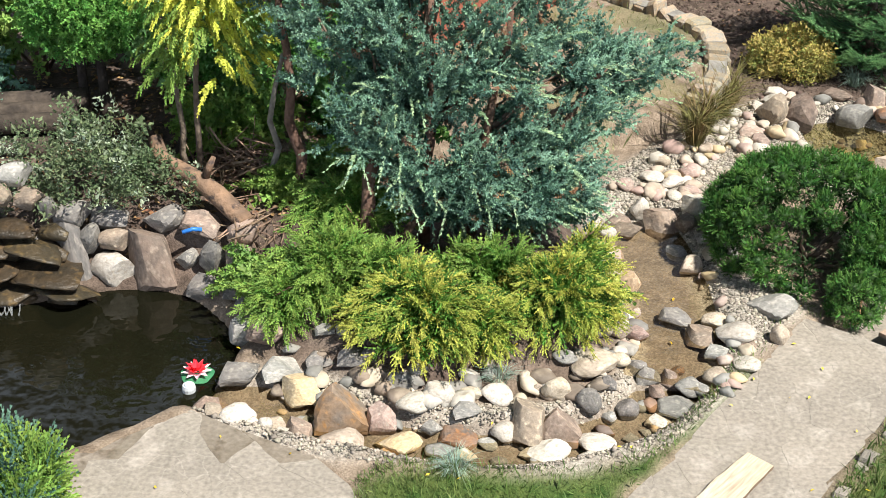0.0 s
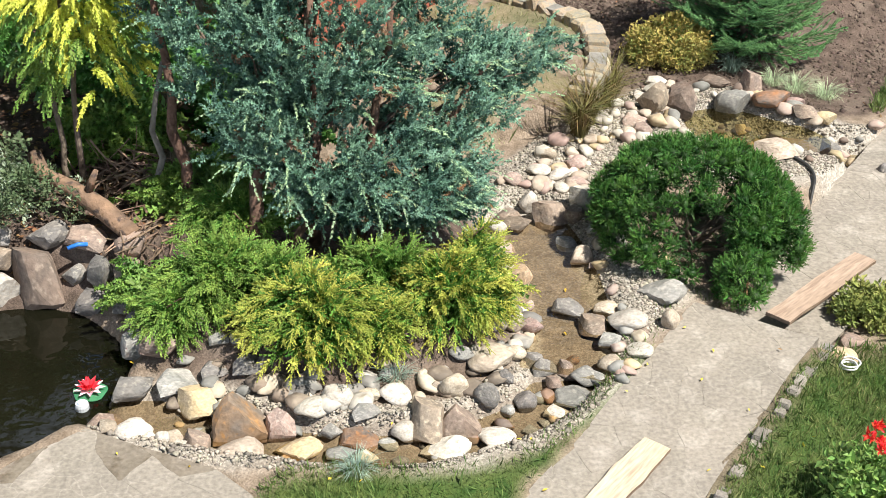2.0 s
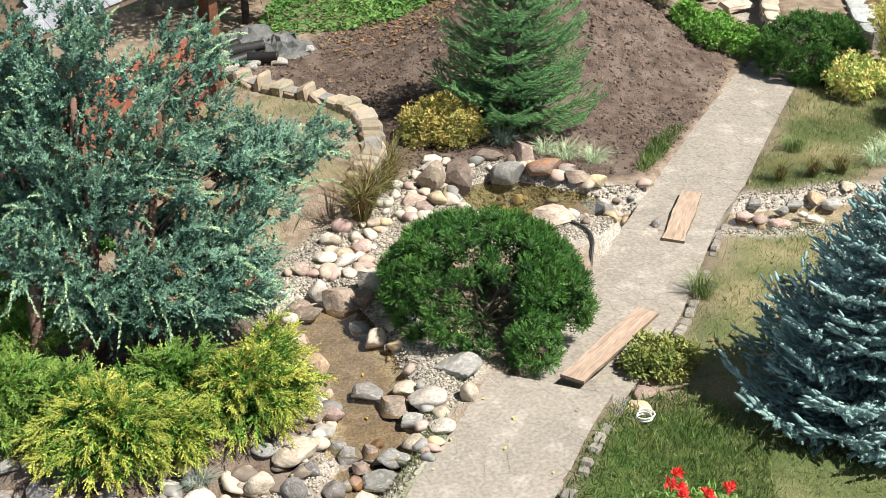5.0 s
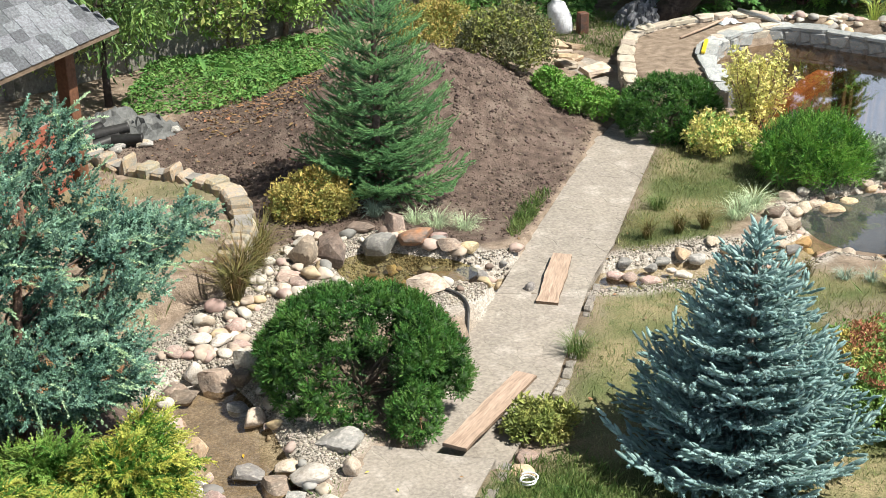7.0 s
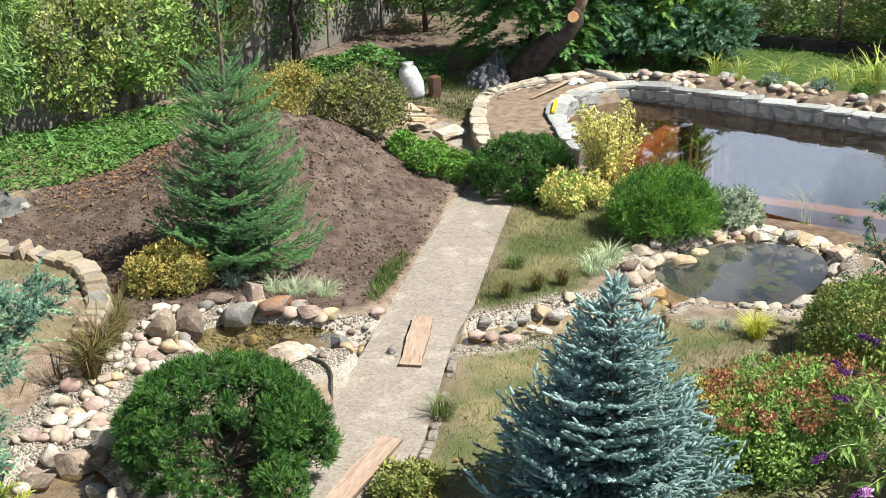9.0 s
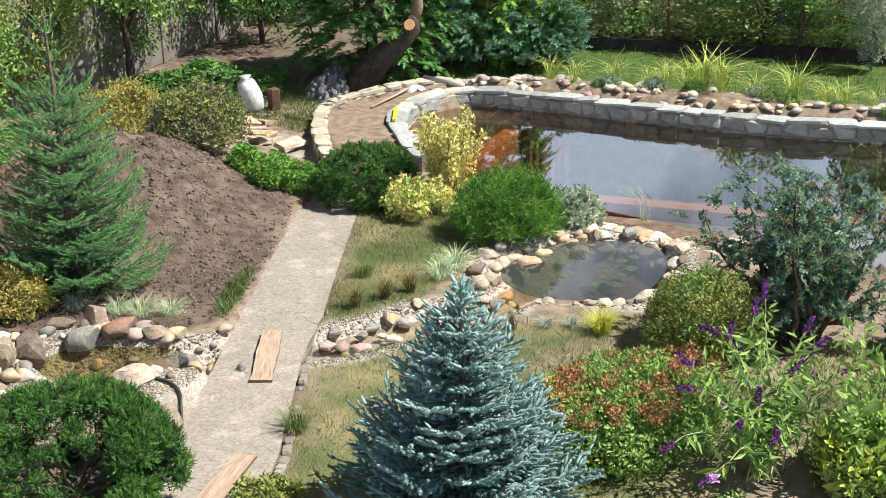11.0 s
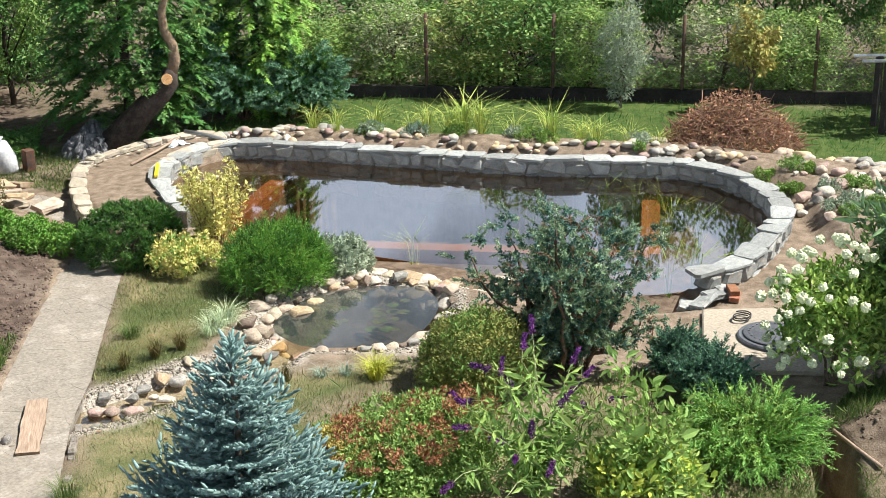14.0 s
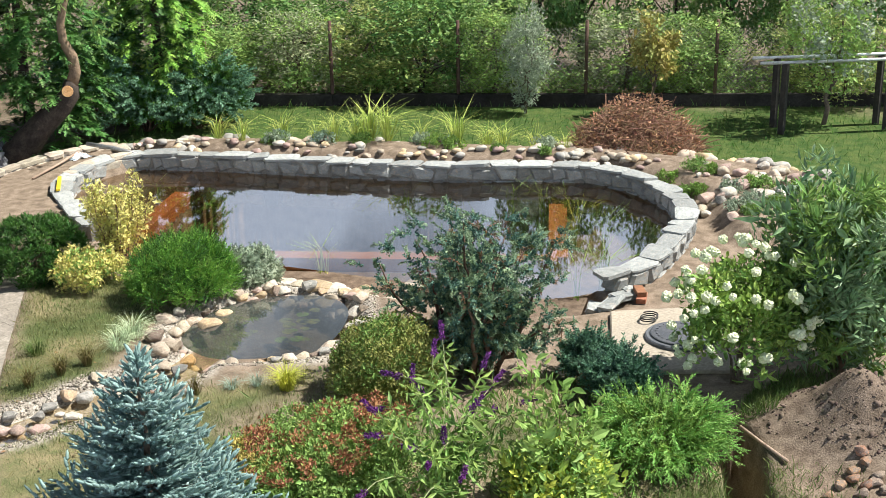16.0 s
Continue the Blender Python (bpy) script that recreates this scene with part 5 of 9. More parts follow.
YELLOWLEAF = foliage("yellow_fallen_leaf", (0.65, 0.38, 0.03), (0.60, 0.42, 0.05), 0.2)
TWIG = surface("brown_twig", ((0.17, 0.115, 0.08), (0.24, 0.17, 0.12)), 9, 0.95, 0.4, 30, 0.3, by="island")
RED_PETAL = foliage("red_petal", (0.55, 0.02, 0.02), (0.65, 0.05, 0.04), 0.2, 0.2)
PINK_PETAL = foliage("pink_petal", (0.70, 0.12, 0.20), (0.75, 0.35, 0.40), 0.2, 0.2)
PURPLE_PETAL = foliage("purple_floret", (0.055, 0.012, 0.085), (0.095, 0.022, 0.125), 0.3, 0.1)
WHITE_PETAL = foliage("cream_white_floret", (0.42, 0.46, 0.28), (0.49, 0.51, 0.38), 0.12, 0.2)


def leaves(name, r, centres, radii, count, shapes, size, mat, parent, bias=(0, 0, 0.2), loose=0.5, hollow=0.6, vary=0.3, label=""):
    """One crown mesh of leaves or sprays in clumps."""
    shapes = shapes if isinstance(shapes, list) else [shapes]
    lie = 0.2 if shapes[0] is TUFTS[0] or shapes[0] is NEEDLES[0] or shapes[0] is CORDS[0] or shapes[0] is FAT[0] else 0.75
    pos, way, face = clump_leaves(r, centres, radii, count, bias, loose, hollow, lie)
    out = []
    pick = r.integers(0, len(shapes), len(pos))
    s = size * np.exp(r.normal(size=len(pos)) * vary)
    for k, sh in enumerate(shapes):
        m = pick == k
        out.append(scatter(sh, pos[m], way[m], face[m], s[m]))
    return part(name, *joined(out), mat, parent, label)


def limb(a, b, sag=0.0, steps=6, wob=0.03, r=None):
    a, b = np.array(a, float), np.array(b, float)
    t = np.linspace(0, 1, steps)[:, None]
    P = a + (b - a) * t
    P[:, 2] += sag * np.sin(np.pi * t[:, 0])
    if r is not None:
        P[1:-1] += r.normal(size=(steps - 2, 3)) * wob
    return P


def stems(name, paths, parent, mat, sides=5):
    return part(name, *joined([tube(p, np.linspace(a, b, len(p)), sides) for p, a, b in paths]), mat, parent, smooth=True)


def domed(name, x, y, radii, mat, label, category, seed, shapes=None, size=0.07, clumps=90, count=60, stem=BARK, low=-0.25, group="", clump=0.22, z=None, second=None, share=0.3, lift=0.55, bias=(0, 0, 0.25), lump=0.07, gap=None):
    """A rounded bush: a thick dome of leafy clumps over a few stems."""
    r = rng_of(seed)
    g = gz(x, y) if z is None else z
    top = root(name, (x, y, g - 0.02), label, category, group)
    R = np.array(radii)
    c = shell(r, clumps, R * (1 - clump * 0.75), low, lump)
    c[:, 2] += R[2] * lift
    if gap is not None:
        d, wide = np.array(gap[0]), gap[1]
        c = c[(unit(c - (0, 0, R[2] * lift)) @ (d / np.linalg.norm(d))) < wide]
    inner = shell(r, max(8, clumps // 4), R * 0.55, low, 0.2) + (0, 0, R[2] * lift)
    if gap is not None:
        inner = inner[(unit(inner - (0, 0, R[2] * lift)) @ (d / np.linalg.norm(d))) < wide + 0.04]
    c = np.concatenate([c, inner])
    rad = R.mean() * clump * r.uniform(0.75, 1.25, len(c))
    k = r.random(len(c)) < (share if second is not None else 0)
    leaves("crown", r, c[~k], rad[~k], count, shapes or SPRAYS, size, mat, top, bias)
    if second is not None and k.any():
        leaves("crown", r, c[k], rad[k], count, shapes or SPRAYS, size, second, top, bias)
    branches(top, [(limb((r.normal() * 0.03, r.normal() * 0.03, 0), tuple(p * (0.75, 0.75, 0.85)), 0.0, 5, 0.02, r), 0.016 + 0.012 * R[2], 0.004) for p in c[:: max(1, len(c) // 5)]], stem, "stem")
    return top


def plumes(r, base, way, length, parent, mats, size=0.1, n=8, whorl=3, spread=0.8, droop=0.2, flat=False, shapes=None, split=0.5, name="crown", fall=0.0):
    """Feathery shoots: an arching axis set with side sprays; the inner part and the outer part are two meshes, each
    with its material.
    """
    shapes = shapes or FAT
    K = len(base)
    d = unit(np.asarray(way, float))
    L = np.broadcast_to(np.asarray(length, float), (K,))
    t = np.linspace(0.08, 1, n)
    axis = d[:, None, :] + np.array([0, 0, -1.0]) * (2 * droop * t)[None, :, None]
    P = np.asarray(base)[:, None, :] + d[:, None, :] * (L[:, None] * t)[..., None]
    P[..., 2] -= droop * L[:, None] * t**2
    axis = unit(axis)
    level = unit(np.cross(d, (0.02, 0.03, 1.0)))
    up = np.cross(level, d)
    pos, ways, ts, ss = [], [], [], []
    for w in range(whorl + 1):
        tt = np.broadcast_to(t, (K, n))
        if w == whorl:
            side = r.normal(size=(K, n, 3)) * 0.15
        elif flat:
            side = (1 if w % 2 else -1) * np.broadcast_to(level[:, None, :], (K, n, 3)) + r.normal(size=(K, n, 3)) * 0.12
        else:
            a = r.uniform(0, 6.283, (K, n))[..., None]
            side = np.cos(a) * level[:, None, :] + np.sin(a) * up[:, None, :]
        go = axis * 0.8 + side * (spread * (1.05 - 0.5 * tt))[..., None] + np.array([0, 0, -fall])
        pos.append(P.reshape(-1, 3))
        ways.append(go.reshape(-1, 3))
        ts.append(tt.ravel())
        ss.append((size * (1.15 - 0.55 * tt) * np.exp(r.normal(size=(K, n)) * 0.25)).ravel())
    pos, ways, ts, ss = np.concatenate(pos), np.concatenate(ways), np.concatenate(ts), np.concatenate(ss)
    face = np.tile((0, 0, 1.0), (len(pos), 1)) + r.normal(size=(len(pos), 3)) * 0.3
    pick = r.integers(0, len(shapes), len(pos))
    # young marks the outer sprays, past the split along the axis
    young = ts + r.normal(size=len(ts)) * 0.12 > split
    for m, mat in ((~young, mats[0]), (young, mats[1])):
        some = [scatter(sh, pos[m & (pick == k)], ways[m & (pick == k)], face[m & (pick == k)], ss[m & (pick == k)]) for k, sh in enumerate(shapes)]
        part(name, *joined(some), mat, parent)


def blue_juniper():
    r = rng_of(11)
    top = root("juniper_tree", (0, 9.5, 0.22), "tall multi-stemmed blue-green juniper with reddish peeling trunks", "tree")
    blobs = [((-0.78, 0.35, 2.0), (0.75, 0.5, 0.85), 74), ((-0.1, 0.25, 1.75), (0.8, 0.5, 0.8), 92), ((0.85, 0.4, 1.3), (0.68, 0.45, 0.62), 66), ((1.5, 0.62, 1.38), (0.5, 0.28, 0.2), 30), ((0.62, 0.05, 0.66), (0.62, 0.35, 0.40), 52), ((-0.35, 0.4, 2.65), (0.6, 0.45, 0.5), 26), ((0.75, 0.75, 2.0), (0.3, 0.3, 0.5), 28), ((-0.5, 0.0, 1.2), (0.36, 0.3, 0.4), 40), ((0.10, -0.1, 0.72), (0.5, 0.3, 0.36), 54), ((-0.2, 0.3, 1.3), (0.5, 0.3, 0.3), 24), ((0.85, -0.05, 0.5), (0.35, 0.3, 0.25), 26), ((0.3, 0.1, 0.45), (0.5, 0.3, 0.2), 24)]
    cs = []
    for c, R, n in blobs:
        u = unit(r.normal(size=(n, 3))) * (0.35 + 0.65 * r.random((n, 1)) ** 0.5)
        cs.append(np.array(c) + u * np.array(R))
    c = np.concatenate(cs)
    heart = c * (0.55, 0.55, 0.0) + np.c_[np.zeros((len(c), 2)), c[:, 2] * 0.82]
    out = unit(c - heart)
    base = np.repeat(c, 6, 0) + r.normal(size=(len(c) * 6, 3)) * 0.06
    lean = unit(out + r.normal(size=out.shape) * 0.45 + (0.05, -0.1, 0.45))
    way = np.repeat(lean, 6, 0) + r.normal(size=(len(base), 3)) * 0.38
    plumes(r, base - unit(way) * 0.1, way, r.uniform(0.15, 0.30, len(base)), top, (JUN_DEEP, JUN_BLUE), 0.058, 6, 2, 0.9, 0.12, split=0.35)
    # long pale arching shoots that break the outline
    e = base[r.random(len(base)) < 0.11]
    LIGHT = foliage("juniper_light_tip", (0.22, 0.33, 0.18), (0.29, 0.38, 0.24), 0.3)
    plumes(r, e, unit(e - (0.0, 0.5, 1.2)) * 0.9 + r.normal(size=e.shape) * 0.35 + (0.25, -0.2, 0.3), r.uniform(0.22, 0.36, len(e)), top, (JUN_BLUE, LIGHT), 0.04, 9, 2, 0.55, 0.28, split=0.4, name="shoot")
    dry = base[r.random(len(base)) < 0.06]
    plumes(r, dry, r.normal(size=dry.shape), 0.12, top, (TWIG, DRYLEAF), 0.05, 5, 2, 0.8, 0.2, name="dry_spray")
    trunks = [((-0.61, -0.27, 0.0), (-0.5, 0.25, 1.5), 0.07), ((-1.14, 0.32, 0.05), (-1.3, 0.4, 2.2), 0.055), ((-0.15, 0.1, 0), (-0.1, 0.2, 2.2), 0.05), ((0.2, 0.15, 0), (0.5, 0.25, 2.0), 0.05), ((0.35, 0.15, 0), (1.3, 0.4, 1.5), 0.045), ((-0.5, -0.2, 0.1), (0.5, 0, 1.0), 0.04)]
    for a, b, w in trunks:
        part("trunk", *tube(limb(a, b, 0, 8, 0.03, r), np.linspace(w, w * 0.45, 8), 9), REDBARK, top, smooth=True)
    branches(top, [(limb((p[0] * 0.45 - 0.15, 0.25, p[2] * 0.7), tuple(p), 0.03, 5, 0.03, r), 0.014, 0.005) for p in c[::6]], BARK)


def branches(top, paths, bark, name="branch"):
    """Each branch a part of its own."""
    for p, a, b in paths:
        part(name, *tube(p, np.linspace(a, b, len(p)), 5), bark, top, smooth=True)


def gold_juniper():
    r = rng_of(12)
    top = root("golden_juniper", (0, 8.6, 0.22), "low spreading juniper with feathery golden-yellow and green sprays", "shrub")
    # darker green for the inner sprays, with the shade of the mounds in it
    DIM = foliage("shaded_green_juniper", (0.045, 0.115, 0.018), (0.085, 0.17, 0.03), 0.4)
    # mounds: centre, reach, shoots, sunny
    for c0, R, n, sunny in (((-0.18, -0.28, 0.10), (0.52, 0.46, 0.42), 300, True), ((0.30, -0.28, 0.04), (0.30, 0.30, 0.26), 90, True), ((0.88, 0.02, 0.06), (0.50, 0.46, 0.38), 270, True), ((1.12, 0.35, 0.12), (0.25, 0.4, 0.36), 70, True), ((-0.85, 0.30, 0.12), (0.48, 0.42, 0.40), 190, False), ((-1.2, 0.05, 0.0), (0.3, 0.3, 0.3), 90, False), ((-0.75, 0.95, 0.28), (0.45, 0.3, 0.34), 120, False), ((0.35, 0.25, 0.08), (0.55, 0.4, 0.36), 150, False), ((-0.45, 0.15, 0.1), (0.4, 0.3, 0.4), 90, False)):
        u = shell(r, n, (1, 1, 1), 0.0, 0.08)
        q = u * np.array(R) * r.uniform(0.55, 0.95, (len(u), 1)) + np.array(c0)
        way = np.c_[u[:, :2] * 1.0, 0.25 + 0.35 * u[:, 2]] + (0.05, -0.22, 0) + r.normal(size=u.shape) * 0.22
        L = r.uniform(0.22, 0.36, len(u))
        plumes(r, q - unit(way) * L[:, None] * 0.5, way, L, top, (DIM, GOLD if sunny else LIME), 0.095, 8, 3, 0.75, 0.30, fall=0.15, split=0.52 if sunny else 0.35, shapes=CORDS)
        branches(top, [(limb((c0[0] * 0.6, c0[1] * 0.6 + 0.2, 0.0), tuple(p), 0.04, 5, 0.02, r), 0.014, 0.004) for p in q[::40]], REDBARK)


def spruce(name, x, y, H, R, mats, label, seed, tiers=12, per=8, size=0.07, power=1.0, sag=0.18, rise=0.35, twig=0.30, shapes=None, bark=BARK, skirt=0.05, even=0.8, leader=0.10):
    """A spire of separate layered boughs: each a curved axis with combed side twigs of fine needles, the ones inside
    darker.
    """
    r = rng_of(seed)
    shapes = shapes or BRUSH
    top = root(name, (x, y, gz(x, y) - 0.03), label, "tree")
    part("trunk", *tube(limb((0, 0, 0), (0, 0, H * 0.98), 0, 9, 0.01, r), np.linspace(0.03 + H * 0.012, 0.006, 9), 8), bark, top, smooth=True)
    # old rises from the twig tips inward and picks the darker inner needles
    pos, way, old, wood = [], [], [], []
    for i in range(tiers):
        f = (i + 0.5) / tiers
        n = max(4, int(per * (1.15 - 0.5 * f)))
        spin = r.uniform(0, 6.283)
        for k in range(n):
            a = spin + 6.283 * (k + r.uniform(-0.28, 0.28)) / n
            h = H * (skirt + (1 - leader - skirt) * (f + r.uniform(-0.4, 0.4) / tiers))
            l = R * max(0.04, 1 - h / H * 0.97) ** power * r.uniform(even, 1.15)
            d = np.array([math.cos(a), math.sin(a), 0.0])
            side = np.array([-d[1], d[0], 0.0])
            m = max(3, int(l / 0.05))
            t = np.linspace(0.1, 1, m)
            lift = rise * (0.15 + f)
            z = l * (lift * t - sag * (1 - f) * np.sin(np.pi * t) + 0.10 * t**3)
            P = d * (l * t)[:, None] + np.c_[np.zeros((m, 2)), h + z]
            wood.append((P[:: max(1, m // 4)], 0.006 + 0.008 * l, 0.003) if m > 4 else (P, 0.008, 0.003))
            ax = unit(np.gradient(P, axis=0))
            pos.append(P), way.append(ax + r.normal(size=P.shape) * 0.12), old.append(1 - t)
            for s in (-1, 1):
                # side twigs, longest in the middle of the bough
                w = (twig * l * np.sin(np.pi * (0.12 + 0.66 * t)) + 0.03) * r.uniform(0.7, 1.25, m)
                out = ax * 0.75 + s * side * 0.8 + (0, 0, -0.10 + 0.25 * f) + r.normal(size=P.shape) * 0.10
                out = unit(out)
                for j in range(max(1, int(np.ceil(w.max() / (size * 0.75))))):
                    q = (j + 0.4) * size * 0.75
                    on = w > q
                    if on.any():
                        tip = q / np.maximum(w[on], 1e-3)
                        pos.append(P[on] + out[on] * q + np.c_[np.zeros((on.sum(), 2)), 0.25 * q * tip - 0.1 * q])
                        way.append(out[on] + np.c_[np.zeros((on.sum(), 2)), 0.35 * tip] + r.normal(size=(on.sum(), 3)) * 0.16)
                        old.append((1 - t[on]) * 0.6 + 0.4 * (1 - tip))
    up = np.linspace(1 - leader - 0.05, 1.0, 9)[:, None] * (0, 0, H)
    pos.append(up), way.append(np.tile((0, 0, 1.0), (9, 1)) + r.normal(size=(9, 3)) * 0.15), old.append(np.zeros(9))
    for k in range(3):
        for j in range(5):
            a = 6.283 * j / 5 + k
            e = np.array([math.cos(a) * 0.5, math.sin(a) * 0.5, 0.6])
            q = np.linspace(0.2, 1, 4)[:, None] * e * leader * H * (0.55 - 0.14 * k)
            pos.append(q + (0, 0, H * (1 - leader * (0.95 - 0.33 * k)))), way.append(np.tile(e, (4, 1)) + r.normal(size=(4, 3)) * 0.1), old.append(np.zeros(4))
    pos, way, old = np.concatenate(pos), np.concatenate(way), np.concatenate(old)
    face = np.tile((0, 0, 1.0), (len(pos), 1)) + r.normal(size=(len(pos), 3)) * 0.3
    s = size * np.exp(r.normal(size=len(pos)) * 0.16) * 1.15
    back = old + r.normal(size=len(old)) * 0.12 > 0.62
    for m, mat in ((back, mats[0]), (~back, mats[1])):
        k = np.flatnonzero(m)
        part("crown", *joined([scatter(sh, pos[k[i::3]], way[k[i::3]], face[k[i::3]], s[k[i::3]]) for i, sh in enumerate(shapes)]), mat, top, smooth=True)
    tagged(stems("bough", wood, top, bark, 4), kind="stuff")
    return top


def tufted(name, x, y, radii, mats, label, seed, tufts=300, fans=26, size=0.075, gap=0.085, lift=0.72, low=-0.7, hollow=None, lobes=(), z=None, puff=0.05):
    """A clipped-looking thuja: a dome set with separate rounded tufts of upright fans round a heart with shade in its
    colour.
    """
    r = rng_of(seed)
    g = gz(x, y) if z is None else z
    top = root(name, (x, y, g - 0.02), label, "shrub")
    R = np.array(radii)
    c, nrm = [], []
    for centre, rad, n in [((0, 0, R[2] * lift), R, tufts), *lobes]:
        got = []
        u = unit(r.normal(size=(n * 12, 3)))
        for v in u[u[:, 2] > low]:
            q = v * np.array(rad)
            if hollow is not None and len(c) == 0 and unit(q) @ unit(np.array(hollow[0], float)) > hollow[1]:
                continue
            if all(abs(q - o).sum() > gap * 1.25 for o in got):
                got.append(q)
            if len(got) >= n:
                break
        got = np.array(got)
        bump = 1 + 0.06 * np.array([noise.noise(Vector(v * 4.0)) for v in got])[:, None]
        c.append(got * bump + np.array(centre))
        nrm.append(unit(got / np.array(rad) ** 2))
    c, nrm = np.concatenate(c), np.concatenate(nrm)
    K = len(c)
    big = r.uniform(0.75, 1.25, K)
    n2, b2 = np.repeat(nrm, fans, 0), np.repeat(big, fans)[:, None]
    off = unit(r.normal(size=(K * fans, 3)))
    off = unit(off + n2 * 0.55)
    pos = np.repeat(c, fans, 0) + off * puff * b2 * r.uniform(0.5, 0.95, (len(off), 1))
    way = off * 0.7 + np.array([0, 0, 0.3]) + r.normal(size=off.shape) * 0.28
    face = np.cross(off, r.normal(size=off.shape)) + off * 0.4
    s = size * b2[:, 0] * np.exp(r.normal(size=len(pos)) * 0.15)
    pick = r.random(len(pos)) < 0.5
    for m, mat in ((pick, mats[0]), (~pick, mats[1])):
        k = np.flatnonzero(m)
        part("crown", *joined([scatter(sh, pos[k[i::3]], way[k[i::3]], face[k[i::3]], s[k[i::3]]) for i, sh in enumerate(FANLETS)]), mat, top)
    # balls and inner fans in the near-black green darken the gaps and the hollow
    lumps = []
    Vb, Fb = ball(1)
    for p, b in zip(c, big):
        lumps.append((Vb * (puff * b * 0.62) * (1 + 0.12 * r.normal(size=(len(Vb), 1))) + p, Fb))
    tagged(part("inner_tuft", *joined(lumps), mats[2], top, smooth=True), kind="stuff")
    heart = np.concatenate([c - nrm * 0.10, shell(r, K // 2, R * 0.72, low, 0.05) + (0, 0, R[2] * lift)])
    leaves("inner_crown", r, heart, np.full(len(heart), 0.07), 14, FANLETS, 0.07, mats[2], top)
    branches(top, [(limb((r.normal() * 0.04, r.normal() * 0.04, 0), tuple(p * (0.8, 0.8, 0.85)), 0.0, 5, 0.02, r), 0.022, 0.006) for p in c[:: max(1, K // 14)]], BARK, "stem")
    return top


def tuft(name, x, y, rad, high, count, mat, label, seed, group="", shape=FINEBLADE, z=None, flop=0.7, category="grass"):
    r = rng_of(seed)
    g = gz(x, y) if z is None else z
    a = r.uniform(0, 6.283, count)
    q = rad * 0.35 * r.random(count) ** 0.5
    pos = np.c_[q * np.cos(a), q * np.sin(a), np.zeros(count)]
    out = np.c_[np.cos(a), np.sin(a), np.zeros(count)]
    lean = flop * r.random(count)[:, None] ** 0.8
    way = unit(out * lean + (0, 0, 1.0) + r.normal(size=(count, 3)) * 0.1)
    V, F = scatter(shape, pos, way, -out + (0, 0, 0.05), high * r.uniform(0.6, 1.15, count))
    ob = tagged(part(name, V, F, mat), label, category, group)
    ob.location = (x, y, g - 0.01)
    return ob


def leafy_tree(name, x, y, H, R, mat, label, seed, clumps=120, count=90, size=0.09, shape=LEAF, trunk_r=0.07, bark=BARK, low=0.2, second=None, z=None, clump=0.26, hang=(0, 0, -0.15), group="", cat="tree"):
    """A broadleaved tree or tall shrub: trunk, limbs and a ragged crown of leaf clumps."""
    r = rng_of(seed)
    g = gz(x, y) if z is None else z
    top = root(name, (x, y, g - 0.03), label, cat, group)
    part("trunk", *tube(limb((0, 0, 0), (r.normal() * 0.1, r.normal() * 0.1, H * 0.75), 0, 8, 0.04, r), np.linspace(trunk_r, trunk_r * 0.3, 8), 8), bark, top, smooth=True)
    u = unit(r.normal(size=(clumps, 3))) * (0.4 + 0.6 * r.random((clumps, 1)) ** 0.5)
    c = u * (R, R, H * (1 - low) / 2) * r.uniform(0.8, 1.15, (clumps, 1)) + (0, 0, H * (low + (1 - low) / 2))
    rad = R * clump * r.uniform(0.6, 1.3, clumps)
    k = r.random(clumps) < (0.35 if second is not None else 0)
    leaves("crown", r, c[~k], rad[~k], count, shape, size, mat, top, hang, 0.7, 0.2)
    if second is not None:
        leaves("crown", r, c[k], rad[k], count, shape, size, second, top, hang, 0.7, 0.2)
    branches(top, [(limb((0, 0, H * r.uniform(low * 0.6, 0.6)), tuple(p), 0.05, 6, 0.05, r), trunk_r * 0.3, 0.006) for p in c[:: max(1, clumps // 9)]], bark, "limb")
    return top


blue_juniper()
gold_juniper()
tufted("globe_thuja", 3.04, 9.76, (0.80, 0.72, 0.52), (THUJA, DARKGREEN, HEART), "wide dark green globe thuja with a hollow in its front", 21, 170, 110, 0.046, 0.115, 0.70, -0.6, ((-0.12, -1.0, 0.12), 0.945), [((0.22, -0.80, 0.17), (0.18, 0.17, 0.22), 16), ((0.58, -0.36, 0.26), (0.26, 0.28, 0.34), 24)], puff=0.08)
spruce("blue_spruce", 5.66, 7.83, 2.12, 0.94, (SPRUCEINNER, SPRUCE), "dense silvery blue spruce on the lawn", 24, 13, 10, 0.082, 0.92, 0.12, 0.26, 0.34, even=0.72)
spruce("green_fir", 4.72, 14.15, 3.3, 0.9, (FIRINNER, FIRGREEN), "slender green fir with light shoots beside the earth heap", 23, 15, 8, 0.085, 0.75, 0.10, 0.42, 0.34, FINEBRUSH, leader=0.3, even=0.7)
domed("yellow_spirea", 3.82, 13.9, (0.48, 0.45, 0.34), YELLOWBUSH, "rounded yellow-leaved bush beside the fir", "shrub", 24, LEAF, 0.034, 130, 90, second=OLIVE)
domed("yellow_shrub", 7.3, 19.2, (0.8, 0.7, 0.6), YELLOWBUSH, "broad yellow-leaved shrub behind the earth heap", "shrub", 25, LEAF, 0.045, 110, 90, second=OLIVE)
domed("barberry", 7.85, 17.6, (0.72, 0.65, 0.58), PLUM, "dark purple-green barberry with small leaves", "shrub", 26, LEAF, 0.045, 150, 90, second=OLIVE)
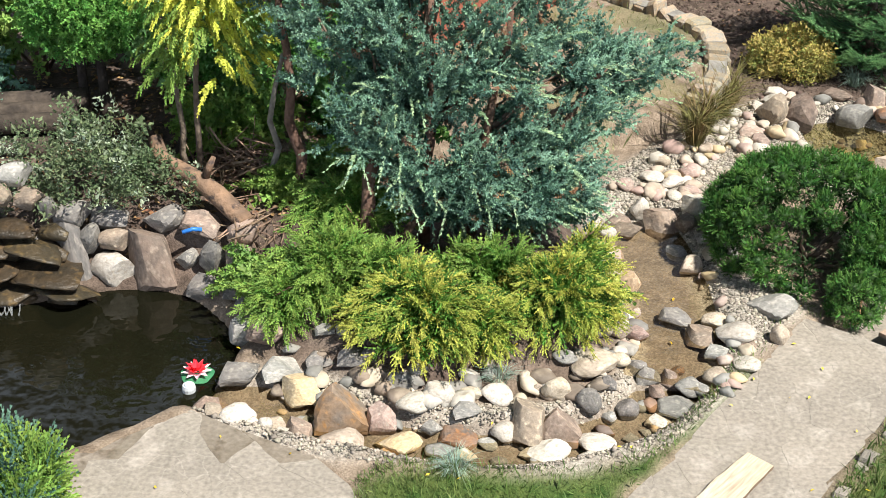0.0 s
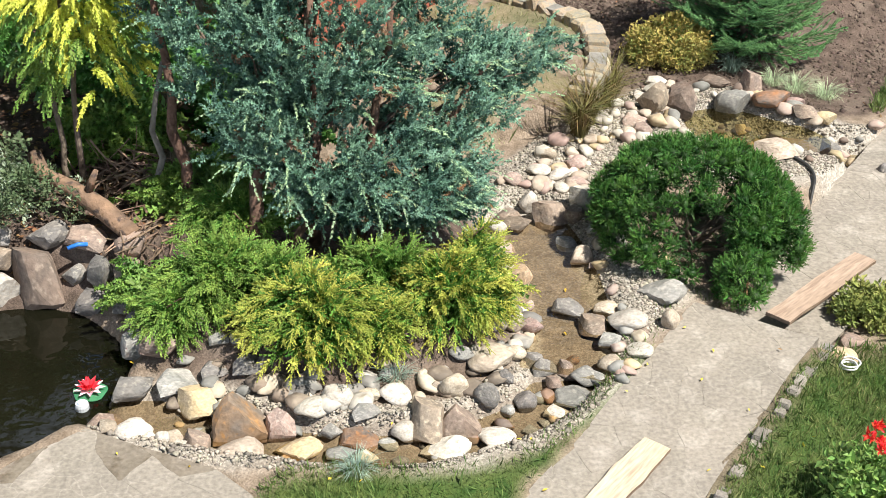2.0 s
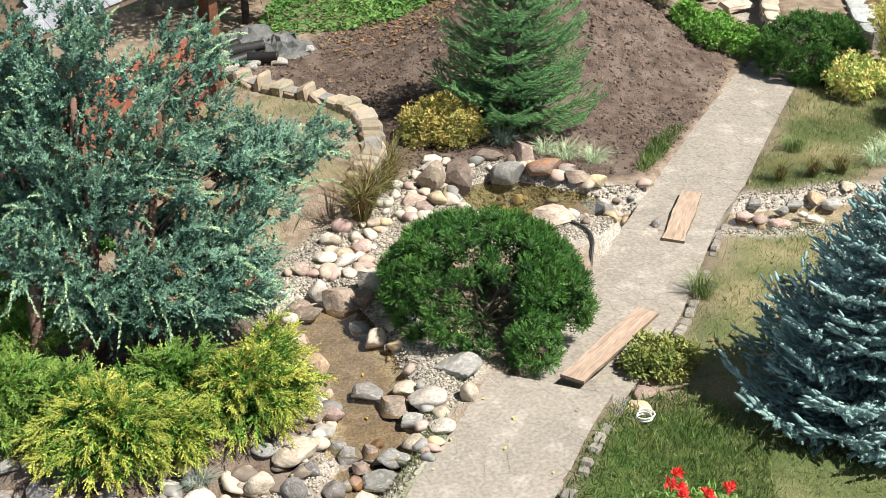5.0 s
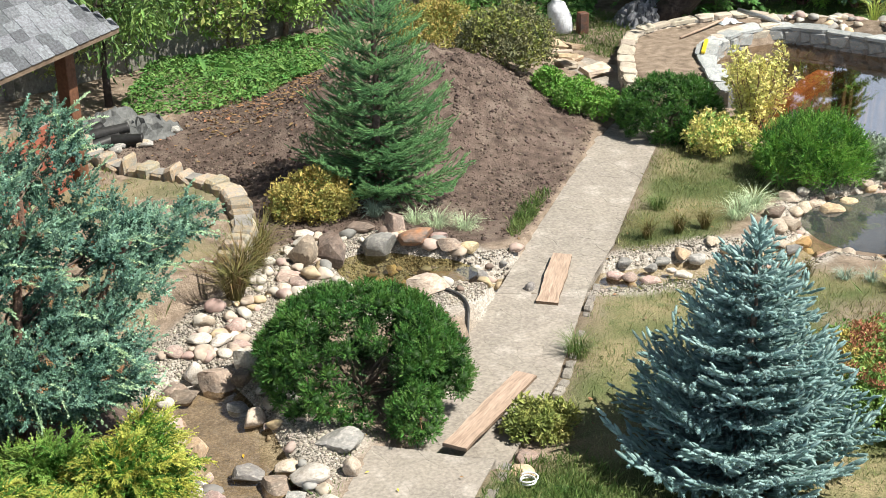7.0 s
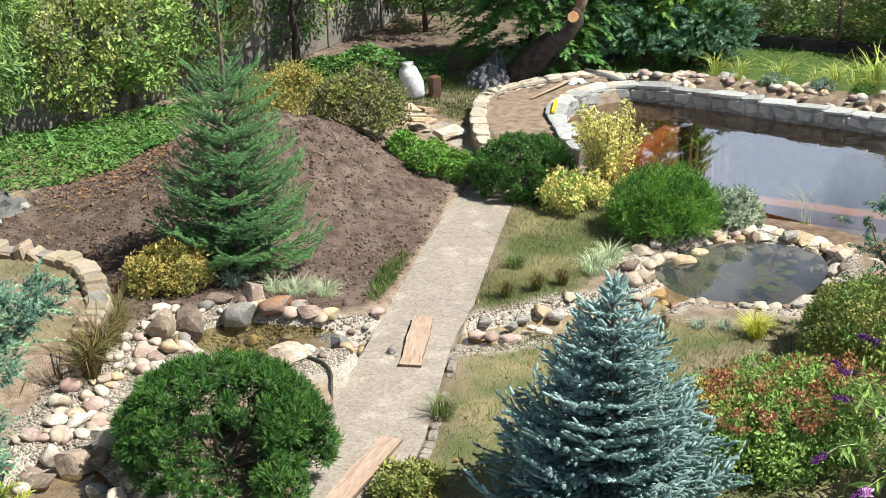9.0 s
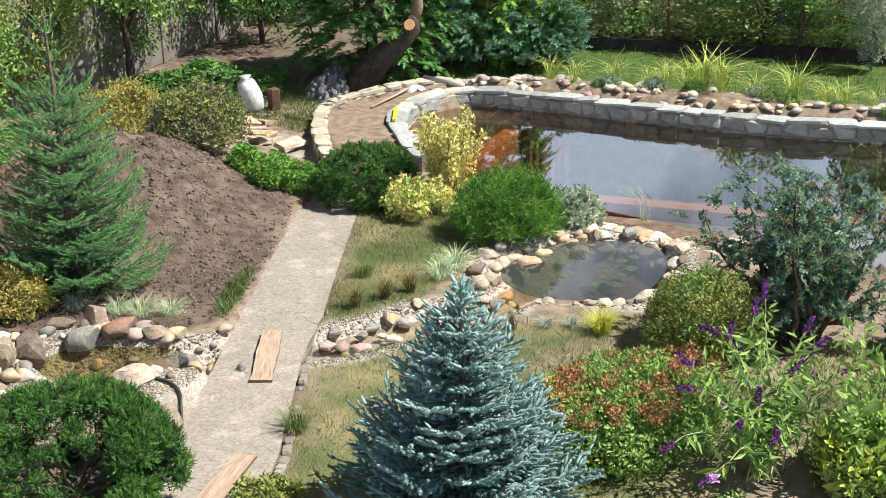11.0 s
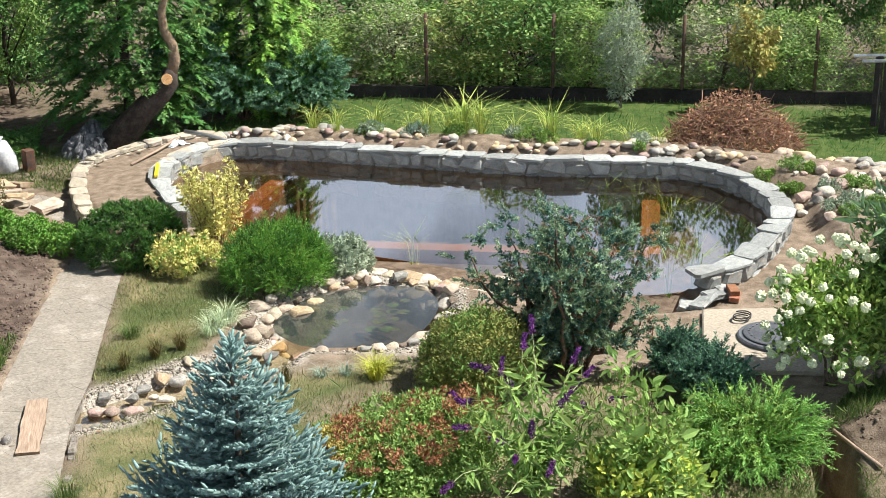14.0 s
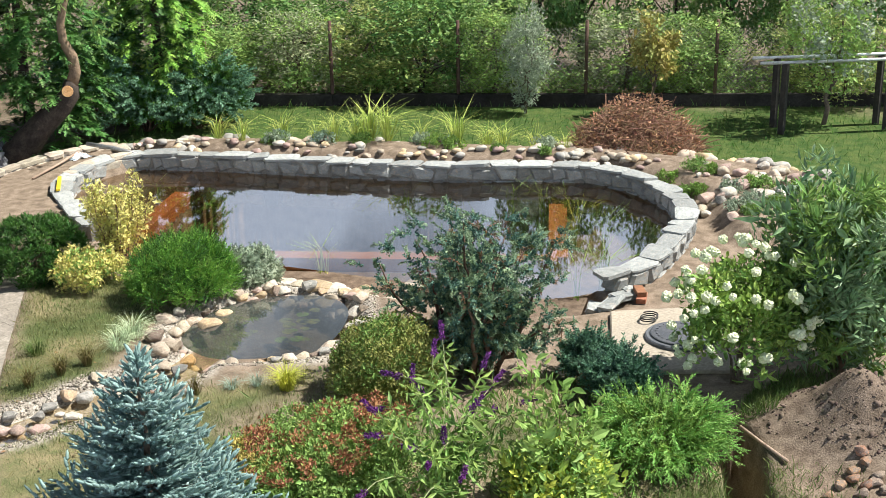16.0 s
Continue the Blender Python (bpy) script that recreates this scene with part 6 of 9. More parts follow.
for gi, (bx, by, br) in enumerate([(8.02, 16.5, 0.27), (8.45, 16.42, 0.25), (8.12, 15.98, 0.28), (8.5, 15.78, 0.29)]):
    domed("box_ball", bx, by, (br * 0.95, br * 0.95, br * 0.95), MUGO, "small clipped bright green boxwood ball beside the path", "shrub", 30 + gi, LEAF, 0.035, 60, 60, group="boxwood balls by the path", second=MIDGREEN)
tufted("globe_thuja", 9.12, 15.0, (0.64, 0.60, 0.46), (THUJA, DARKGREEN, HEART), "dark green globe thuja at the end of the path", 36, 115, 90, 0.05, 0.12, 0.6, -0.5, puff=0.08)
domed("euonymus", 9.36, 14.1, (0.46, 0.42, 0.32), CREAM, "low cream-and-green variegated euonymus", "shrub", 37, LEAF, 0.042, 90, 70, second=PALEGREEN, share=0.35, lump=0.16)
domed("mugo_pine", 9.85, 12.8, (0.66, 0.62, 0.50), MUGO, "bright green rounded mountain pine on the lawn", "shrub", 38, CORDS, 0.075, 170, 60, second=DARKGREEN, bias=(0, 0, 0.6), clump=0.17)
domed("grey_juniper", 10.85, 12.75, (0.42, 0.4, 0.26), GREYGREEN, "low grey-green creeping shrub at the pond stones", "shrub", 39, SPRAYS, 0.08, 60, 50)
domed("spirea_mound", 9.48, 8.92, (0.64, 0.62, 0.54), OLIVE, "dense olive-green mound of small leaves with reddish tips", "shrub", 40, LEAF, 0.032, 210, 130, second=MIDGREEN)
domed("boxwood_low", 4.35, 8.85, (0.34, 0.26, 0.18), OLIVE, "low olive-green boxwood clump at the path edge", "shrub", 41, LEAF, 0.035, 60, 70)
domed("near_pine", -2.95, 6.62, (0.52, 0.5, 0.36), LIME, "dwarf pine with dense green needles beside the pond paving", "shrub", 42, CORDS, 0.10, 110, 45, second=JUN_DEEP, bias=(0, 0, 0.6))
domed("spirea_bush", 7.55, 8.05, (1.15, 0.75, 0.42), MIDGREEN, "wide spirea bush with faded russet flower heads", "shrub", 43, LEAF, 0.038, 240, 100, second=PALEGREEN)


def euonymus_shoots():
    r = rng_of(60)
    top = root("variegated_euonymus", (9.98, 14.3, gz(9.98, 14.3)), "upright euonymus with cream-edged leaves on tall shoots", "shrub")
    for _ in range(26):
        a, q = r.uniform(0, 6.28), r.uniform(0, 0.26)
        b = np.array([math.cos(a) * (q + 0.22), math.sin(a) * (q + 0.2), r.uniform(0.7, 1.25)])
        P = limb((math.cos(a) * q * 0.4, math.sin(a) * q * 0.4, 0), b, 0.03, 7, 0.02, r)
        part("shoot", *tube(P, np.linspace(0.012, 0.004, 7), 4), TWIG, top)
        c = P[2:]
        leaves("crown", r, c, np.full(len(c), 0.09), 34, LEAF, 0.05, CREAM, top, (0, 0, 0.3))


euonymus_shoots()


def spirea_heads():
    r = rng_of(61)
    V0, F0 = ball(1)
    for host, n, (cx, cy), R, mat in (("spirea_bush", 70, (7.7, 7.95), (1.0, 0.6, 0.44), RUSSET), ("spirea_bush", 60, (6.72, 8.3), (0.42, 0.42, 0.42), YELLOWBUSH)):
        top = bpy.data.objects[host]
        for _ in range(n):
            a, q = r.uniform(0, 6.28), r.random() ** 0.5
            x, y = cx + math.cos(a) * q * R[0], cy + math.sin(a) * q * R[1]
            dx, dy = x - top.location.x, y - top.location.y
            z = R[2] * 0.55 + R[2] * math.sqrt(max(0.05, 1 - (dx / 1.2) ** 2 * 0.8 - (dy / 0.8) ** 2 * 0.8)) * 0.98
            c = np.array([[dx, dy, z]])
            leaves("flower_head" if mat is RUSSET else "crown", r, np.repeat(c, 3, 0) + r.normal(size=(3, 3)) * 0.025, np.tile((0.05, 0.05, 0.02), (3, 1)), 26, LEAF, 0.03, mat, top, (0, 0, 0.6))


spirea_heads()


def pond_juniper():
    r = rng_of(62)
    top = root("spiny_juniper", (10.45, 8.6, gz(10.45, 8.6)), "ragged grey-green juniper with upright spires and bare tips", "shrub")
    c = []
    for k in range(30):
        a = r.uniform(0, 6.28)
        q = r.uniform(0.1, 1.0)
        h = r.uniform(0.85, 1.9) * (1 - 0.25 * q)
        tip = np.array([math.cos(a) * q * 1.2, math.sin(a) * q * 1.05, h])
        P = limb((math.cos(a) * q * 0.3, math.sin(a) * q * 0.3, 0), tip, 0.05, 8, 0.04, r)
        part("stem", *tube(P, np.linspace(0.035, 0.006, 8), 5), REDBARK, top, smooth=True)
        for p in P[2:]:
            for _ in range(3):
                c.append(p + r.normal(size=3) * (0.12, 0.12, 0.08))
    c = np.repeat(np.array(c), 2, 0)
    c = c + r.normal(size=c.shape) * 0.04
    DULL = foliage("dull_green_juniper", (0.105, 0.165, 0.085), (0.18, 0.245, 0.15), 0.45, 0.3)
    way = np.c_[c[:, :2] * 0.5, np.full(len(c), 0.35)] + r.normal(size=c.shape) * 0.5
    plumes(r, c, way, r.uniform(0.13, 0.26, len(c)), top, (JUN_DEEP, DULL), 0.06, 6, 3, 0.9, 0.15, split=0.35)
    d = c[r.random(len(c)) < 0.16]
    plumes(r, d, r.normal(size=d.shape) + (0, 0, 0.4), 0.14, top, (TWIG, DRYLEAF), 0.05, 5, 2, 0.8, 0.3, name="dry_spray")


pond_juniper()


def butterfly_bush():
    r = rng_of(63)
    top = root("butterfly_bush", (8.1, 6.85, gz(8.1, 6.85)), "open butterfly bush with purple flower spikes on arching stems", "shrub")
    tips = [(-0.35, 0.25, 1.35), (0.3, 0.35, 1.45), (-0.75, 0.1, 1.0), (0.55, 0.1, 1.15), (-0.05, 0.4, 1.15), (0.7, -0.2, 0.85), (-0.5, -0.2, 0.75), (0.15, -0.1, 0.95), (-1.05, 0.0, 0.65), (0.4, 0.55, 1.2), (-0.15, -0.3, 0.6), (0.8, 0.3, 0.75), (-0.4, 0.5, 0.95), (0.05, 0.1, 0.7), (-0.9, -0.3, 0.45)]
    more = [(x * 0.8 + r.normal() * 0.2, y * 0.8 + r.normal() * 0.2, z * r.uniform(0.55, 0.9)) for x, y, z in tips]
    for i, t in enumerate(tips + more):
        P = limb((r.normal() * 0.08, r.normal() * 0.08, 0), t, 0.22, 9, 0.02, r)
        part("stem", *tube(P, np.linspace(0.010, 0.003, 9), 4), foliage("pale_stem", (0.20, 0.24, 0.12), (0.26, 0.28, 0.15)) if i == 0 else bpy.data.materials["pale_stem"], top)
        c = P[2:-1]
        leaves("foliage", r, c, np.full(len(c), 0.05), 10, LONGLEAF, 0.11, PALEGREEN if i % 3 == 0 else MIDGREEN, top, (0, 0, -0.15), 0.5, 0.1)
        if i >= len(tips) + 6:
            continue
        d = unit(P[-1] - P[-2])
        q = P[-1] + d * np.linspace(0, 0.15, 7)[:, None]
        leaves("flower_spike", r, q, np.linspace(0.022, 0.008, 7), 26, LEAF, 0.022, PURPLE_PETAL, top, tuple(d))


butterfly_bush()
domed("lemon_shrub", 8.75, 6.2, (0.55, 0.5, 0.42), PALEGREEN, "leafy shrub with large yellow-green leaves", "shrub", 64, WIDELEAF, 0.066, 100, 44, second=foliage("lemon_leaf", (0.33, 0.36, 0.06), (0.22, 0.30, 0.06), 0.3), bias=(0, 0, 0.6), clump=0.3)


def lemon_spires():
    r = rng_of(65)
    top = bpy.data.objects["lemon_shrub"]
    for t in ((-0.1, 0.2, 1.35), (0.15, 0.1, 1.1), (-0.3, 0.0, 0.95), (0.35, -0.1, 0.8), (0.0, -0.25, 0.85)):
        P = limb((t[0] * 0.3, t[1] * 0.3, 0.1), t, 0.02, 8, 0.02, r)
        part("stem", *tube(P, np.linspace(0.012, 0.004, 8), 4), TWIG, top)
        leaves("crown", r, P[2:], np.full(6, 0.13), 26, WIDELEAF, 0.085, PALEGREEN, top, (0, 0, 0.6), 0.5, 0.2)


lemon_spires()


def plumed(name, x, y, radii, count, mats, label, seed, size=0.09, length=0.32, droop=0.3, spread=0.6, n=8, whorl=3, group="", z=None, lift=0.4, rise=0.35, fall=0.1, low=-0.1, cat="shrub", shapes=None):
    """A spreading conifer of feathery plumes over bare stems."""
    r = rng_of(seed)
    g = gz(x, y) if z is None else z
    top = root(name, (x, y, g - 0.02), label, cat, group)
    R = np.array(radii)
    c = shell(r, count, R * 0.72, low, 0.14)
    c = c * r.uniform(0.6, 1.05, (len(c), 1)) + (0, 0, R[2] * lift)
    way = np.c_[unit(c[:, :2]) * 0.8, np.full(len(c), rise)] * np.array([1, 1, 1]) + r.normal(size=c.shape) * (0.4, 0.4, 0.25)
    plumes(r, c - unit(way) * length * 0.25, way, length * r.uniform(0.7, 1.25, len(c)), top, mats, size, n, whorl, spread, droop, fall=fall, split=0.42, shapes=shapes)
    branches(top, [(limb((r.normal() * 0.03, r.normal() * 0.03, 0), tuple(p * 0.85), 0.0, 5, 0.02, r), 0.012 + 0.01 * R[2], 0.004) for p in c[:: max(1, len(c) // 6)]], REDBARK, "stem")
    return top


SPRING = foliage("spring_green_spray", (0.12, 0.25, 0.055), (0.17, 0.31, 0.08), 0.3)
plumed("feathery_juniper", 10.15, 6.05, (0.78, 0.62, 0.42), 250, (LIME, SPRING), "spreading fresh-green feathery juniper", 66, 0.11, 0.46, 0.22, 0.75, 8, 3, rise=0.35, fall=0.1, shapes=CORDS)
plumed("blue_dwarf_juniper", 10.85, 6.95, (0.46, 0.44, 0.5), 240, (JUN_DEEP, foliage("dwarf_juniper_green", (0.06, 0.135, 0.085), (0.10, 0.19, 0.12), 0.4, 0.2)), "small blue-green juniper with upright tips", 67, 0.06, 0.2, 0.1, 0.9, 5, 3, rise=1.0)
plumed("blue_dwarf_juniper", 11.15, 7.55, (0.40, 0.38, 0.44), 200, (JUN_DEEP, bpy.data.materials["dwarf_juniper_green"]), "small blue-green juniper beside the concrete slab", 68, 0.06, 0.2, 0.1, 0.9, 5, 3, rise=1.0)


def hydrangea():
    r = rng_of(69)
    top = domed("hydrangea", 11.98, 6.26, (0.62, 0.58, 0.70), foliage("hydrangea_leaf", (0.17, 0.27, 0.06), (0.24, 0.34, 0.085), 0.4, 0.6), "panicle hydrangea covered in greenish-white flower heads", "shrub", 69, WIDELEAF, 0.07, 140, 30, second=MIDGREEN, bias=(0, 0, 0.3), lift=0.95, lump=0.16)
    V0, F0 = ball(3)
    u = unit(r.normal(size=(220, 3)))
    u = u[u[:, 2] > -0.35][:95]
    heads = [mesh_of("flower_head", V0 * (1, 1, 1.15) * (1 + 0.13 * rng_of(690 + i).normal(size=(len(V0), 1))), F0, WHITE_PETAL, False) for i in range(4)]
    for p in u * (0.78, 0.72, 0.86) * r.uniform(0.88, 1.08, (len(u), 1)) + (0, 0, 0.75):
        ob = new("flower_head", heads[int(r.integers(0, 4))])
        ob.parent = top
        k = r.uniform(0.032, 0.055)
        ob.scale, ob.location, ob.rotation_euler = (k, k, k), tuple(p), tuple(r.uniform(0, 6.28, 3))


hydrangea()
leafy_tree("willow_leaved_shrub", 12.95, 5.55, 2.25, 0.85, foliage("willow_leaf", (0.10, 0.175, 0.085), (0.15, 0.225, 0.115), 0.45, 0.3, 0.4), "tall shrub with narrow glossy green leaves", 70, 170, 70, 0.13, LONGLEAF, 0.03, TWIG, 0.05, MIDGREEN, clump=0.24, hang=(0, 0, 0.5), cat="shrub")


def rose_bush(x, y, seed, blooms, petals, label, high):
    r = rng_of(seed)
    top = domed("rose_bush", x, y, (0.42, 0.36, high * 0.5), MIDGREEN, label, "shrub", seed, LEAF, 0.05, 45, 40, second=PALEGREEN, clump=0.32, lift=0.9)
    for k in range(blooms):
        a, q = r.uniform(0, 6.28), r.uniform(0.05, 0.4)
        c = np.array([[math.cos(a) * q, math.sin(a) * q, high * r.uniform(0.92, 1.12)]])
        leaves("flower", r, np.repeat(c, 2, 0), np.array([0.028, 0.015]), 30, WIDELEAF, 0.030, petals, top, (0, 0, 0.6), 0.3, 0.5)


rose_bush(3.46, 6.38, 71, 8, RED_PETAL, "rose bush with bright red blooms at the lawn edge", 0.52)
rose_bush(6.95, 6.1, 72, 6, foliage("mauve_pink_petal", (0.72, 0.25, 0.55), (0.78, 0.40, 0.62), 0.2, 0.2), "pink-flowered bush below the balcony", 0.5)

# grasses
gseed = 200
for gx, gy, gr, gh, gn, gm, gl, gg in [
    (0.42, 7.97, 0.16, 0.2, 130, FESCUE, "blue-green fescue tuft on the brook bank", "fescue tufts"),
    (0.10, 7.03, 0.22, 0.17, 200, FESCUE, "blue-green fescue tuft in the grass verge", "fescue tufts"),
    (4.5, 13.68, 0.2, 0.3, 160, FESCUE, "grey-green grass tuft in front of the fir", "fescue tufts"),
    (5.05, 13.1, 0.26, 0.26, 150, STRIPED, "white-striped grass clump on the dark soil", "striped grasses"),
    (5.32, 12.92, 0.26, 0.24, 150, STRIPED, "white-striped grass clump on the dark soil", "striped grasses"),
    (4.85, 13.3, 0.2, 0.24, 110, STRIPED, "white-striped grass clump on the dark soil", "striped grasses"),
    (8.65, 12.25, 0.3, 0.34, 170, STRIPED, "arching pale-striped grass beside the pond stones", "striped grasses"),
    (8.35, 12.12, 0.26, 0.3, 150, STRIPED, "arching pale-striped grass beside the pond stones", "striped grasses"),
    (7.66, 12.72, 0.3, 0.22, 200, TURFGREEN, "bushy green grass clump at the path edge", "path grasses"),
    (5.22, 9.92, 0.3, 0.26, 200, TURFGREEN, "green grass clump on the lawn", "path grasses"),
    (7.12, 12.0, 0.13, 0.32, 130, BRONZE, "stiff bronze-green sedge tuft", "bronze sedges"),
    (7.5, 11.97, 0.13, 0.34, 130, BRONZE, "stiff bronze-green sedge tuft", "bronze sedges"),
    (7.84, 11.97, 0.13, 0.34, 130, BRONZE, "stiff bronze-green sedge tuft", "bronze sedges"),
    (8.16, 10.5, 0.15, 0.26, 130, BRONZE, "stiff bronze-green sedge tuft", "bronze sedges"),
    (8.5, 10.3, 0.14, 0.18, 110, FESCUE, "small blue fescue tuft", "fescue tufts"),
    (8.72, 10.15, 0.14, 0.18, 110, FESCUE, "small blue fescue tuft", "fescue tufts"),
    (8.88, 9.85, 0.24, 0.3, 330, foliage("yellow_green_sedge", (0.36, 0.36, 0.05), (0.26, 0.30, 0.05), 0.3), "bright yellow-green sedge tuft", "bronze sedges"),
    (2.42, 11.75, 0.2, 0.6, 170, BRONZE, "tall reddish ornamental grass on the gravel slope", "reddish grasses"),
    (2.58, 12.1, 0.2, 0.6, 150, BRONZE, "tall reddish ornamental grass on the gravel slope", "reddish grasses"),
    (2.85, 12.55, 0.2, 0.55, 130, BRONZE, "tall reddish ornamental grass on the gravel slope", "reddish grasses"),
    (3.0, 12.95, 0.2, 0.5, 110, BRONZE, "tall reddish ornamental grass on the gravel slope", "reddish grasses"),
]:
    gseed += 1
    tuft("grass_tuft", gx, gy, gr, gh, gn, gm, gl, gseed, gg, flop=1.0 if gm in (STRIPED, FESCUE) else 0.55)
TALL = foliage("tall_grass_blade", (0.22, 0.30, 0.06), (0.34, 0.36, 0.11), 0.35)
r_tall = rng_of(91)
for k, (u, hgt) in enumerate([(1, 0.5), (4, 0.45), (7, 0.55), (11, 0.35), (13, 0.6), (15, 0.65), (17, 0.8), (19, 0.75), (22, 0.55), (25, 0.75), (28, 0.5), (30, 0.6), (33, 0.45), (36, 0.4)]):
    f = u / 36
    tx, ty = 14.55 + f * 3.45 + r_tall.normal() * 0.15, 18.0 - f * 5.0 + r_tall.normal() * 0.1
    tuft("grass_tuft", tx, ty, 0.16, hgt * 1.15, 60, TALL, "tall arching ornamental grass behind the pond wall", 300 + k, "tall grasses behind the pond")
REED = foliage("reed_blade", (0.13, 0.22, 0.05), (0.19, 0.27, 0.07), 0.3)
for k, (tx, ty, hgt, n) in enumerate([(16.1, 12.6, 0.45, 16), (16.4, 12.2, 0.45, 16), (16.6, 11.9, 0.4, 12), (15.6, 11.0, 0.4, 14), (15.8, 10.6, 0.4, 14), (16.2, 10.9, 0.35, 12), (14.5, 9.7, 0.55, 16), (14.25, 9.55, 0.6, 16), (13.95, 9.75, 0.55, 12), (15.2, 10.2, 0.35, 10), (12.9, 17.4, 0.4, 10), (15.2, 14.0, 0.35, 10)]):
    tuft("reed", tx, ty, 0.18, hgt * 0.7 + 0.42, n, REED, "thin green water reeds standing in the pond", 340 + k, "water reeds", FINEBLADE, -0.72, 0.25, "reed")
tuft("reed", 16.35, 11.45, 0.45, 0.66, 44, TALL, "yellow-green marsh plant in the pond shallows", 360, "water reeds", FINEBLADE, -0.72, 0.5, "reed")
tuft("reed", 12.3, 12.9, 0.25, 0.6, 26, TALL, "yellow-green marsh plant at the pond edge", 361, "water reeds", FINEBLADE, -0.60, 0.4, "reed")


def lawn(rim, count, high, mat, seed, name, label, leafy=False):
    r = rng_of(seed)
    P = np.array(rim)
    q = r.uniform(P.min(0), P.max(0), (count * 3, 2))
    dry = ripple(q[:, 0], q[:, 1], 1.6, 31) + 0.6 * ripple(q[:, 0], q[:, 1], 4.0, 32)
    q = q[(edge_gap(q[:, 0], q[:, 1], P) < 0.05) & (r.random(len(q)) < 0.35 + 0.65 * ease(dry, -0.6, 0.5)) & (edge_gap(q[:, 0], q[:, 1], WALKWAY) > 0.03) & (edge_gap(q[:, 0], q[:, 1], TERRACE_R) > 0.03) & (edge_gap(q[:, 0], q[:, 1], ROCKERY) > 0.05)][:count]
    q = q[behind_fences(q[:, 0], q[:, 1]) < 0.2] if rim is LAWN_C else q
    z = ground_z(q[:, 0], q[:, 1])
    q, z = q[z > -0.4], z[z > -0.4]
    n = len(q)
    way = unit(r.normal(size=(n, 3)) * 0.55 + (0, 0, 1))
    if leafy:
        hump = 0.10 + 0.08 * ripple(q[:, 0], q[:, 1], 5.0, 33)
        V, F = scatter(WIDELEAF, np.c_[q, z + np.maximum(hump, 0.0) * r.random(n)], r.normal(size=(n, 3)) * (1, 1, 0.35), r.normal(size=(n, 3)) * 0.5 + (0, 0, 1), high * np.exp(r.normal(size=n) * 0.35))
    else:
        V, F = scatter(leaf_shape(0.05, 0.0), np.c_[q, z - 0.005], way, r.normal(size=(n, 3)), high * np.exp(r.normal(size=n) * 0.35))
    tagged(part(name, V, F, mat), label, "grass", kind="stuff")


lawn(LAWN_A, 42000, 0.045, TURF, 401, "lawn", "patchy half-dry lawn turf")
lawn(LAWN_B, 16000, 0.045, TURF, 402, "lawn", "patchy half-dry lawn turf beside the path")
lawn(LAWN_C, 36000, 0.09, foliage("meadow_blade", (0.05, 0.115, 0.025), (0.095, 0.165, 0.042), 0.55, 0.5), 403, "meadow", "fresh green grass behind the big pond")
lawn(VERGE, 12000, 0.05, TURFGREEN, 404, "verge", "green grass and clover strip beside the paving")
lawn(outside(TERRACE_R, 0.2), 5000, 0.045, TURFGREEN, 405, "verge", "grass tufts growing along the terrace edge")
lawn(np.array([(5.7, 12.5), (6.3, 13.2), (6.75, 13.75), (6.5, 13.6), (5.95, 12.95)]), 2500, 0.07, TURFGREEN, 406, "verge", "weeds along the edge of the garden path")
lawn(np.array([(2.4, 18.6), (4.0, 18.3), (5.6, 19.6), (6.8, 21.6), (3.2, 20.9)]), 14000, 0.06, foliage("ground_cover_leaf", (0.05, 0.125, 0.028), (0.09, 0.17, 0.045), 0.45), 407, "ground_cover", "bright green leafy ground-cover plants by the fence", True)
lawn(np.array([(9.9, 18.3), (10.6, 19.2), (11.6, 20.4), (10.6, 21.2), (9.6, 19.6)]), 7000, 0.06, TURFGREEN, 408, "verge", "rough grass beside the path end")
lawn(np.array([(7.8, 20.5), (9.0, 19.9), (10.6, 20.4), (11.6, 22.0), (9.2, 23.0)]), 11000, 0.08, bpy.data.materials["ground_cover_leaf"], 414, "ground_cover", "dark green weeds and ivy below the concrete fence", True)
lawn(np.array([(9.4, 5.6), (10.6, 5.2), (10.9, 4.3), (9.6, 3.6), (8.4, 4.8)]), 6000, 0.06, TURFGREEN, 409, "verge", "thin grass beside the dug trench")
lawn(np.array([(11.1, 5.75), (12.2, 6.0), (13.2, 5.7), (12.6, 5.45), (11.3, 5.5)]), 3000, 0.07, TURFGREEN, 411, "verge", "weeds under the hydrangea")
lawn(GREENS, 14000, 0.06, TURFGREEN, 412, "verge", "fresh green grass beside the terrace")
lawn(SIDE_LAWN, 9000, 0.07, TURFGREEN, 413, "verge", "thin grass and weeds between the shrubs")
lawn(RAISED, 5000, 0.07, TURF, 410, "verge", "sparse weeds on the raised terrace")

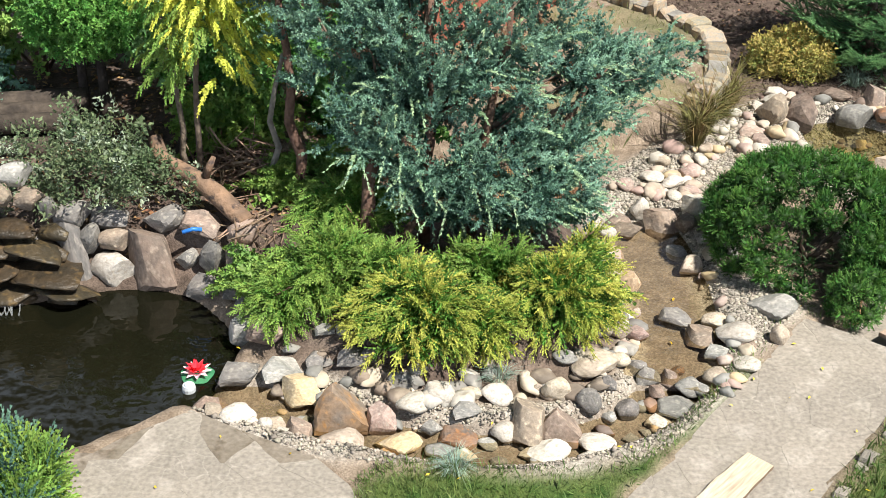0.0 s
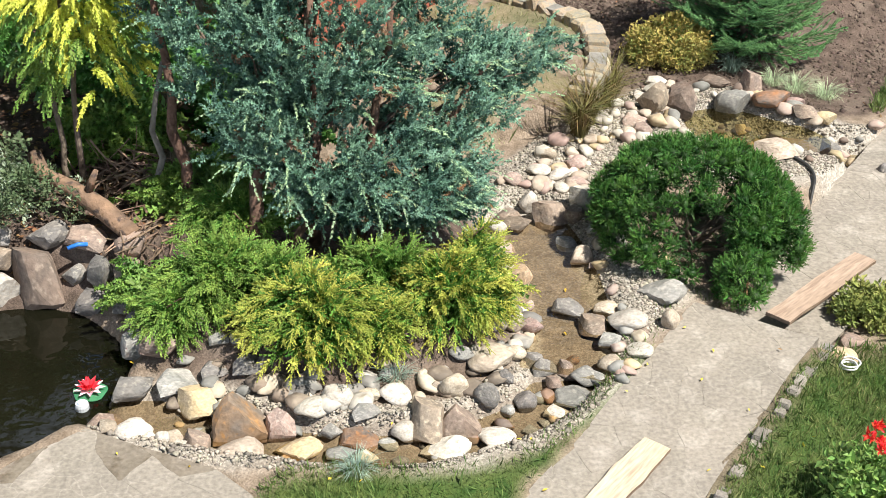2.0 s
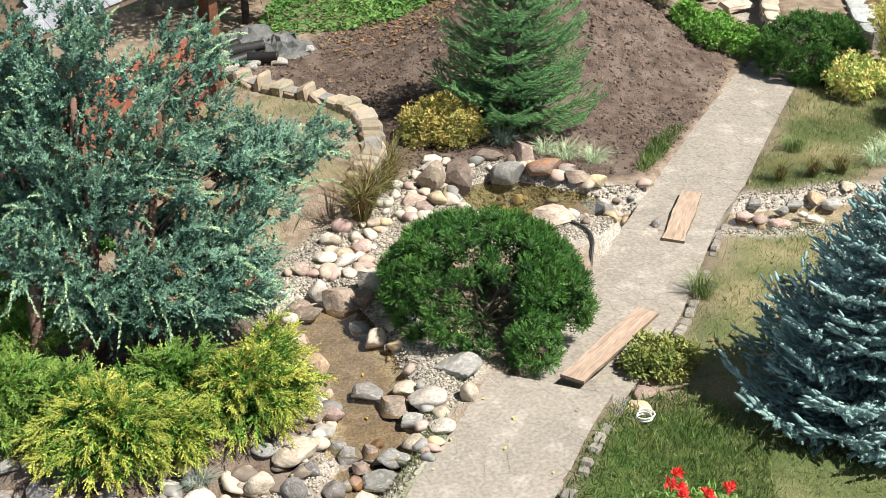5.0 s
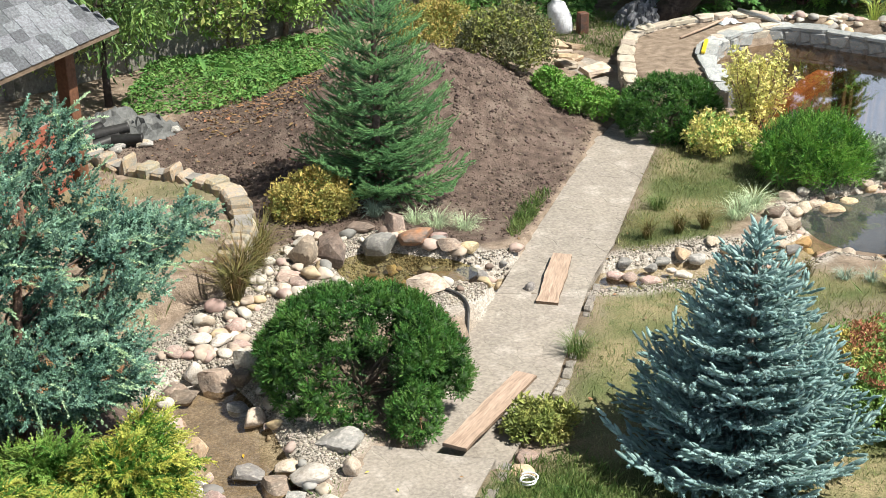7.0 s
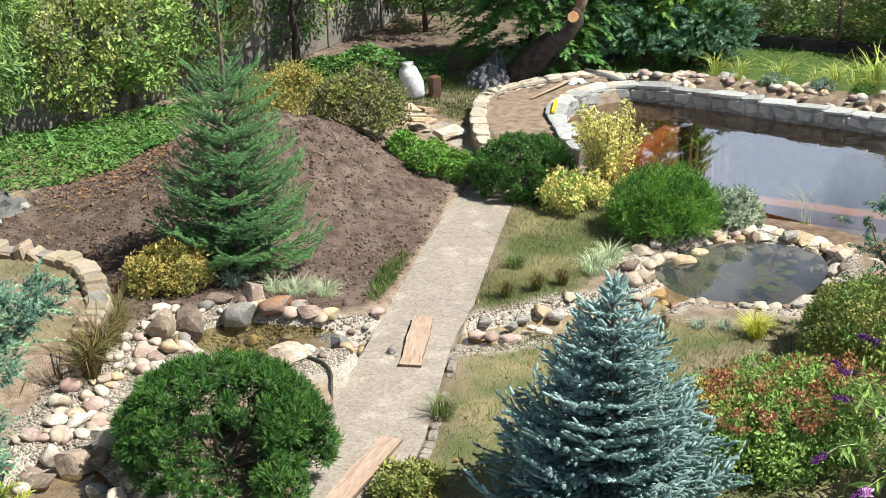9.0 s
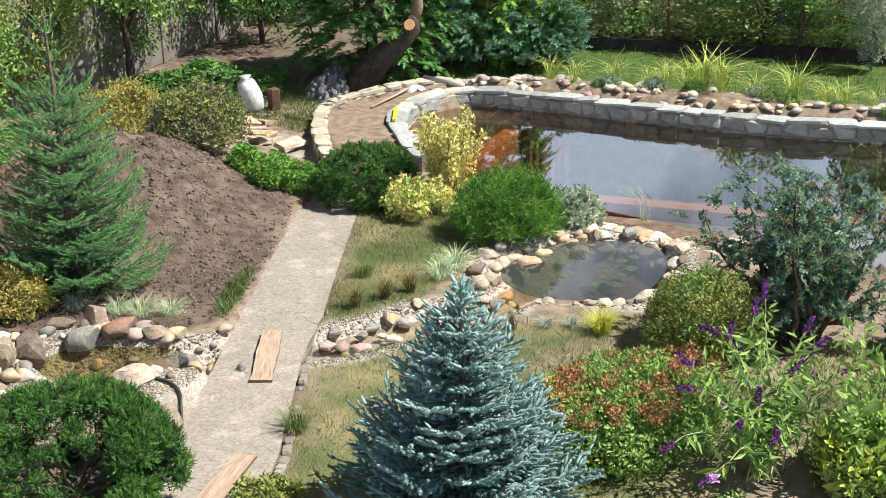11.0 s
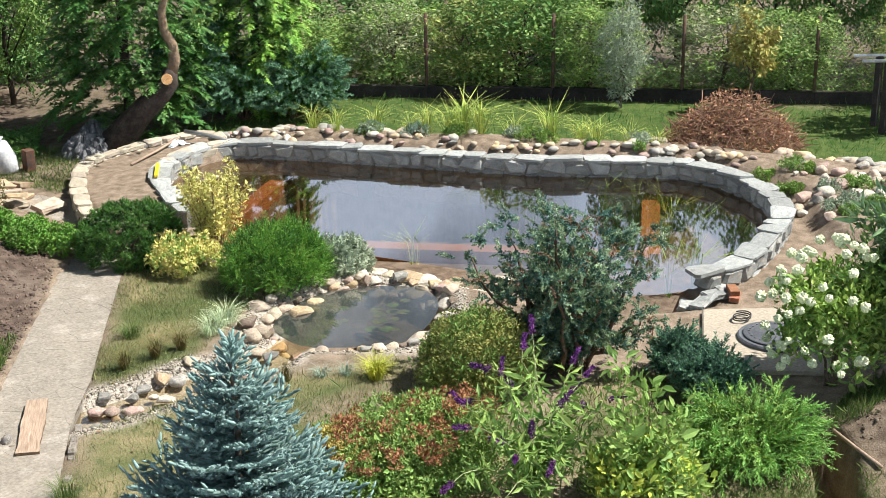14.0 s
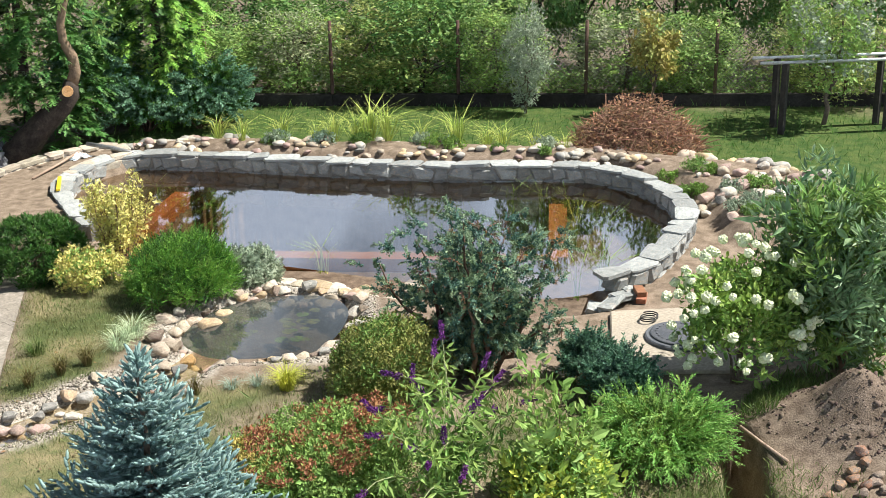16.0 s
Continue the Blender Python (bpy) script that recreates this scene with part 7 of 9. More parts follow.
# ---- bank behind the lotus pond ----
brand = rng_of(500)
for k, (sx, sy, sz, sw, sh, sc) in enumerate([
    (-1.93, 9.3, -0.14, 0.32, 0.24, "d"), (-1.86, 9.42, 0.02, 0.24, 0.34, "d"), (-2.1, 9.5, 0.05, 0.2, 0.16, "d"), (-2.37, 9.5, -0.15, 0.42, 0.56, "b"), (-2.72, 9.5, -0.15, 0.38, 0.34, "w"), (-2.68, 9.56, 0.18, 0.30, 0.2, "b"), (-2.92, 9.54, 0.16, 0.22, 0.26, "d"), (-3.02, 9.45, -0.15, 0.26, 0.62, "d"), (-3.25, 9.4, -0.15, 0.3, 0.5, "d"),
    (-1.62, 9.3, 0.15, 0.28, 0.22, "b"), (-1.72, 9.48, 0.1, 0.2, 0.18, "b"), (-2.3, 9.68, 0.3, 0.34, 0.2, "d"), (-2.75, 9.7, 0.3, 0.36, 0.2, "d"), (-3.05, 9.62, 0.36, 0.32, 0.24, "d"),
    (-3.2, 9.5, 0.5, 0.16, 0.2, "d"), (-3.35, 9.55, 0.55, 0.26, 0.2, "b"), (-3.55, 9.5, 0.62, 0.28, 0.2, "b"), (-3.45, 9.6, 0.75, 0.3, 0.22, "g"), (-3.75, 9.5, 0.4, 0.4, 0.3, "d"), (-1.55, 9.0, -0.1, 0.24, 0.2, "d"), (-1.5, 8.75, -0.1, 0.22, 0.18, "d"), (-1.66, 9.1, 0.0, 0.2, 0.18, "d"), (-2.0, 9.62, 0.3, 0.36, 0.2, "b"), (-1.62, 9.5, 0.28, 0.3, 0.24, "b"),
]):
    lay_stone(sx, sy, sz, sw, sh, sc, brand, "in the pond-side rock wall", "rocks of the waterfall wall", "wall_rock", 0.8, 0.05)


def waterfall():
    r = rng_of(501)
    top = root("waterfall", (-3.7, 9.25, -0.12), "small stepped waterfall of wet brown ledges", "waterfall")
    WET = surface("wet_brown_ledge", ((0.065, 0.047, 0.028), (0.036, 0.03, 0.021)), 6, 0.4, 0.6, 26, 0.2, stain=(0.11, 0.075, 0.036))
    for i, (w, d, z, y) in enumerate([(1.7, 0.34, 0.06, -0.05), (1.6, 0.36, 0.22, 0.06), (1.5, 0.36, 0.38, 0.14), (1.3, 0.36, 0.54, 0.2)]):
        for k in range(4):
            sV, sF = BLOCK_STONES[(i + k) % 8]
            ob = part("ledge", sV * (w / 3.2 * r.uniform(0.9, 1.3), d * r.uniform(0.9, 1.3), 0.10), sF, WET, top, smooth=True)
            ob.location = (-0.1 * i - w / 2 + w / 4 * (k + 0.5), y + r.normal() * 0.03, z - 0.02 + r.normal() * 0.012)
            ob.rotation_euler = (r.normal() * 0.06, r.normal() * 0.06, r.normal() * 0.2)
        for k in range(5):
            sV, sF = BLOCK_STONES[k]
            o2 = part("riser_stone", sV * (0.28, 0.16, 0.15), sF, WET, top, smooth=True)
            o2.location = (-0.7 + 0.32 * k + r.normal() * 0.03, y + 0.04, z - 0.13)
    FALL = water("falling_water", (0.85, 0.86, 0.85), 30, 0.4, 0.25, (0.55, 0.57, 0.56))
    for k in range(9):
        x = r.uniform(0.1, 0.55) + (0 if k < 6 else -0.3)
        P = np.array([(x, -0.20, 0.08), (x + r.normal() * 0.01, -0.23, 0.04), (x + r.normal() * 0.015, -0.24, 0.0)])
        part("water_strand", *tube(P, np.array([0.006, 0.005, 0.008]), 5), FALL, top)


waterfall()


def fallen_log():
    P = rounded([(-2.44, 10.24, 0.86), (-2.36, 10.08, 0.75), (-2.1, 9.9, 0.70), (-1.86, 9.72, 0.62), (-1.6, 9.5, 0.48)], False, 4)[::4]
    top = root("fallen_log", (0, 0, 0), "thick bare fallen log on the wooded bank", "log")
    PALEWOOD = surface("bare_log_wood", ((0.24, 0.155, 0.10), (0.13, 0.09, 0.065)), 6, 0.9, 0.8, 24, 0.1, stain=(0.06, 0.045, 0.04))
    part("log", *tube(P, np.array([0.06, 0.07, 0.072, 0.085, 0.08]), 12), PALEWOOD, top, smooth=True)
    part("branch_stub", *tube(np.array([(-1.95, 9.8, 0.74), (-1.9, 9.78, 0.86), (-1.87, 9.8, 0.92)]), np.array([0.035, 0.03, 0.02]), 7), PALEWOOD, top, smooth=True)


fallen_log()
part("hose_end", *tube(np.array([(-2.11, 9.43, 0.42), (-2.03, 9.46, 0.435), (-1.96, 9.48, 0.42)]), 0.018, 8), surface("blue_plastic", ((0.02, 0.16, 0.42), (0.03, 0.2, 0.5)), 5, 0.4, 0, 20), smooth=True)
tagged(bpy.data.objects["hose_end"], "short blue plastic hose lying on the rock wall", "hose")


def globe_tree():
    r = rng_of(502)
    g = gz(-3.2, 11.1) - 0.22
    top = root("globe_tree", (-3.2, 11.3, g), "standard-trained round green tree on two dark stems", "tree")
    for dx in (-0.06, 0.07):
        part("trunk", *tube(limb((dx, 0, -0.1), (dx * 1.3, 0.02, 1.25), 0, 6, 0.015, r), np.linspace(0.05, 0.04, 6), 8), DARKBARK, top, smooth=True)
    c = shell(r, 190, (0.46, 0.46, 0.46), -0.95, 0.04) + (0, 0, 1.40)
    leaves("crown", r, c, np.full(len(c), 0.085), 45, FAT, 0.055, foliage("globe_tree_green", (0.07, 0.19, 0.04), (0.115, 0.25, 0.055), 0.35, 0.45), top, (0, 0, 0.2))
    c2 = shell(r, 40, (0.3, 0.3, 0.3), -1, 0.2) + (0, 0, 1.38)
    leaves("crown", r, c2, np.full(len(c2), 0.14), 60, SPRAYS, 0.07, DARKGREEN, top)


def thread_cypress():
    r = rng_of(503)
    g = gz(-2.1, 10.35) - 0.05
    top = root("golden_thread_cypress", (-2.1, 10.4, g), "golden thread cypress with drooping yellow sprays on thin stems", "tree")
    for a, b in (((0, 0, -0.05), (0.02, 0, 1.9)), ((-0.1, 0.05, -0.05), (-0.22, 0.1, 1.6))):
        part("trunk", *tube(limb(a, b, 0, 7, 0.02, r), np.linspace(0.032, 0.015, 7), 7), BARK, top, smooth=True)
    YEL = foliage("golden_thread", (0.47, 0.47, 0.08), (0.38, 0.42, 0.07), 0.35, 0.45)
    a, q = r.uniform(0, 6.28, 300), r.uniform(0.03, 0.42, 300)
    c = np.c_[np.cos(a) * q + 0.14, np.sin(a) * q, r.uniform(1.25, 2.25, 300) - 0.4 * q]
    way = np.c_[np.cos(a), np.sin(a), np.full(300, 0.25)] + r.normal(size=(300, 3)) * 0.3
    k = (c[:, 0] > 0.0) & (r.random(300) < 0.6) | (c[:, 2] > 1.75)
    plumes(r, c[k], way[k], r.uniform(0.16, 0.28, k.sum()), top, (YEL, YEL), 0.10, 6, 3, 0.5, 0.55, fall=0.6, shapes=SLIM)
    plumes(r, c[~k], way[~k], r.uniform(0.16, 0.28, (~k).sum()), top, (LIME, LIME), 0.10, 6, 3, 0.5, 0.55, fall=0.6, shapes=SLIM)


globe_tree()
thread_cypress()
domed("cotoneaster", -2.9, 9.85, (0.72, 0.45, 0.48), foliage("cotoneaster_leaf", (0.055, 0.085, 0.04), (0.105, 0.135, 0.07), 0.5), "loose arching shrub with small grey-green leaves over the pond wall", "shrub", 504, LEAF, 0.034, 160, 46, second=GREYGREEN, lump=0.28, clump=0.15, lift=0.7, share=0.2)
plumed("creeping_juniper", -1.35, 9.05, (0.4, 0.36, 0.24), 110, (MIDGREEN, LIME), "small green juniper hanging over the pond edge", 505, 0.09, 0.3, 0.4, z=0.12)
plumed("bank_juniper", -1.05, 10.15, (0.55, 0.4, 0.34), 150, (MIDGREEN, LIME), "bright green spreading juniper under the trees", 506, 0.1, 0.34, 0.35)
for k, (bx, by, br, bh, bm_) in enumerate([(-3.9, 12.2, 0.8, 1.3, "g"), (-2.6, 11.8, 0.8, 1.5, "d"), (-1.6, 11.5, 0.7, 1.1, "d"), (-0.7, 11.6, 0.7, 1.0, "d"), (-4.6, 11.2, 0.7, 0.9, "b"), (-4.4, 13.6, 1.2, 1.8, "y"), (-2.9, 13.4, 1.0, 1.7, "g"), (-1.3, 13.0, 0.9, 1.4, "d"), (-1.9, 10.95, 0.4, 0.5, "g"), (-3.5, 14.8, 1.0, 2.0, "y")]):
    mats = {"d": (DARKGREEN, FIRGREEN), "y": (GOLD, LIME), "g": (LIME, MIDGREEN), "b": (JUN_BLUE, JUN_DEEP)}[bm_]
    plumed("bank_conifer", bx, by, (br, br * 0.8, bh * 0.8), 95, mats[::-1], {"d": "dark green conifer shrub in the shade of the bank", "y": "yellow-green conifer on the wooded bank", "g": "light green conifer on the wooded bank", "b": "blue-green conifer on the wooded bank"}[bm_], 510 + k, 0.15, 0.4, 0.3, 0.7, 6, 2, "conifers of the wooded bank", rise=0.5)


def sticks(name, x, y, z, R, H, count, long, mat, label, seed, thick=0.006):
    r = rng_of(seed)
    out = []
    for _ in range(count):
        a, q = r.uniform(0, 6.28), r.random() ** 0.5
        c = np.array([math.cos(a) * q * R, math.sin(a) * q * R, H * (1 - q * q) * r.random() + 0.02])
        d = unit(r.normal(size=3) * (1, 1, 0.6)) * long * r.uniform(0.4, 1.1) / 2
        out.append(tube(np.array([c - d, c + r.normal(size=3) * 0.02 * long, c + d]), thick * r.uniform(0.6, 1.6) * np.array([1.2, 1, 0.6]), 4))
    V, F = joined(out)
    V[:, 2] = np.maximum(V[:, 2], 0.004)
    ob = tagged(part(name, V, F, mat), label, "brushwood", kind="stuff")
    ob.location = (x, y, z)
    return ob


sticks("brushwood", -1.75, 10.35, gz(-1.75, 10.35), 0.45, 0.4, 150, 0.5, TWIG, "tangle of dry sticks under the cypress", 520)
sticks("brushwood", -1.45, 9.45, gz(-1.45, 9.45) + 0.02, 0.3, 0.15, 50, 0.4, TWIG, "dry sticks lying beside the pond wall", 521)
part("curved_trunk", *tube(np.array([(-1.40, 10.1, 0.3), (-1.46, 10.1, 0.6), (-1.38, 10.12, 0.85), (-1.44, 10.1, 1.1), (-1.38, 10.1, 1.4), (-1.3, 10.1, 1.7)]), np.linspace(0.035, 0.018, 6), 7), surface("pale_grey_bark", ((0.30, 0.28, 0.24), (0.22, 0.2, 0.17)), 8, 0.9, 0.6, 26), smooth=True)
tagged(bpy.data.objects["curved_trunk"], "thin crooked pale trunk under the junipers", "tree")
for k in range(6):
    V, F = tube(np.array([(-0.8, 0, 0), (-0.3, 0.01, 0), (0.3, 0.0, 0.0), (0.8, 0, 0)]), 0.09 + 0.02 * (k % 3), 10)
    lg = tagged(part("timber_log", V, F, DARKBARK, smooth=True), "dark weathered log stacked on the bank", "log", "stacked dark logs")
    lg.location = (-4.25 + 0.05 * k, 10.6 + 0.19 * (k % 3), gz(-4.2, 10.7) + 0.1 + 0.2 * (k // 3))
    lg.rotation_euler = (0, 0.03, 0.1 + 0.03 * k)


def lotus():
    r = rng_of(530)
    top = root("lotus_flower", (-1.84, 8.23, -0.118), "floating pink-red artificial lotus on a green pad", "flower")
    a = np.linspace(0, 6.283, 25)[:-1]
    rr = 0.125 * (1 + 0.06 * np.sin(a * 5))
    V = np.concatenate([np.c_[np.cos(a) * rr, np.sin(a) * rr, np.full(24, 0.006)], np.c_[np.cos(a) * rr, np.sin(a) * rr, np.full(24, 0.012)], [(0, 0, 0.010)]])
    k = np.arange(24)
    part("leaf_pad", V, [np.stack([k, (k + 1) % 24, (k + 1) % 24 + 24, k + 24], 1), np.stack([k + 24, (k + 1) % 24 + 24, np.full(24, 48)], 1)], foliage("lotus_pad_green", (0.03, 0.14, 0.07), (0.05, 0.18, 0.09), 0.1), top)
    PINKW = foliage("lotus_pale_petal", (0.85, 0.50, 0.52), (0.80, 0.30, 0.36), 0.15, 0.25)
    for ring, (n, lift, size, mat) in enumerate([(9, 0.35, 0.115, PINKW), (8, 0.9, 0.105, RED_PETAL), (6, 2.0, 0.085, RED_PETAL)]):
        for j in range(n):
            t = 6.283 * j / n + ring * 0.35
            d = np.array([[math.cos(t), math.sin(t), lift]])
            V, F = scatter(leaf_shape(0.24, 0.12), np.array([[0, 0, 0.015]]) + d * 0.012, d, np.array([[-math.cos(t) * lift, -math.sin(t) * lift, 1.0]]), np.array([size]))
            part("petal", V, F, mat, top)
    f = root("floating_light", (-1.87, 8.04, -0.12), "small round pale floating pond light", "light")
    part("body", *tube(np.array([(0, 0, 0), (0, 0, 0.03), (0, 0, 0.055)]), np.array([0.05, 0.052, 0.045]), 16), surface("grey_plastic", ((0.45, 0.48, 0.5), (0.4, 0.43, 0.45)), 5, 0.35, 0, 20), f, smooth=False)
    part("lens", *tube(np.array([(0, 0, 0.056), (0, 0, 0.066), (0, 0, 0.07)]), np.array([0.034, 0.03, 0.018]), 14), surface("pale_blue_lens", ((0.55, 0.62, 0.72), (0.5, 0.58, 0.7)), 5, 0.15, 0, 20), f, "pale blue lens")


lotus()


# ---- stump and hoses ----
part("tree_stump", *tube(np.array([(3.3, 9.2, -0.25), (3.3, 9.21, -0.1), (3.31, 9.24, 0.12)]), np.array([0.13, 0.11, 0.10]), 11), surface("orange_brown_stump", ((0.42, 0.27, 0.14), (0.30, 0.19, 0.10)), 8, 0.9, 0.8, 26), smooth=True)
tagged(bpy.data.objects["tree_stump"], "short orange-brown stump under the globe thuja", "stump")
RUBBER = surface("black_rubber", ((0.02, 0.02, 0.02), (0.03, 0.03, 0.03)), 6, 0.5, 0, 30)
hp = np.array([(4.25, 10.45), (4.38, 10.6), (4.5, 10.85), (4.5, 11.08), (4.35, 11.22)])
part("garden_hose", *tube(np.c_[rounded(hp, False, 4), [gz(*p) + 0.03 for p in rounded(hp, False, 4)]], 0.016, 8), RUBBER, smooth=True)
tagged(bpy.data.objects["garden_hose"], "black garden hose half buried in gravel", "hose")
wr = rng_of(531)
tt = np.linspace(0, 15, 46)
WHITEP = surface("white_plastic", ((0.75, 0.76, 0.76), (0.66, 0.67, 0.68)), 5, 0.4, 0, 20)
part("white_cable", *tube(np.c_[3.86 + 0.065 * np.cos(tt) * (1 + 0.2 * np.sin(tt * 0.7)), 8.03 + 0.06 * np.sin(tt), gz(3.86, 8.03) + 0.03 + 0.004 * tt], 0.007, 6), WHITEP, smooth=True)
tagged(bpy.data.objects["white_cable"], "coil of thin white cable on the turf", "cable")


# ---- gazebo ----
def gazebo():
    top = root("gazebo", (0, 0, 0), "timber gazebo with a grey shingled hip roof", "gazebo")
    C = np.array([2.04, 15.06, 2.03])
    e1, e2 = np.array([-0.687, -0.727, 0]), np.array([-0.727, 0.687, 0])
    S = 3.6
    corners = [C, C + S * e1, C + S * e1 + S * e2, C + S * e2]
    apex = C + (e1 + e2) * S / 2 + np.array([0, 0, 1.75])
    DECK = surface("dark_roof_deck", ((0.10, 0.07, 0.05), (0.14, 0.10, 0.07)), 4, 0.9, 0.2, 20)
    WOOD = surface("dark_brown_timber", ((0.10, 0.045, 0.025), (0.15, 0.07, 0.04)), 5, 0.6, 0.4, 25, 0.1)
    SH = surface("grey_asphalt_shingle", ((0.20, 0.215, 0.23), (0.12, 0.125, 0.135)), 6, 0.95, 0.6, 120, 0.45)
    V = np.array([*corners, apex, *[c - (0, 0, 0.06) for c in corners], apex - (0, 0, 0.06)])
    F3 = np.array([(0, 1, 4), (1, 2, 4), (2, 3, 4), (3, 0, 4), (6, 5, 9), (7, 6, 9), (8, 7, 9), (5, 8, 9)])
    F4 = np.array([(0, 5, 6, 1), (1, 6, 7, 2), (2, 7, 8, 3), (3, 8, 5, 0)])
    roof = part("roof", V, [F3, F4], DECK, top)
    r = rng_of(540)
    sV, sF = box(1, 1, 1, 0.06)
    sm = mesh_of("shingle", sV, sF, SH)
    rest = []
    for a, along, inward in ((C, e1, e2), (C, e2, e1)):
        mid = a + along * S / 2
        slope = unit(apex - mid)
        nrm = unit(np.cross(along, slope))
        if nrm[2] < 0:
            nrm = -nrm
        Ls = float(np.linalg.norm(apex - mid))
        rows = int(Ls / 0.13)
        for i in range(rows):
            u0, u1 = S / 2 * i / rows, S - S / 2 * i / rows
            x = u0 - r.uniform(0, 0.18)
            while x < u1:
                w = 0.2
                lo, hi = max(x, u0), min(x + w, u1)
                if hi - lo > 0.04:
                    c = a + along * (lo + hi) / 2 + slope * (i + 0.5) * Ls / rows + nrm * (0.004 + r.uniform(0, 0.004))
                    m = Matrix((( *(along * (hi - lo - 0.006)), ), ( *(slope * 0.15), ), ( *(nrm * 0.008), ))).transposed().to_4x4()
                    m.translation = c
                    if along is e1 and lo < 2.1 and i < 17:
                        ob = new("shingle", sm)
                        ob.parent = roof
                        ob.matrix_basis = m
                    else:
                        M = np.array(m)
                        rest.append((sV @ M[:3, :3].T + M[:3, 3], sF))
                x += w
    st = part("shingle_rest", *joined(rest), SH, roof)
    tagged(st, kind="stuff")
    for k, (i, j) in enumerate(((0.45, 0.45), (S - 0.45, 0.45), (S - 0.45, S - 0.45), (0.45, S - 0.45))):
        p = C + e1 * i + e2 * j
        bV, bF = box(0.16, 0.16, 2.05, 0.05)
        ob = part("post", bV, bF, WOOD, top)
        ob.location = (p[0], p[1], 0.22)
        ob.rotation_euler = (0, 0, 0.81)
    for along, across in ((e1, e2), (e2, e1)):
        for j in (0.45, S - 0.45):
            p = C + along * S / 2 + across * j
            bV, bF = box(S - 0.6, 0.14, 0.18, 0.05)
            ob = part("beam", bV, bF, WOOD, top)
            ob.location = (p[0], p[1], 1.90 + (0.003 if along is e1 else 0))
            ob.rotation_euler = (0, 0, math.atan2(along[1], along[0]))
    p = C + e1 * (S / 2) + e2 * 0.5
    bV, bF = box(S - 1.1, 0.06, 0.85, 0.03)
    ob = part("side_panel", bV, bF, surface("reddish_panel", ((0.20, 0.075, 0.04), (0.27, 0.11, 0.06)), 5, 0.7, 0.3, 25), top)
    ob.location = (p[0], p[1], 0.24)
    ob.rotation_euler = (0, 0, math.atan2(e1[1], e1[0]))


gazebo()


# ---- rubble by the gazebo ----
def crumpled(name, x, y, z, sx, sy, high, mat, label, category, seed, cells=14, turn=0.0):
    r = rng_of(seed)
    gx, gy = np.meshgrid(np.linspace(-0.5, 0.5, cells), np.linspace(-0.5, 0.5, cells))
    d = np.clip(1 - (gx**2 + gy**2) * 4.2, -0.1, 1)
    h = high * np.clip(d, 0, 1) ** 0.7 * (0.35 + 0.65 * r.random(gx.shape)) + 0.012
    V = np.stack([gx * sx + r.normal(size=gx.shape) * 0.02, gy * sy + r.normal(size=gx.shape) * 0.02, h], -1).reshape(-1, 3)
    i = (np.arange(cells - 1)[:, None] * cells + np.arange(cells - 1)[None]).ravel()
    F = np.stack([i, i + 1, i + cells + 1, i + cells], 1)
    n = len(V)
    B = V.copy()
    B[:, 2] = -0.02
    ob = tagged(part(name, np.concatenate([V, B]), np.concatenate([F, F[:, ::-1] + n]), mat), label, category)
    ob.location, ob.rotation_euler = (x, y, z), (0, 0, turn)
    return ob


FELT = surface("grey_roofing_felt", ((0.09, 0.095, 0.095), (0.17, 0.175, 0.17)), 6, 0.7, 0.4, 30)
FOIL = surface("dusty_grey_foil", ((0.15, 0.155, 0.165), (0.07, 0.075, 0.08)), 7, 0.4, 0.5, 18, stain=(0.26, 0.27, 0.28))
crumpled("roofing_felt", 2.62, 17.75, gz(2.6, 17.75), 0.9, 0.6, 0.3, FELT, "crumpled grey roofing felt on the rubble", "felt", 551)
crumpled("roofing_felt", 2.2, 18.15, gz(2.2, 18.15), 1.1, 0.8, 0.32, FELT, "crumpled grey roofing felt on the rubble", "felt", 552, 12, 0.6)
crumpled("pond_foil", 11.45, 20.1, gz(11.45, 20.1), 1.0, 0.8, 0.4, FOIL, "heap of crumpled grey pond foil against the tree", "foil", 553, 24, 0.3)
crumpled("pond_foil", 11.75, 20.3, gz(11.75, 20.3), 0.8, 0.7, 0.5, FOIL, "heap of crumpled grey pond foil against the tree", "foil", 554, 22, 1.0)
crumpled("cloth", 12.35, 18.72, 0.0, 0.35, 0.2, 0.10, surface("blue_white_cloth", ((0.45, 0.58, 0.66), (0.7, 0.72, 0.72)), 9, 0.8, 0.2, 30), "blue and white cloth on the pond edging", "cloth", 555, 9)
for k, (px, py, pa, pl) in enumerate([(1.95, 17.35, 0.5, 0.5), (2.05, 17.5, 0.2, 0.55), (2.25, 17.35, -0.3, 0.45), (1.85, 17.55, 0.9, 0.4)]):
    V, F = tube(np.array([(-pl / 2, 0, 0), (-pl / 2 + 0.02, 0, 0), (pl / 2 - 0.02, 0, 0.02), (pl / 2, 0, 0.02)]), np.array([0.075, 0.085, 0.07, 0.08]), 14)
    po = tagged(part("drain_pipe", V, F, RUBBER, smooth=True), "short black plastic drain pipe on the rubble", "pipe", "black pipes on the rubble")
    po.location, po.rotation_euler = (px, py, gz(px, py) + 0.09 + 0.09 * (k % 2)), (0, 0, pa)
for k in range(14):
    px, py = 2.2 + brand.normal() * 0.35, 17.7 + brand.normal() * 0.3
    lay_stone(px, py, gz(px, py), 0.22, 0.1, "gcg"[k % 3], brand, "in the rubble by the gazebo", "rubble stones", "rubble_stone")


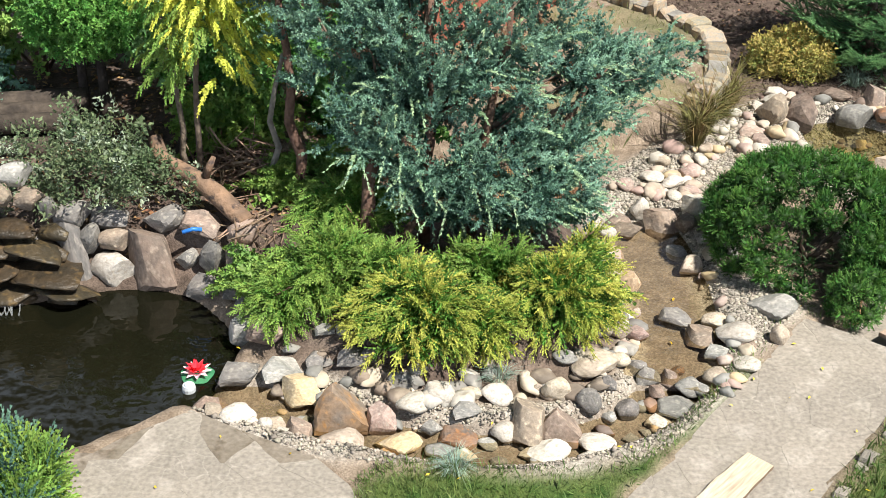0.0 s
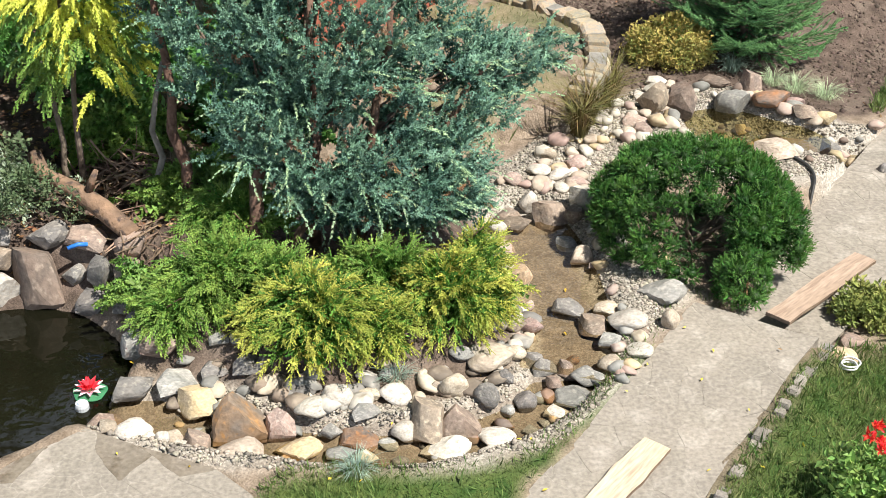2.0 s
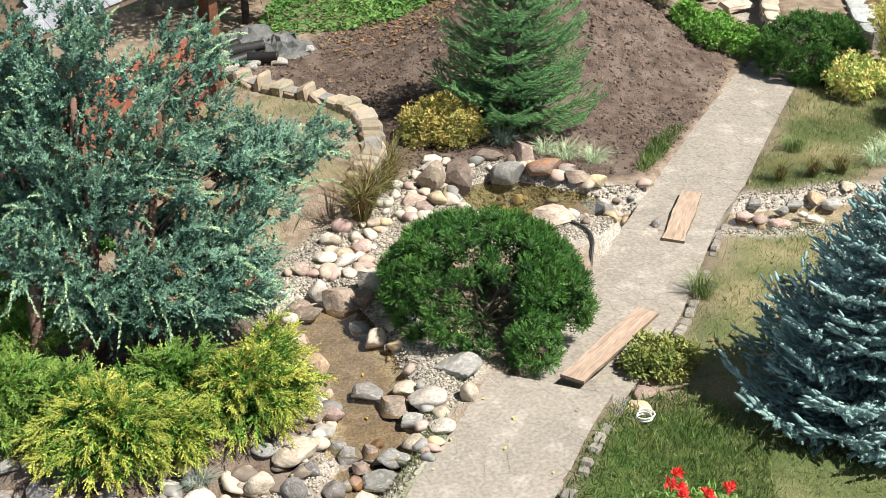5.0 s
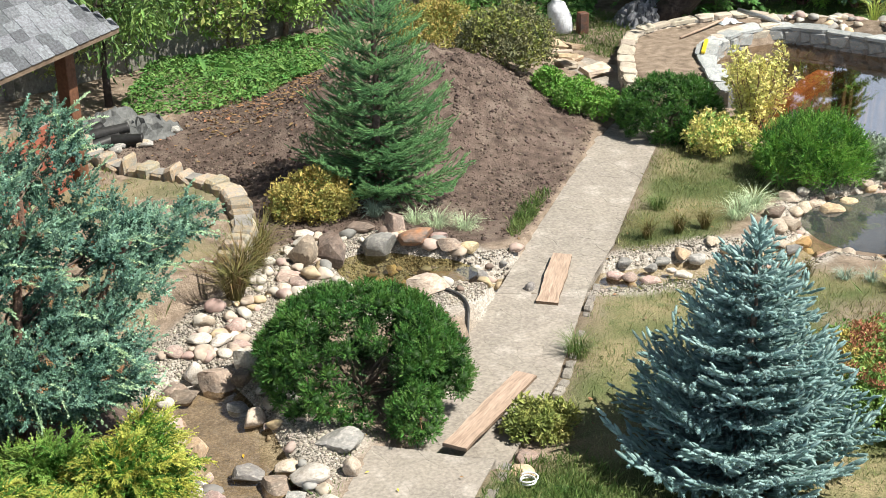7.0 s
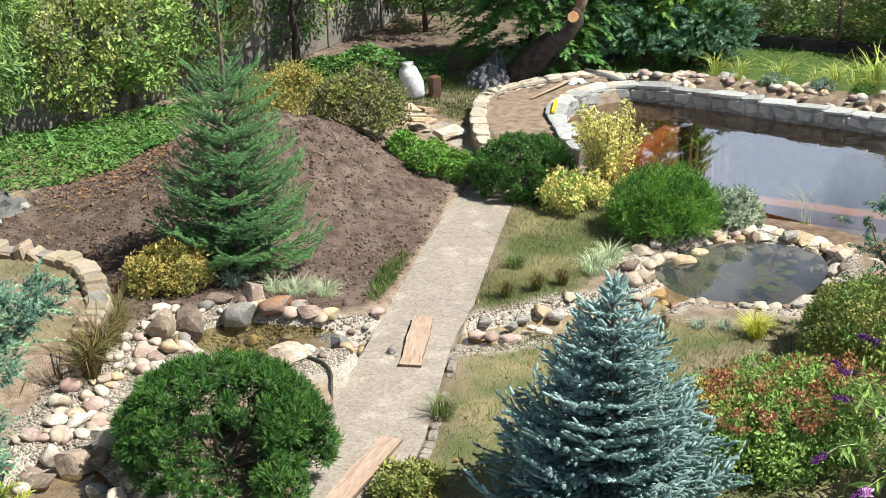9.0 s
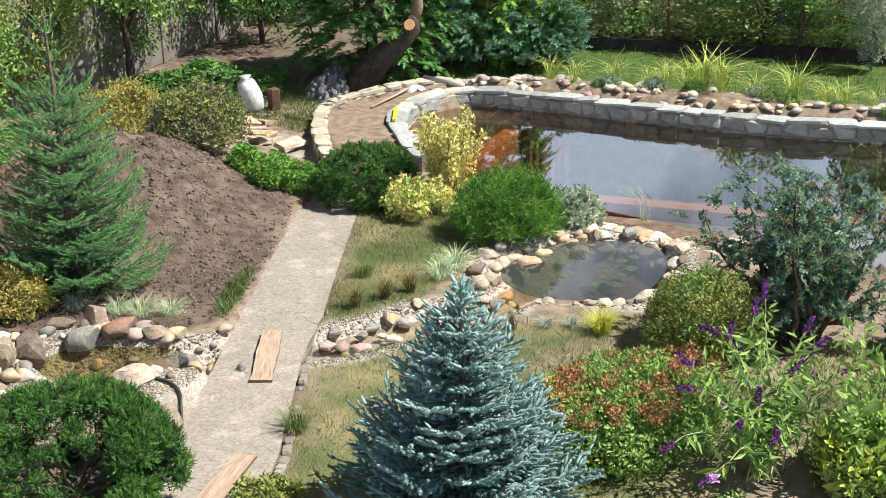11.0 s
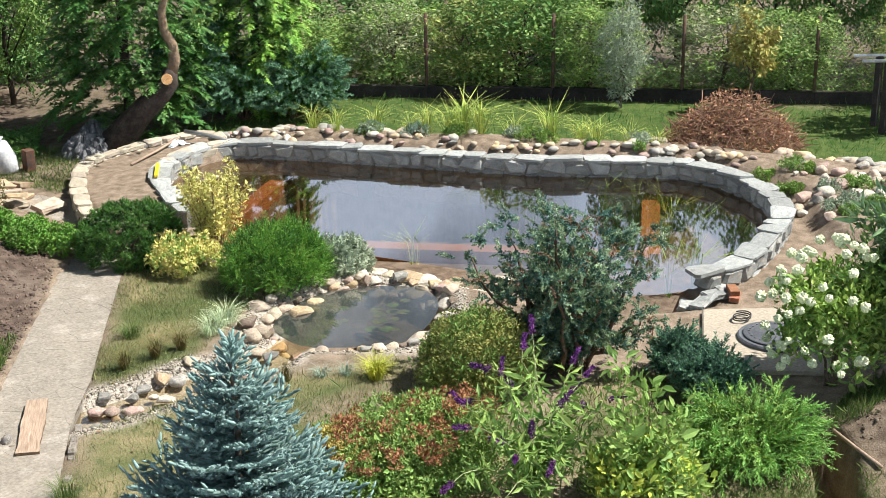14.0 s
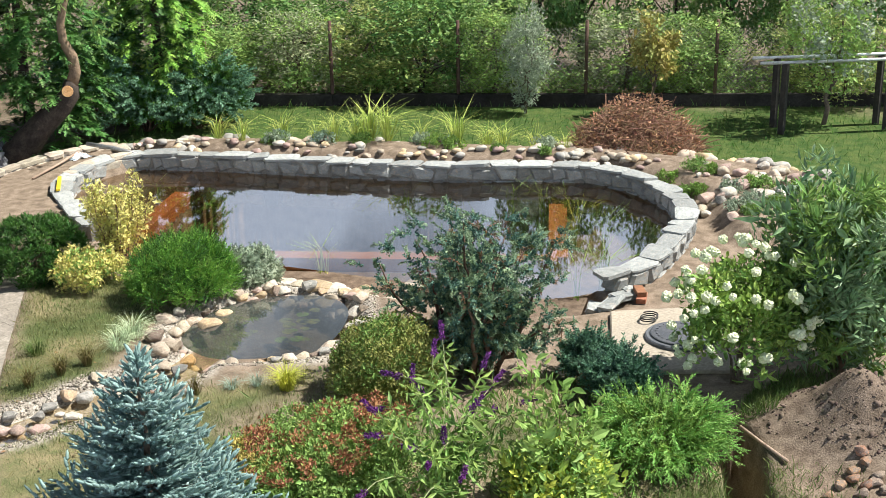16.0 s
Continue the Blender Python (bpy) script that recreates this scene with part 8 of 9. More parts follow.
# ---- things round the path's end ----
def sack():
    top = root("white_sack", (9.9, 19.9, gz(9.9, 19.9)), "full white woven sack standing on the grass", "sack")
    zs = np.array([0, 0.05, 0.25, 0.45, 0.58, 0.64, 0.70])
    P = np.c_[0.02 * np.sin(zs * 9) - 0.16 * zs, 0.05 * zs, zs * 0.85]
    part("bag", *tube(P, np.array([0.16, 0.19, 0.19, 0.175, 0.15, 0.075, 0.11]), 14), surface("white_woven_plastic", ((0.72, 0.74, 0.76), (0.62, 0.64, 0.67)), 7, 0.6, 0.5, 18), top, smooth=True)


sack()
for k in range(15):
    px, py = 9.2 + brand.normal() * 0.22, 18.5 + brand.normal() * 0.38
    V, F = box(brand.uniform(0.25, 0.5), brand.uniform(0.18, 0.3), 0.07, 0.2)
    V = V + brand.normal(size=V.shape) * 0.012
    sl = tagged(part("stone_slab", V, F, ROCK["tc"[k % 2]]), "loose tan stone slab in a small stack", "stone", "stacked tan slabs")
    sl.location, sl.rotation_euler = (px, py, gz(px, py) + 0.055 * (k // 4)), (brand.normal() * 0.12, brand.normal() * 0.12, brand.uniform(0, 3))
V, F = box(0.16, 0.16, 0.36, 0.06)
gl = tagged(part("lantern_post", V, F, surface("rusty_dark_metal", ((0.05, 0.04, 0.035), (0.14, 0.06, 0.03)), 6, 0.7, 0.3, 26)), "short dark rusty garden post", "post")
gl.location = (10.2, 19.75, gz(10.2, 19.75))
V, F = box(0.07, 0.07, 0.18, 0.08)
bo = tagged(part("path_light", V, F, RUBBER), "small black bollard light at the path end", "light")
bo.location = (8.66, 15.55, gz(8.66, 15.55))
V, F = box(0.7, 0.06, 0.035, 0.1)
yl = tagged(part("spirit_level", V, F, surface("yellow_paint", ((0.72, 0.52, 0.04), (0.66, 0.46, 0.03)), 5, 0.45, 0, 30)), "yellow spirit level lying on the pond wall", "tool")
yl.location, yl.rotation_euler = (11.12, 17.42, 0.085), (0, 0, 0.95)
STEEL = surface("dull_steel", ((0.42, 0.43, 0.43), (0.34, 0.35, 0.35)), 6, 0.4, 0.1, 40, metal=0.6)
part("pole", *tube(np.array([(11.15, 18.2, 0.03), (11.8, 18.5, 0.05), (12.4, 18.8, 0.08)]), 0.02, 8), PLANK, smooth=True)
tagged(bpy.data.objects["pole"], "wooden tool handle lying on the earth strip", "tool")
part("overflow_pipe", *tube(np.array([(12.55, 18.75, 0.2), (12.8, 18.35, 0.14), (13.0, 18.05, 0.05), (13.05, 17.95, -0.08)]), 0.035, 10), STEEL, smooth=True)
tagged(bpy.data.objects["overflow_pipe"], "grey pipe leading into the big pond", "pipe")
for k, (px, py) in enumerate([(16.25, 11.25), (15.9, 12.9), (14.1, 16.0), (11.7, 16.6)]):
    po = root("pond_basket", (px, py, -0.72), "round black planting basket showing at the water surface", "basket", "planting baskets")
    part("basket", *tube(np.array([(0, 0, 0), (0, 0, 0.2), (0, 0, 0.36), (0, 0, 0.37), (0, 0, 0.36), (0, 0, 0.3)]), np.array([0.10, 0.12, 0.14, 0.13, 0.12, 0.11]), 16), RUBBER, po)
for k in range(26):
    px, py = 10.1 + brand.normal() * 0.45, 11.25 + brand.normal() * 0.35
    if edge_gap(np.array([px]), np.array([py]), SMALL_POND)[0] < -0.25:
        a = np.linspace(0.3, 6.1, 12)
        w = brand.uniform(0.05, 0.09)
        V = np.concatenate([np.c_[np.cos(a) * w, np.sin(a) * w, np.zeros(12)], np.c_[np.cos(a) * w, np.sin(a) * w, np.full(12, 0.004)], [(0, 0, 0.004)]])
        i = np.arange(11)
        lp = tagged(part("lily_pad", V, [np.stack([i, i + 1, i + 13, i + 12], 1), np.stack([i + 12, i + 13, np.full(11, 24)], 1)], OLIVE if k % 3 else LIME), "flat lily pad in the small pond", "lily pad", "lily pads")
        lp.location, lp.rotation_euler = (px, py, -0.297 if k % 4 == 0 else -0.33), (0, 0, brand.uniform(0, 6))


# ---- leaning cut tree ----
def cut_tree():
    r = rng_of(560)
    top = root("leaning_tree", (11.95, 20.0, gz(11.95, 20.0)), "leaning old tree with a sawn-off limb and wet dark trunk", "tree")
    right = np.array([0.73, -0.68, 0])
    P = np.array([right * a + (0, 0, b) for a, b in ((-0.1, -0.1), (0.15, 0.22), (0.5, 0.6), (0.85, 0.92), (1.02, 1.12), (1.06, 1.35))])
    part("trunk", *tube(P, np.array([0.34, 0.27, 0.22, 0.19, 0.16, 0.11]), 14), DARKBARK, top, smooth=True)
    Q = np.array([right * a + (0, 0, b) for a, b in ((1.04, 1.2), (1.14, 1.5), (1.12, 1.75), (1.0, 2.0), (0.98, 2.3), (1.1, 2.7), (1.05, 3.2))])
    part("limb", *tube(Q, np.linspace(0.11, 0.05, 7), 10), surface("tan_upper_bark", ((0.30, 0.21, 0.14), (0.20, 0.14, 0.10)), 9, 0.9, 0.8, 26), top, smooth=True)
    c = right * 1.0 + np.array([-0.10, -0.12, 1.2])
    part("cut_face", *tube(np.array([c, c + np.array([-0.03, -0.045, 0.01])]), np.array([0.095, 0.09]), 16), CUTWOOD, top, "fresh orange saw cut")
    cl = r.normal(size=(50, 3)) * (0.9, 0.9, 0.5) + right * 1.0 + (0, 0, 3.6)
    leaves("crown", r, cl, np.full(50, 0.3), 60, LEAF, 0.09, MIDGREEN, top, (0, 0, -0.2))


cut_tree()


# ---- fences and background planting ----
def concrete_fence():
    line = np.array([(1.0, 20.1), (3.6, 21.1), (8.3, 22.9), (12.6, 25.8), (16.0, 28.5)])
    CON = surface("weathered_concrete", ((0.21, 0.20, 0.172), (0.15, 0.143, 0.125)), 2, 0.9, 0.4, 30, 0.1, stain=(0.10, 0.10, 0.08))
    top = tagged(new("fence_concrete"), "weathered grey concrete panel fence", "fence", kind="structure")
    s = np.concatenate([[0], np.cumsum(np.linalg.norm(np.diff(line, axis=0), axis=1))])
    for u in np.arange(0, s[-1] - 2, 2.0):
        a, b = (np.array([np.interp(v, s, line[:, 0]), np.interp(v, s, line[:, 1])]) for v in (u, u + 2.0))
        d = b - a
        for k in range(3):
            V, F = box(float(np.linalg.norm(d)) - 0.1, 0.06, 0.49, 0.1)
            ob = part("panel", V, F, CON, top)
            ob.location = (*((a + b) / 2), -0.2 + 0.5 * k)
            ob.rotation_euler = (0, 0, math.atan2(d[1], d[0]))
        V, F = box(0.13, 0.13, 1.65, 0.08)
        ob = part("post", V, F, CON, top)
        ob.location = (*a, -0.2)
        ob.rotation_euler = (0, 0, math.atan2(d[1], d[0]))


concrete_fence()
HEDGE = foliage("hedge_leaf", (0.12, 0.20, 0.06), (0.19, 0.27, 0.095), 0.6, 0.7)
HEDGELIGHT = foliage("light_hedge_leaf", (0.19, 0.235, 0.07), (0.26, 0.29, 0.105), 0.6, 0.7)
tv = [
    leafy_tree("hedge_shrub", 40, 60, 2.9, 1.05, HEDGE, "tall leafy shrub overgrowing the fence", 570, 130, 64, 0.078, LEAF, 0.05, BARK, 0.08, PALEGREEN, 0, 0.24, group="shrubs along the fences"),
    leafy_tree("hedge_shrub", 44, 60, 3.2, 1.15, HEDGELIGHT, "light green leafy shrub at the fence", 571, 130, 64, 0.078, LEAF, 0.06, BARK, 0.06, MIDGREEN, 0, 0.24, group="shrubs along the fences"),
    leafy_tree("hedge_shrub", 48, 60, 3.4, 1.2, foliage("shade_green_leaf", (0.05, 0.115, 0.03), (0.09, 0.165, 0.045), 0.5, 0.3), "dark green leafy shrub beyond the fence", 572, 130, 56, 0.085, LEAF, 0.07, DARKBARK, 0.05, MIDGREEN, 0, 0.24, group="shrubs along the fences"),
]
spots = [(1.6, 20.6, 1), (3.2, 21.0, 0), (4.5, 21.4, 1), (5.7, 21.9, 0), (6.9, 22.4, 1), (0.2, 19.6, 2), (8.6, 23.8, 2), (10.2, 24.9, 2), (11.8, 26.2, 2), (13.6, 26.0, 2), (12.3, 24.4, 2), (15.5, 25.6, 2), (17.2, 23.4, 2)]
for k in range(12):
    f = k / 11
    if k not in (5, 8, 10):
        spots.append((17.6 + f * 8.2, 20.6 - f * 11.2, (0, 3, 1, 2, 0, 1, 3)[k % 7]))
    spots.append((19.4 + f * 8.5, 22.6 - f * 11.6, 2))
srr = rng_of(573)
tv.append(leafy_tree("hedge_shrub", 52, 60, 3.1, 1.0, foliage("dusty_grey_leaf", (0.16, 0.19, 0.10), (0.22, 0.25, 0.14), 0.45), "grey-green leafy shrub at the fence", 575, 110, 64, 0.072, LEAF, 0.05, BARK, 0.15, PALEGREEN, 0, 0.22, group="shrubs along the fences"))
for sx, sy, v in spots:
    copy_thing(tv[v], Matrix.Translation((sx + srr.normal() * 0.2, sy + srr.normal() * 0.2, gz(sx, sy) - 0.05)) @ Matrix.Rotation(srr.uniform(0, 6.28), 4, "Z") @ Matrix.Diagonal((srr.uniform(0.85, 1.15), srr.uniform(0.85, 1.15), srr.uniform(0.85, 1.1) * (1.4 if 0.79 * sx + 0.613 * sy > 28 and 9 < sy < 17.6 else 0.64 if sx > 17 else 1.0), 1)))
for t0 in tv:
    for o in (*t0.children_recursive, t0):
        bpy.data.objects.remove(o)
leafy_tree("cherry_tree", 2.3, 19.2, 3.2, 1.3, foliage("cherry_leaf", (0.065, 0.125, 0.038), (0.115, 0.18, 0.06), 0.5, 0.3, 0.4), "cherry tree with long hanging leaves behind the gazebo", 574, 110, 60, 0.12, LONGLEAF, 0.06, DARKBARK, 0.3, MIDGREEN, None, 0.26, (0, 0, -0.7))
leafy_tree("plum_tree", 8.75, 22.3, 3.6, 1.7, MIDGREEN, "dark-stemmed fruit tree with overhanging leaves", 575, 90, 60, 0.13, LEAF, 0.09, DARKBARK, 0.42, PALEGREEN, None, 0.24, (0, 0, -0.5))


def arborvitae(x, y, H, R, count, mats, label, seed):
    """A broad column of hanging flat fans."""
    r = rng_of(seed)
    top = root("arborvitae", (x, y, gz(x, y) - 0.03), label, "tree")
    part("trunk", *tube(limb((0, 0, 0), (0, 0, H * 0.97), 0, 9, 0.01, r), np.linspace(0.12, 0.02, 9), 8), DARKBARK, top, smooth=True)
    f = r.random(count) ** 0.9
    a = r.uniform(0, 6.283, count)
    q = R * np.minimum(1.0, (1.12 - f) * 1.7) * r.uniform(0.55, 1.0, count)
    c = np.c_[np.cos(a) * q, np.sin(a) * q, 0.15 + f * (H - 0.3)]
    way = np.c_[np.cos(a), np.sin(a), np.full(count, 0.1)] + r.normal(size=(count, 3)) * 0.2
    plumes(r, c - unit(way) * 0.15, way, r.uniform(0.35, 0.6, count), top, mats, 0.19, 6, 2, 0.95, 0.45, True, FANS, 0.45)
    branches(top, [(limb((0, 0, p[2] * 0.9), tuple(p), 0.0, 5, 0.02, r), 0.02, 0.006) for p in c[:: count // 8]], DARKBARK)


FANS = [spray_shape(4, 0.30, 0.22, 80 + i) for i in range(3)]
arborvitae(12.75, 20.75, 4.8, 1.25, 620, (THUJA, foliage("arborvitae_green", (0.038, 0.105, 0.024), (0.065, 0.15, 0.036), 0.4, 0.2)), "large dark arborvitae with layered hanging fans", 576)
arborvitae(15.35, 20.4, 4.2, 0.8, 460, (DARKGREEN, foliage("bright_arborvitae", (0.10, 0.22, 0.03), (0.16, 0.29, 0.05), 0.35, 0.25)), "bright green arborvitae behind the junipers", 577)
FARJUN = foliage("far_juniper_green", (0.055, 0.125, 0.07), (0.095, 0.18, 0.11), 0.4, 0.2)
for k, (jx, jy, jr, jh) in enumerate([(13.9, 20.4, 0.8, 1.9), (14.6, 19.9, 0.8, 1.2), (15.35, 19.3, 0.75, 0.95), (14.1, 20.9, 0.8, 2.4), (15.8, 19.3, 0.7, 1.3)]):
    plumed("background_juniper", jx, jy, (jr, jr * 0.8, jh * 0.75), 150, (THUJA, FARJUN), "dark blue-green feathery juniper behind the pond", 580 + k, 0.14, 0.5, 0.25, 0.7, 7, 2, "junipers behind the pond", rise=0.45)
leafy_tree("silver_willow", 19.95, 15.35, 2.1, 0.42, GREYGREEN, "slim silver-leaved young tree by the fence", 586, 70, 70, 0.07, LONGLEAF, 0.03, BARK, 0.1, None, None, 0.35)
leafy_tree("young_maple", 21.3, 13.4, 2.0, 0.42, foliage("autumn_brown_leaf", (0.26, 0.20, 0.06), (0.22, 0.24, 0.07), 0.4), "young tree with browning leaves by the fence", 587, 40, 45, 0.09, LEAF, 0.03, BARK, 0.3, None, None, 0.35)
leafy_tree("apple_tree", 22.6, 10.6, 2.6, 0.8, PALEGREEN, "small apple tree beside the exercise bars", 588, 70, 60, 0.08, LEAF, 0.05, BARK, 0.35, GREYGREEN, None, 0.28)


def chain_fence():
    line = np.array([(16.6, 20.6), (17.91, 18.93), (20.49, 15.64), (22.22, 13.42), (23.15, 12.24), (25.2, 9.6), (27.0, 7.2)])
    top = tagged(new("fence_chain_link"), "old chain-link fence with rusty posts on a dark concrete plinth", "fence", kind="structure")
    s = np.concatenate([[0], np.cumsum(np.linalg.norm(np.diff(line, axis=0), axis=1))])
    RUST = surface("rusty_post", ((0.10, 0.06, 0.045), (0.15, 0.10, 0.075)), 6, 0.9, 0.4, 30)
    WIRE = surface("dark_wire", ((0.14, 0.14, 0.13), (0.2, 0.2, 0.19)), 6, 0.5, 0, 30, metal=0.5)

    def at(u):
        return np.array([np.interp(u, s, line[:, 0]), np.interp(u, s, line[:, 1])])

    for u in np.arange(0, s[-1] - 2.4, 2.45):
        a, b = at(u), at(u + 2.45)
        d = b - a
        V, F = box(float(np.linalg.norm(d)) - 0.002, 0.14, 0.28, 0.06)
        ob = part("plinth", V, F, surface("dark_plinth", ((0.022, 0.02, 0.018), (0.045, 0.04, 0.036)), 3, 0.95, 0.4, 25) if u == 0 else bpy.data.materials["dark_plinth"], top)
        ob.location, ob.rotation_euler = (*((a + b) / 2), -0.25), (0, 0, math.atan2(d[1], d[0]))
        part("post", *tube(np.array([(*a, -0.2), (*a, 0.6), (*a, 1.45)]), 0.035, 8), RUST, top, smooth=True)
        if u > 4:
            wires = []
            L, H, gap = 2.45, 1.2, 0.085
            dd = d / np.linalg.norm(d)
            for sgn in (1, -1):
                for k in np.arange(-H, L, gap):
                    x0, x1 = k, k + H
                    z0, z1 = (0, H) if sgn > 0 else (H, 0)
                    lo, hi = max(x0, 0), min(x1, L)
                    if hi - lo < 0.02:
                        continue
                    za = z0 + (z1 - z0) * (lo - x0) / H
                    zb = z0 + (z1 - z0) * (hi - x0) / H
                    pa, pb = a + dd * lo, a + dd * hi
                    wires.append(tube(np.array([(*pa, 0.1 + za), (*pb, 0.1 + zb)]), 0.0035, 3))
            ob = part("wire_mesh", *joined(wires), WIRE, top)
            tagged(ob, kind="stuff")


chain_fence()


def bars():
    top = root("exercise_bars", (0, 0, 0), "outdoor parallel bars with steel rails on dark posts", "exercise bars")
    DARKW = surface("dark_tarred_wood", ((0.03, 0.028, 0.026), (0.06, 0.05, 0.045)), 5, 0.8, 0.4, 25)
    a, d = np.array([21.5, 10.85]), unit(np.array([0.73, -0.68]))
    n2 = np.array([d[1], -d[0]])
    for i in (0, 1.9):
        for j in (0, 0.45):
            p = a + d * i - n2 * j
            V, F = box(0.10, 0.10, 1.25, 0.06)
            ob = part("post", V, F, DARKW, top)
            ob.location = (*p, gz(*p))
    for j in (0, 0.45):
        p, q = a - d * 0.45 - n2 * j, a + d * 3.2 - n2 * j
        part("rail", *tube(np.array([(*p, 1.08), (*((p + q) / 2), 1.08), (*q, 1.08)]), 0.028, 10), surface("pale_steel_rail", ((0.6, 0.62, 0.63), (0.5, 0.52, 0.53)), 6, 0.35, 0, 30, metal=0.4) if j == 0 else bpy.data.materials["pale_steel_rail"], top, smooth=True)


bars()


def undergrowth():
    r = rng_of(640)
    n = 9000
    f = r.random(n)
    off = 0.15 + 1.7 * r.random(n)
    hump = 0.25 + 0.35 * (ripple(f * 14, off, 1.0, 641) + 0.6).clip(0, 1.4)
    P = np.c_[16.6 + f * 10.4 + off * 0.79, 20.6 - f * 13.4 + off * 0.613, -0.2 + hump * r.random(n)]
    V, F = scatter(LEAF, P, r.normal(size=P.shape) * (1, 1, 0.5), r.normal(size=P.shape) * 0.6 + (0, 0, 1), 0.11 * np.exp(r.normal(size=n) * 0.3))
    tagged(part("undergrowth", V, F, HEDGE), "dark green nettles and weeds behind the fence", "weeds", kind="stuff")


undergrowth()
sticks("brush_pile", 19.2, 12.35, gz(19.2, 12.35), 1.1, 0.85, 1700, 0.7, surface("dry_brown_brushwood", ((0.20, 0.115, 0.075), (0.27, 0.17, 0.115)), 9, 0.95, 0.0, 30, 0.4, by="island"), "large heap of dry brown cut branches", 590, 0.005)
bp = rng_of(591)
q = bp.random((1300, 3))
ang, rad_ = q[:, 0] * 6.283, np.sqrt(q[:, 1])
pp = np.c_[19.2 + np.cos(ang) * rad_ * 1.15, 12.35 + np.sin(ang) * rad_ * 1.15, -0.2 + 1.0 * (1 - rad_**2) * (0.5 + 0.5 * q[:, 2])]
part("dry_leaves", *scatter(LEAF, pp, bp.normal(size=pp.shape), bp.normal(size=pp.shape), 0.07), foliage("dead_brown_leaf", (0.24, 0.12, 0.07), (0.32, 0.19, 0.11), 0.4))
tagged(bpy.data.objects["dry_leaves"], "withered brown leaves on the branch heap", "leaves", kind="stuff")

# rock garden cushions
cr = rng_of(592)
for k in range(34):
    f = cr.random()
    cx, cy = 16.5 + cr.uniform(0, 2.1), 8.2 + cr.uniform(0, 2.6)
    if k >= 22:
        cx, cy = 14.6 + f * 2.9 + cr.normal() * 0.1 + 0.3, 17.2 - f * 4.6 + cr.normal() * 0.1
    if edge_gap(np.array([cx]), np.array([cy]), ROCKERY)[0] < -0.1:
        w = cr.uniform(0.12, 0.26)
        domed("rockery_cushion", cx, cy, (w, w, w * 0.55), (GREYGREEN, LIME, MIDGREEN, FESCUE)[k % 4], ("silvery cushion plant among the rocks", "bright green sedum cushion among the rocks", "green cushion plant among the rocks", "blue-grey cushion plant among the rocks")[k % 4], "plant", 600 + k, LEAF, 0.035, 22, 26, group="cushion plants of the rock garden")


# ---- concrete slab, hatch and diggings ----
def hatch():
    SLAB = surface("pale_concrete", ((0.38, 0.335, 0.27), (0.32, 0.285, 0.235)), 2, 0.9, 0.3, 30, 0.05)
    P = np.array([(11.35, 7.40), (12.72, 8.38), (13.75, 7.4), (12.2, 6.35)])
    bm = bmesh.new()
    lo, hi = [bm.verts.new((x, y, -0.35)) for x, y in P], [bm.verts.new((x, y, -0.14)) for x, y in P]
    bm.faces.new(hi)
    for i in range(4):
        bm.faces.new((lo[i], lo[(i + 1) % 4], hi[(i + 1) % 4], hi[i]))
    bmesh.ops.recalc_face_normals(bm, faces=bm.faces[:])
    bmesh.ops.bevel(bm, geom=[e for e in bm.edges if all(v in hi for v in e.verts)], offset=0.015, segments=1, affect="EDGES")
    me = bpy.data.meshes.new("concrete_slab")
    bm.to_mesh(me)
    bm.free()
    me.materials.append(SLAB)
    tagged(new("concrete_slab", me), "pale poured concrete slab round the hatch", "slab", kind="structure")
    top = root("hatch", (12.55, 7.3, -0.14), "round dark polymer manhole hatch on the concrete slab", "hatch")
    DARKP = surface("dark_grey_polymer", ((0.085, 0.095, 0.11), (0.12, 0.13, 0.145)), 6, 0.55, 0.2, 40)
    part("frame_ring", *tube(np.array([(0, 0, 0), (0, 0, 0.03), (0, 0, 0.045)]), np.array([0.40, 0.40, 0.385]), 36), DARKP, top)
    part("lid", *tube(np.array([(0, 0, 0.046), (0, 0, 0.062), (0, 0, 0.068)]), np.array([0.34, 0.34, 0.33]), 36), DARKP, top)
    for i in range(24):
        a = 6.283 * i / 24
        part("stud", *tube(np.array([(math.cos(a) * 0.27, math.sin(a) * 0.27, 0.069), (math.cos(a) * 0.27, math.sin(a) * 0.27, 0.076)]), 0.014, 6), DARKP, top)
    t2 = np.linspace(0, 14, 40)
    part("black_cable", *tube(np.c_[12.75 + 0.12 * np.cos(t2), 7.85 + 0.09 * np.sin(t2), -0.12 + 0.004 * t2], 0.008, 6), RUBBER, smooth=True)
    tagged(bpy.data.objects["black_cable"], "coil of black cable beside the hatch", "cable")


hatch()
BRICK = surface("red_brick", ((0.34, 0.15, 0.09), (0.27, 0.12, 0.08)), 6, 0.9, 0.4, 30, 0.2)
for k, (px, py, pz) in enumerate([(13.35, 8.35, 0), (13.42, 8.48, 0.0), (13.38, 8.4, 0.066)]):
    V, F = box(0.25, 0.12, 0.065, 0.08)
    b = tagged(part("brick", V, F, BRICK), "loose red brick beside the pond wall", "brick", "loose bricks")
    b.location, b.rotation_euler = (px, py, gz(px, py) + 0.01 + pz), (0, 0, 0.5 + 0.15 * k)
for k, (px, py) in enumerate([(13.15, 8.7), (13.0, 8.55), (13.5, 8.65), (12.95, 8.75), (13.25, 8.55)]):
    V, F = box(0.34, 0.22, 0.06, 0.2)
    b = tagged(part("stone_slab", V + brand.normal(size=V.shape) * 0.01, F, PALECAP), "loose grey slab at the unfinished end of the pond wall", "stone", "loose slabs at the pond wall")
    b.location, b.rotation_euler = (px, py, gz(px, py) + 0.02 + 0.05 * (k % 2)), (brand.normal() * 0.1, brand.normal() * 0.1, brand.uniform(0, 3))
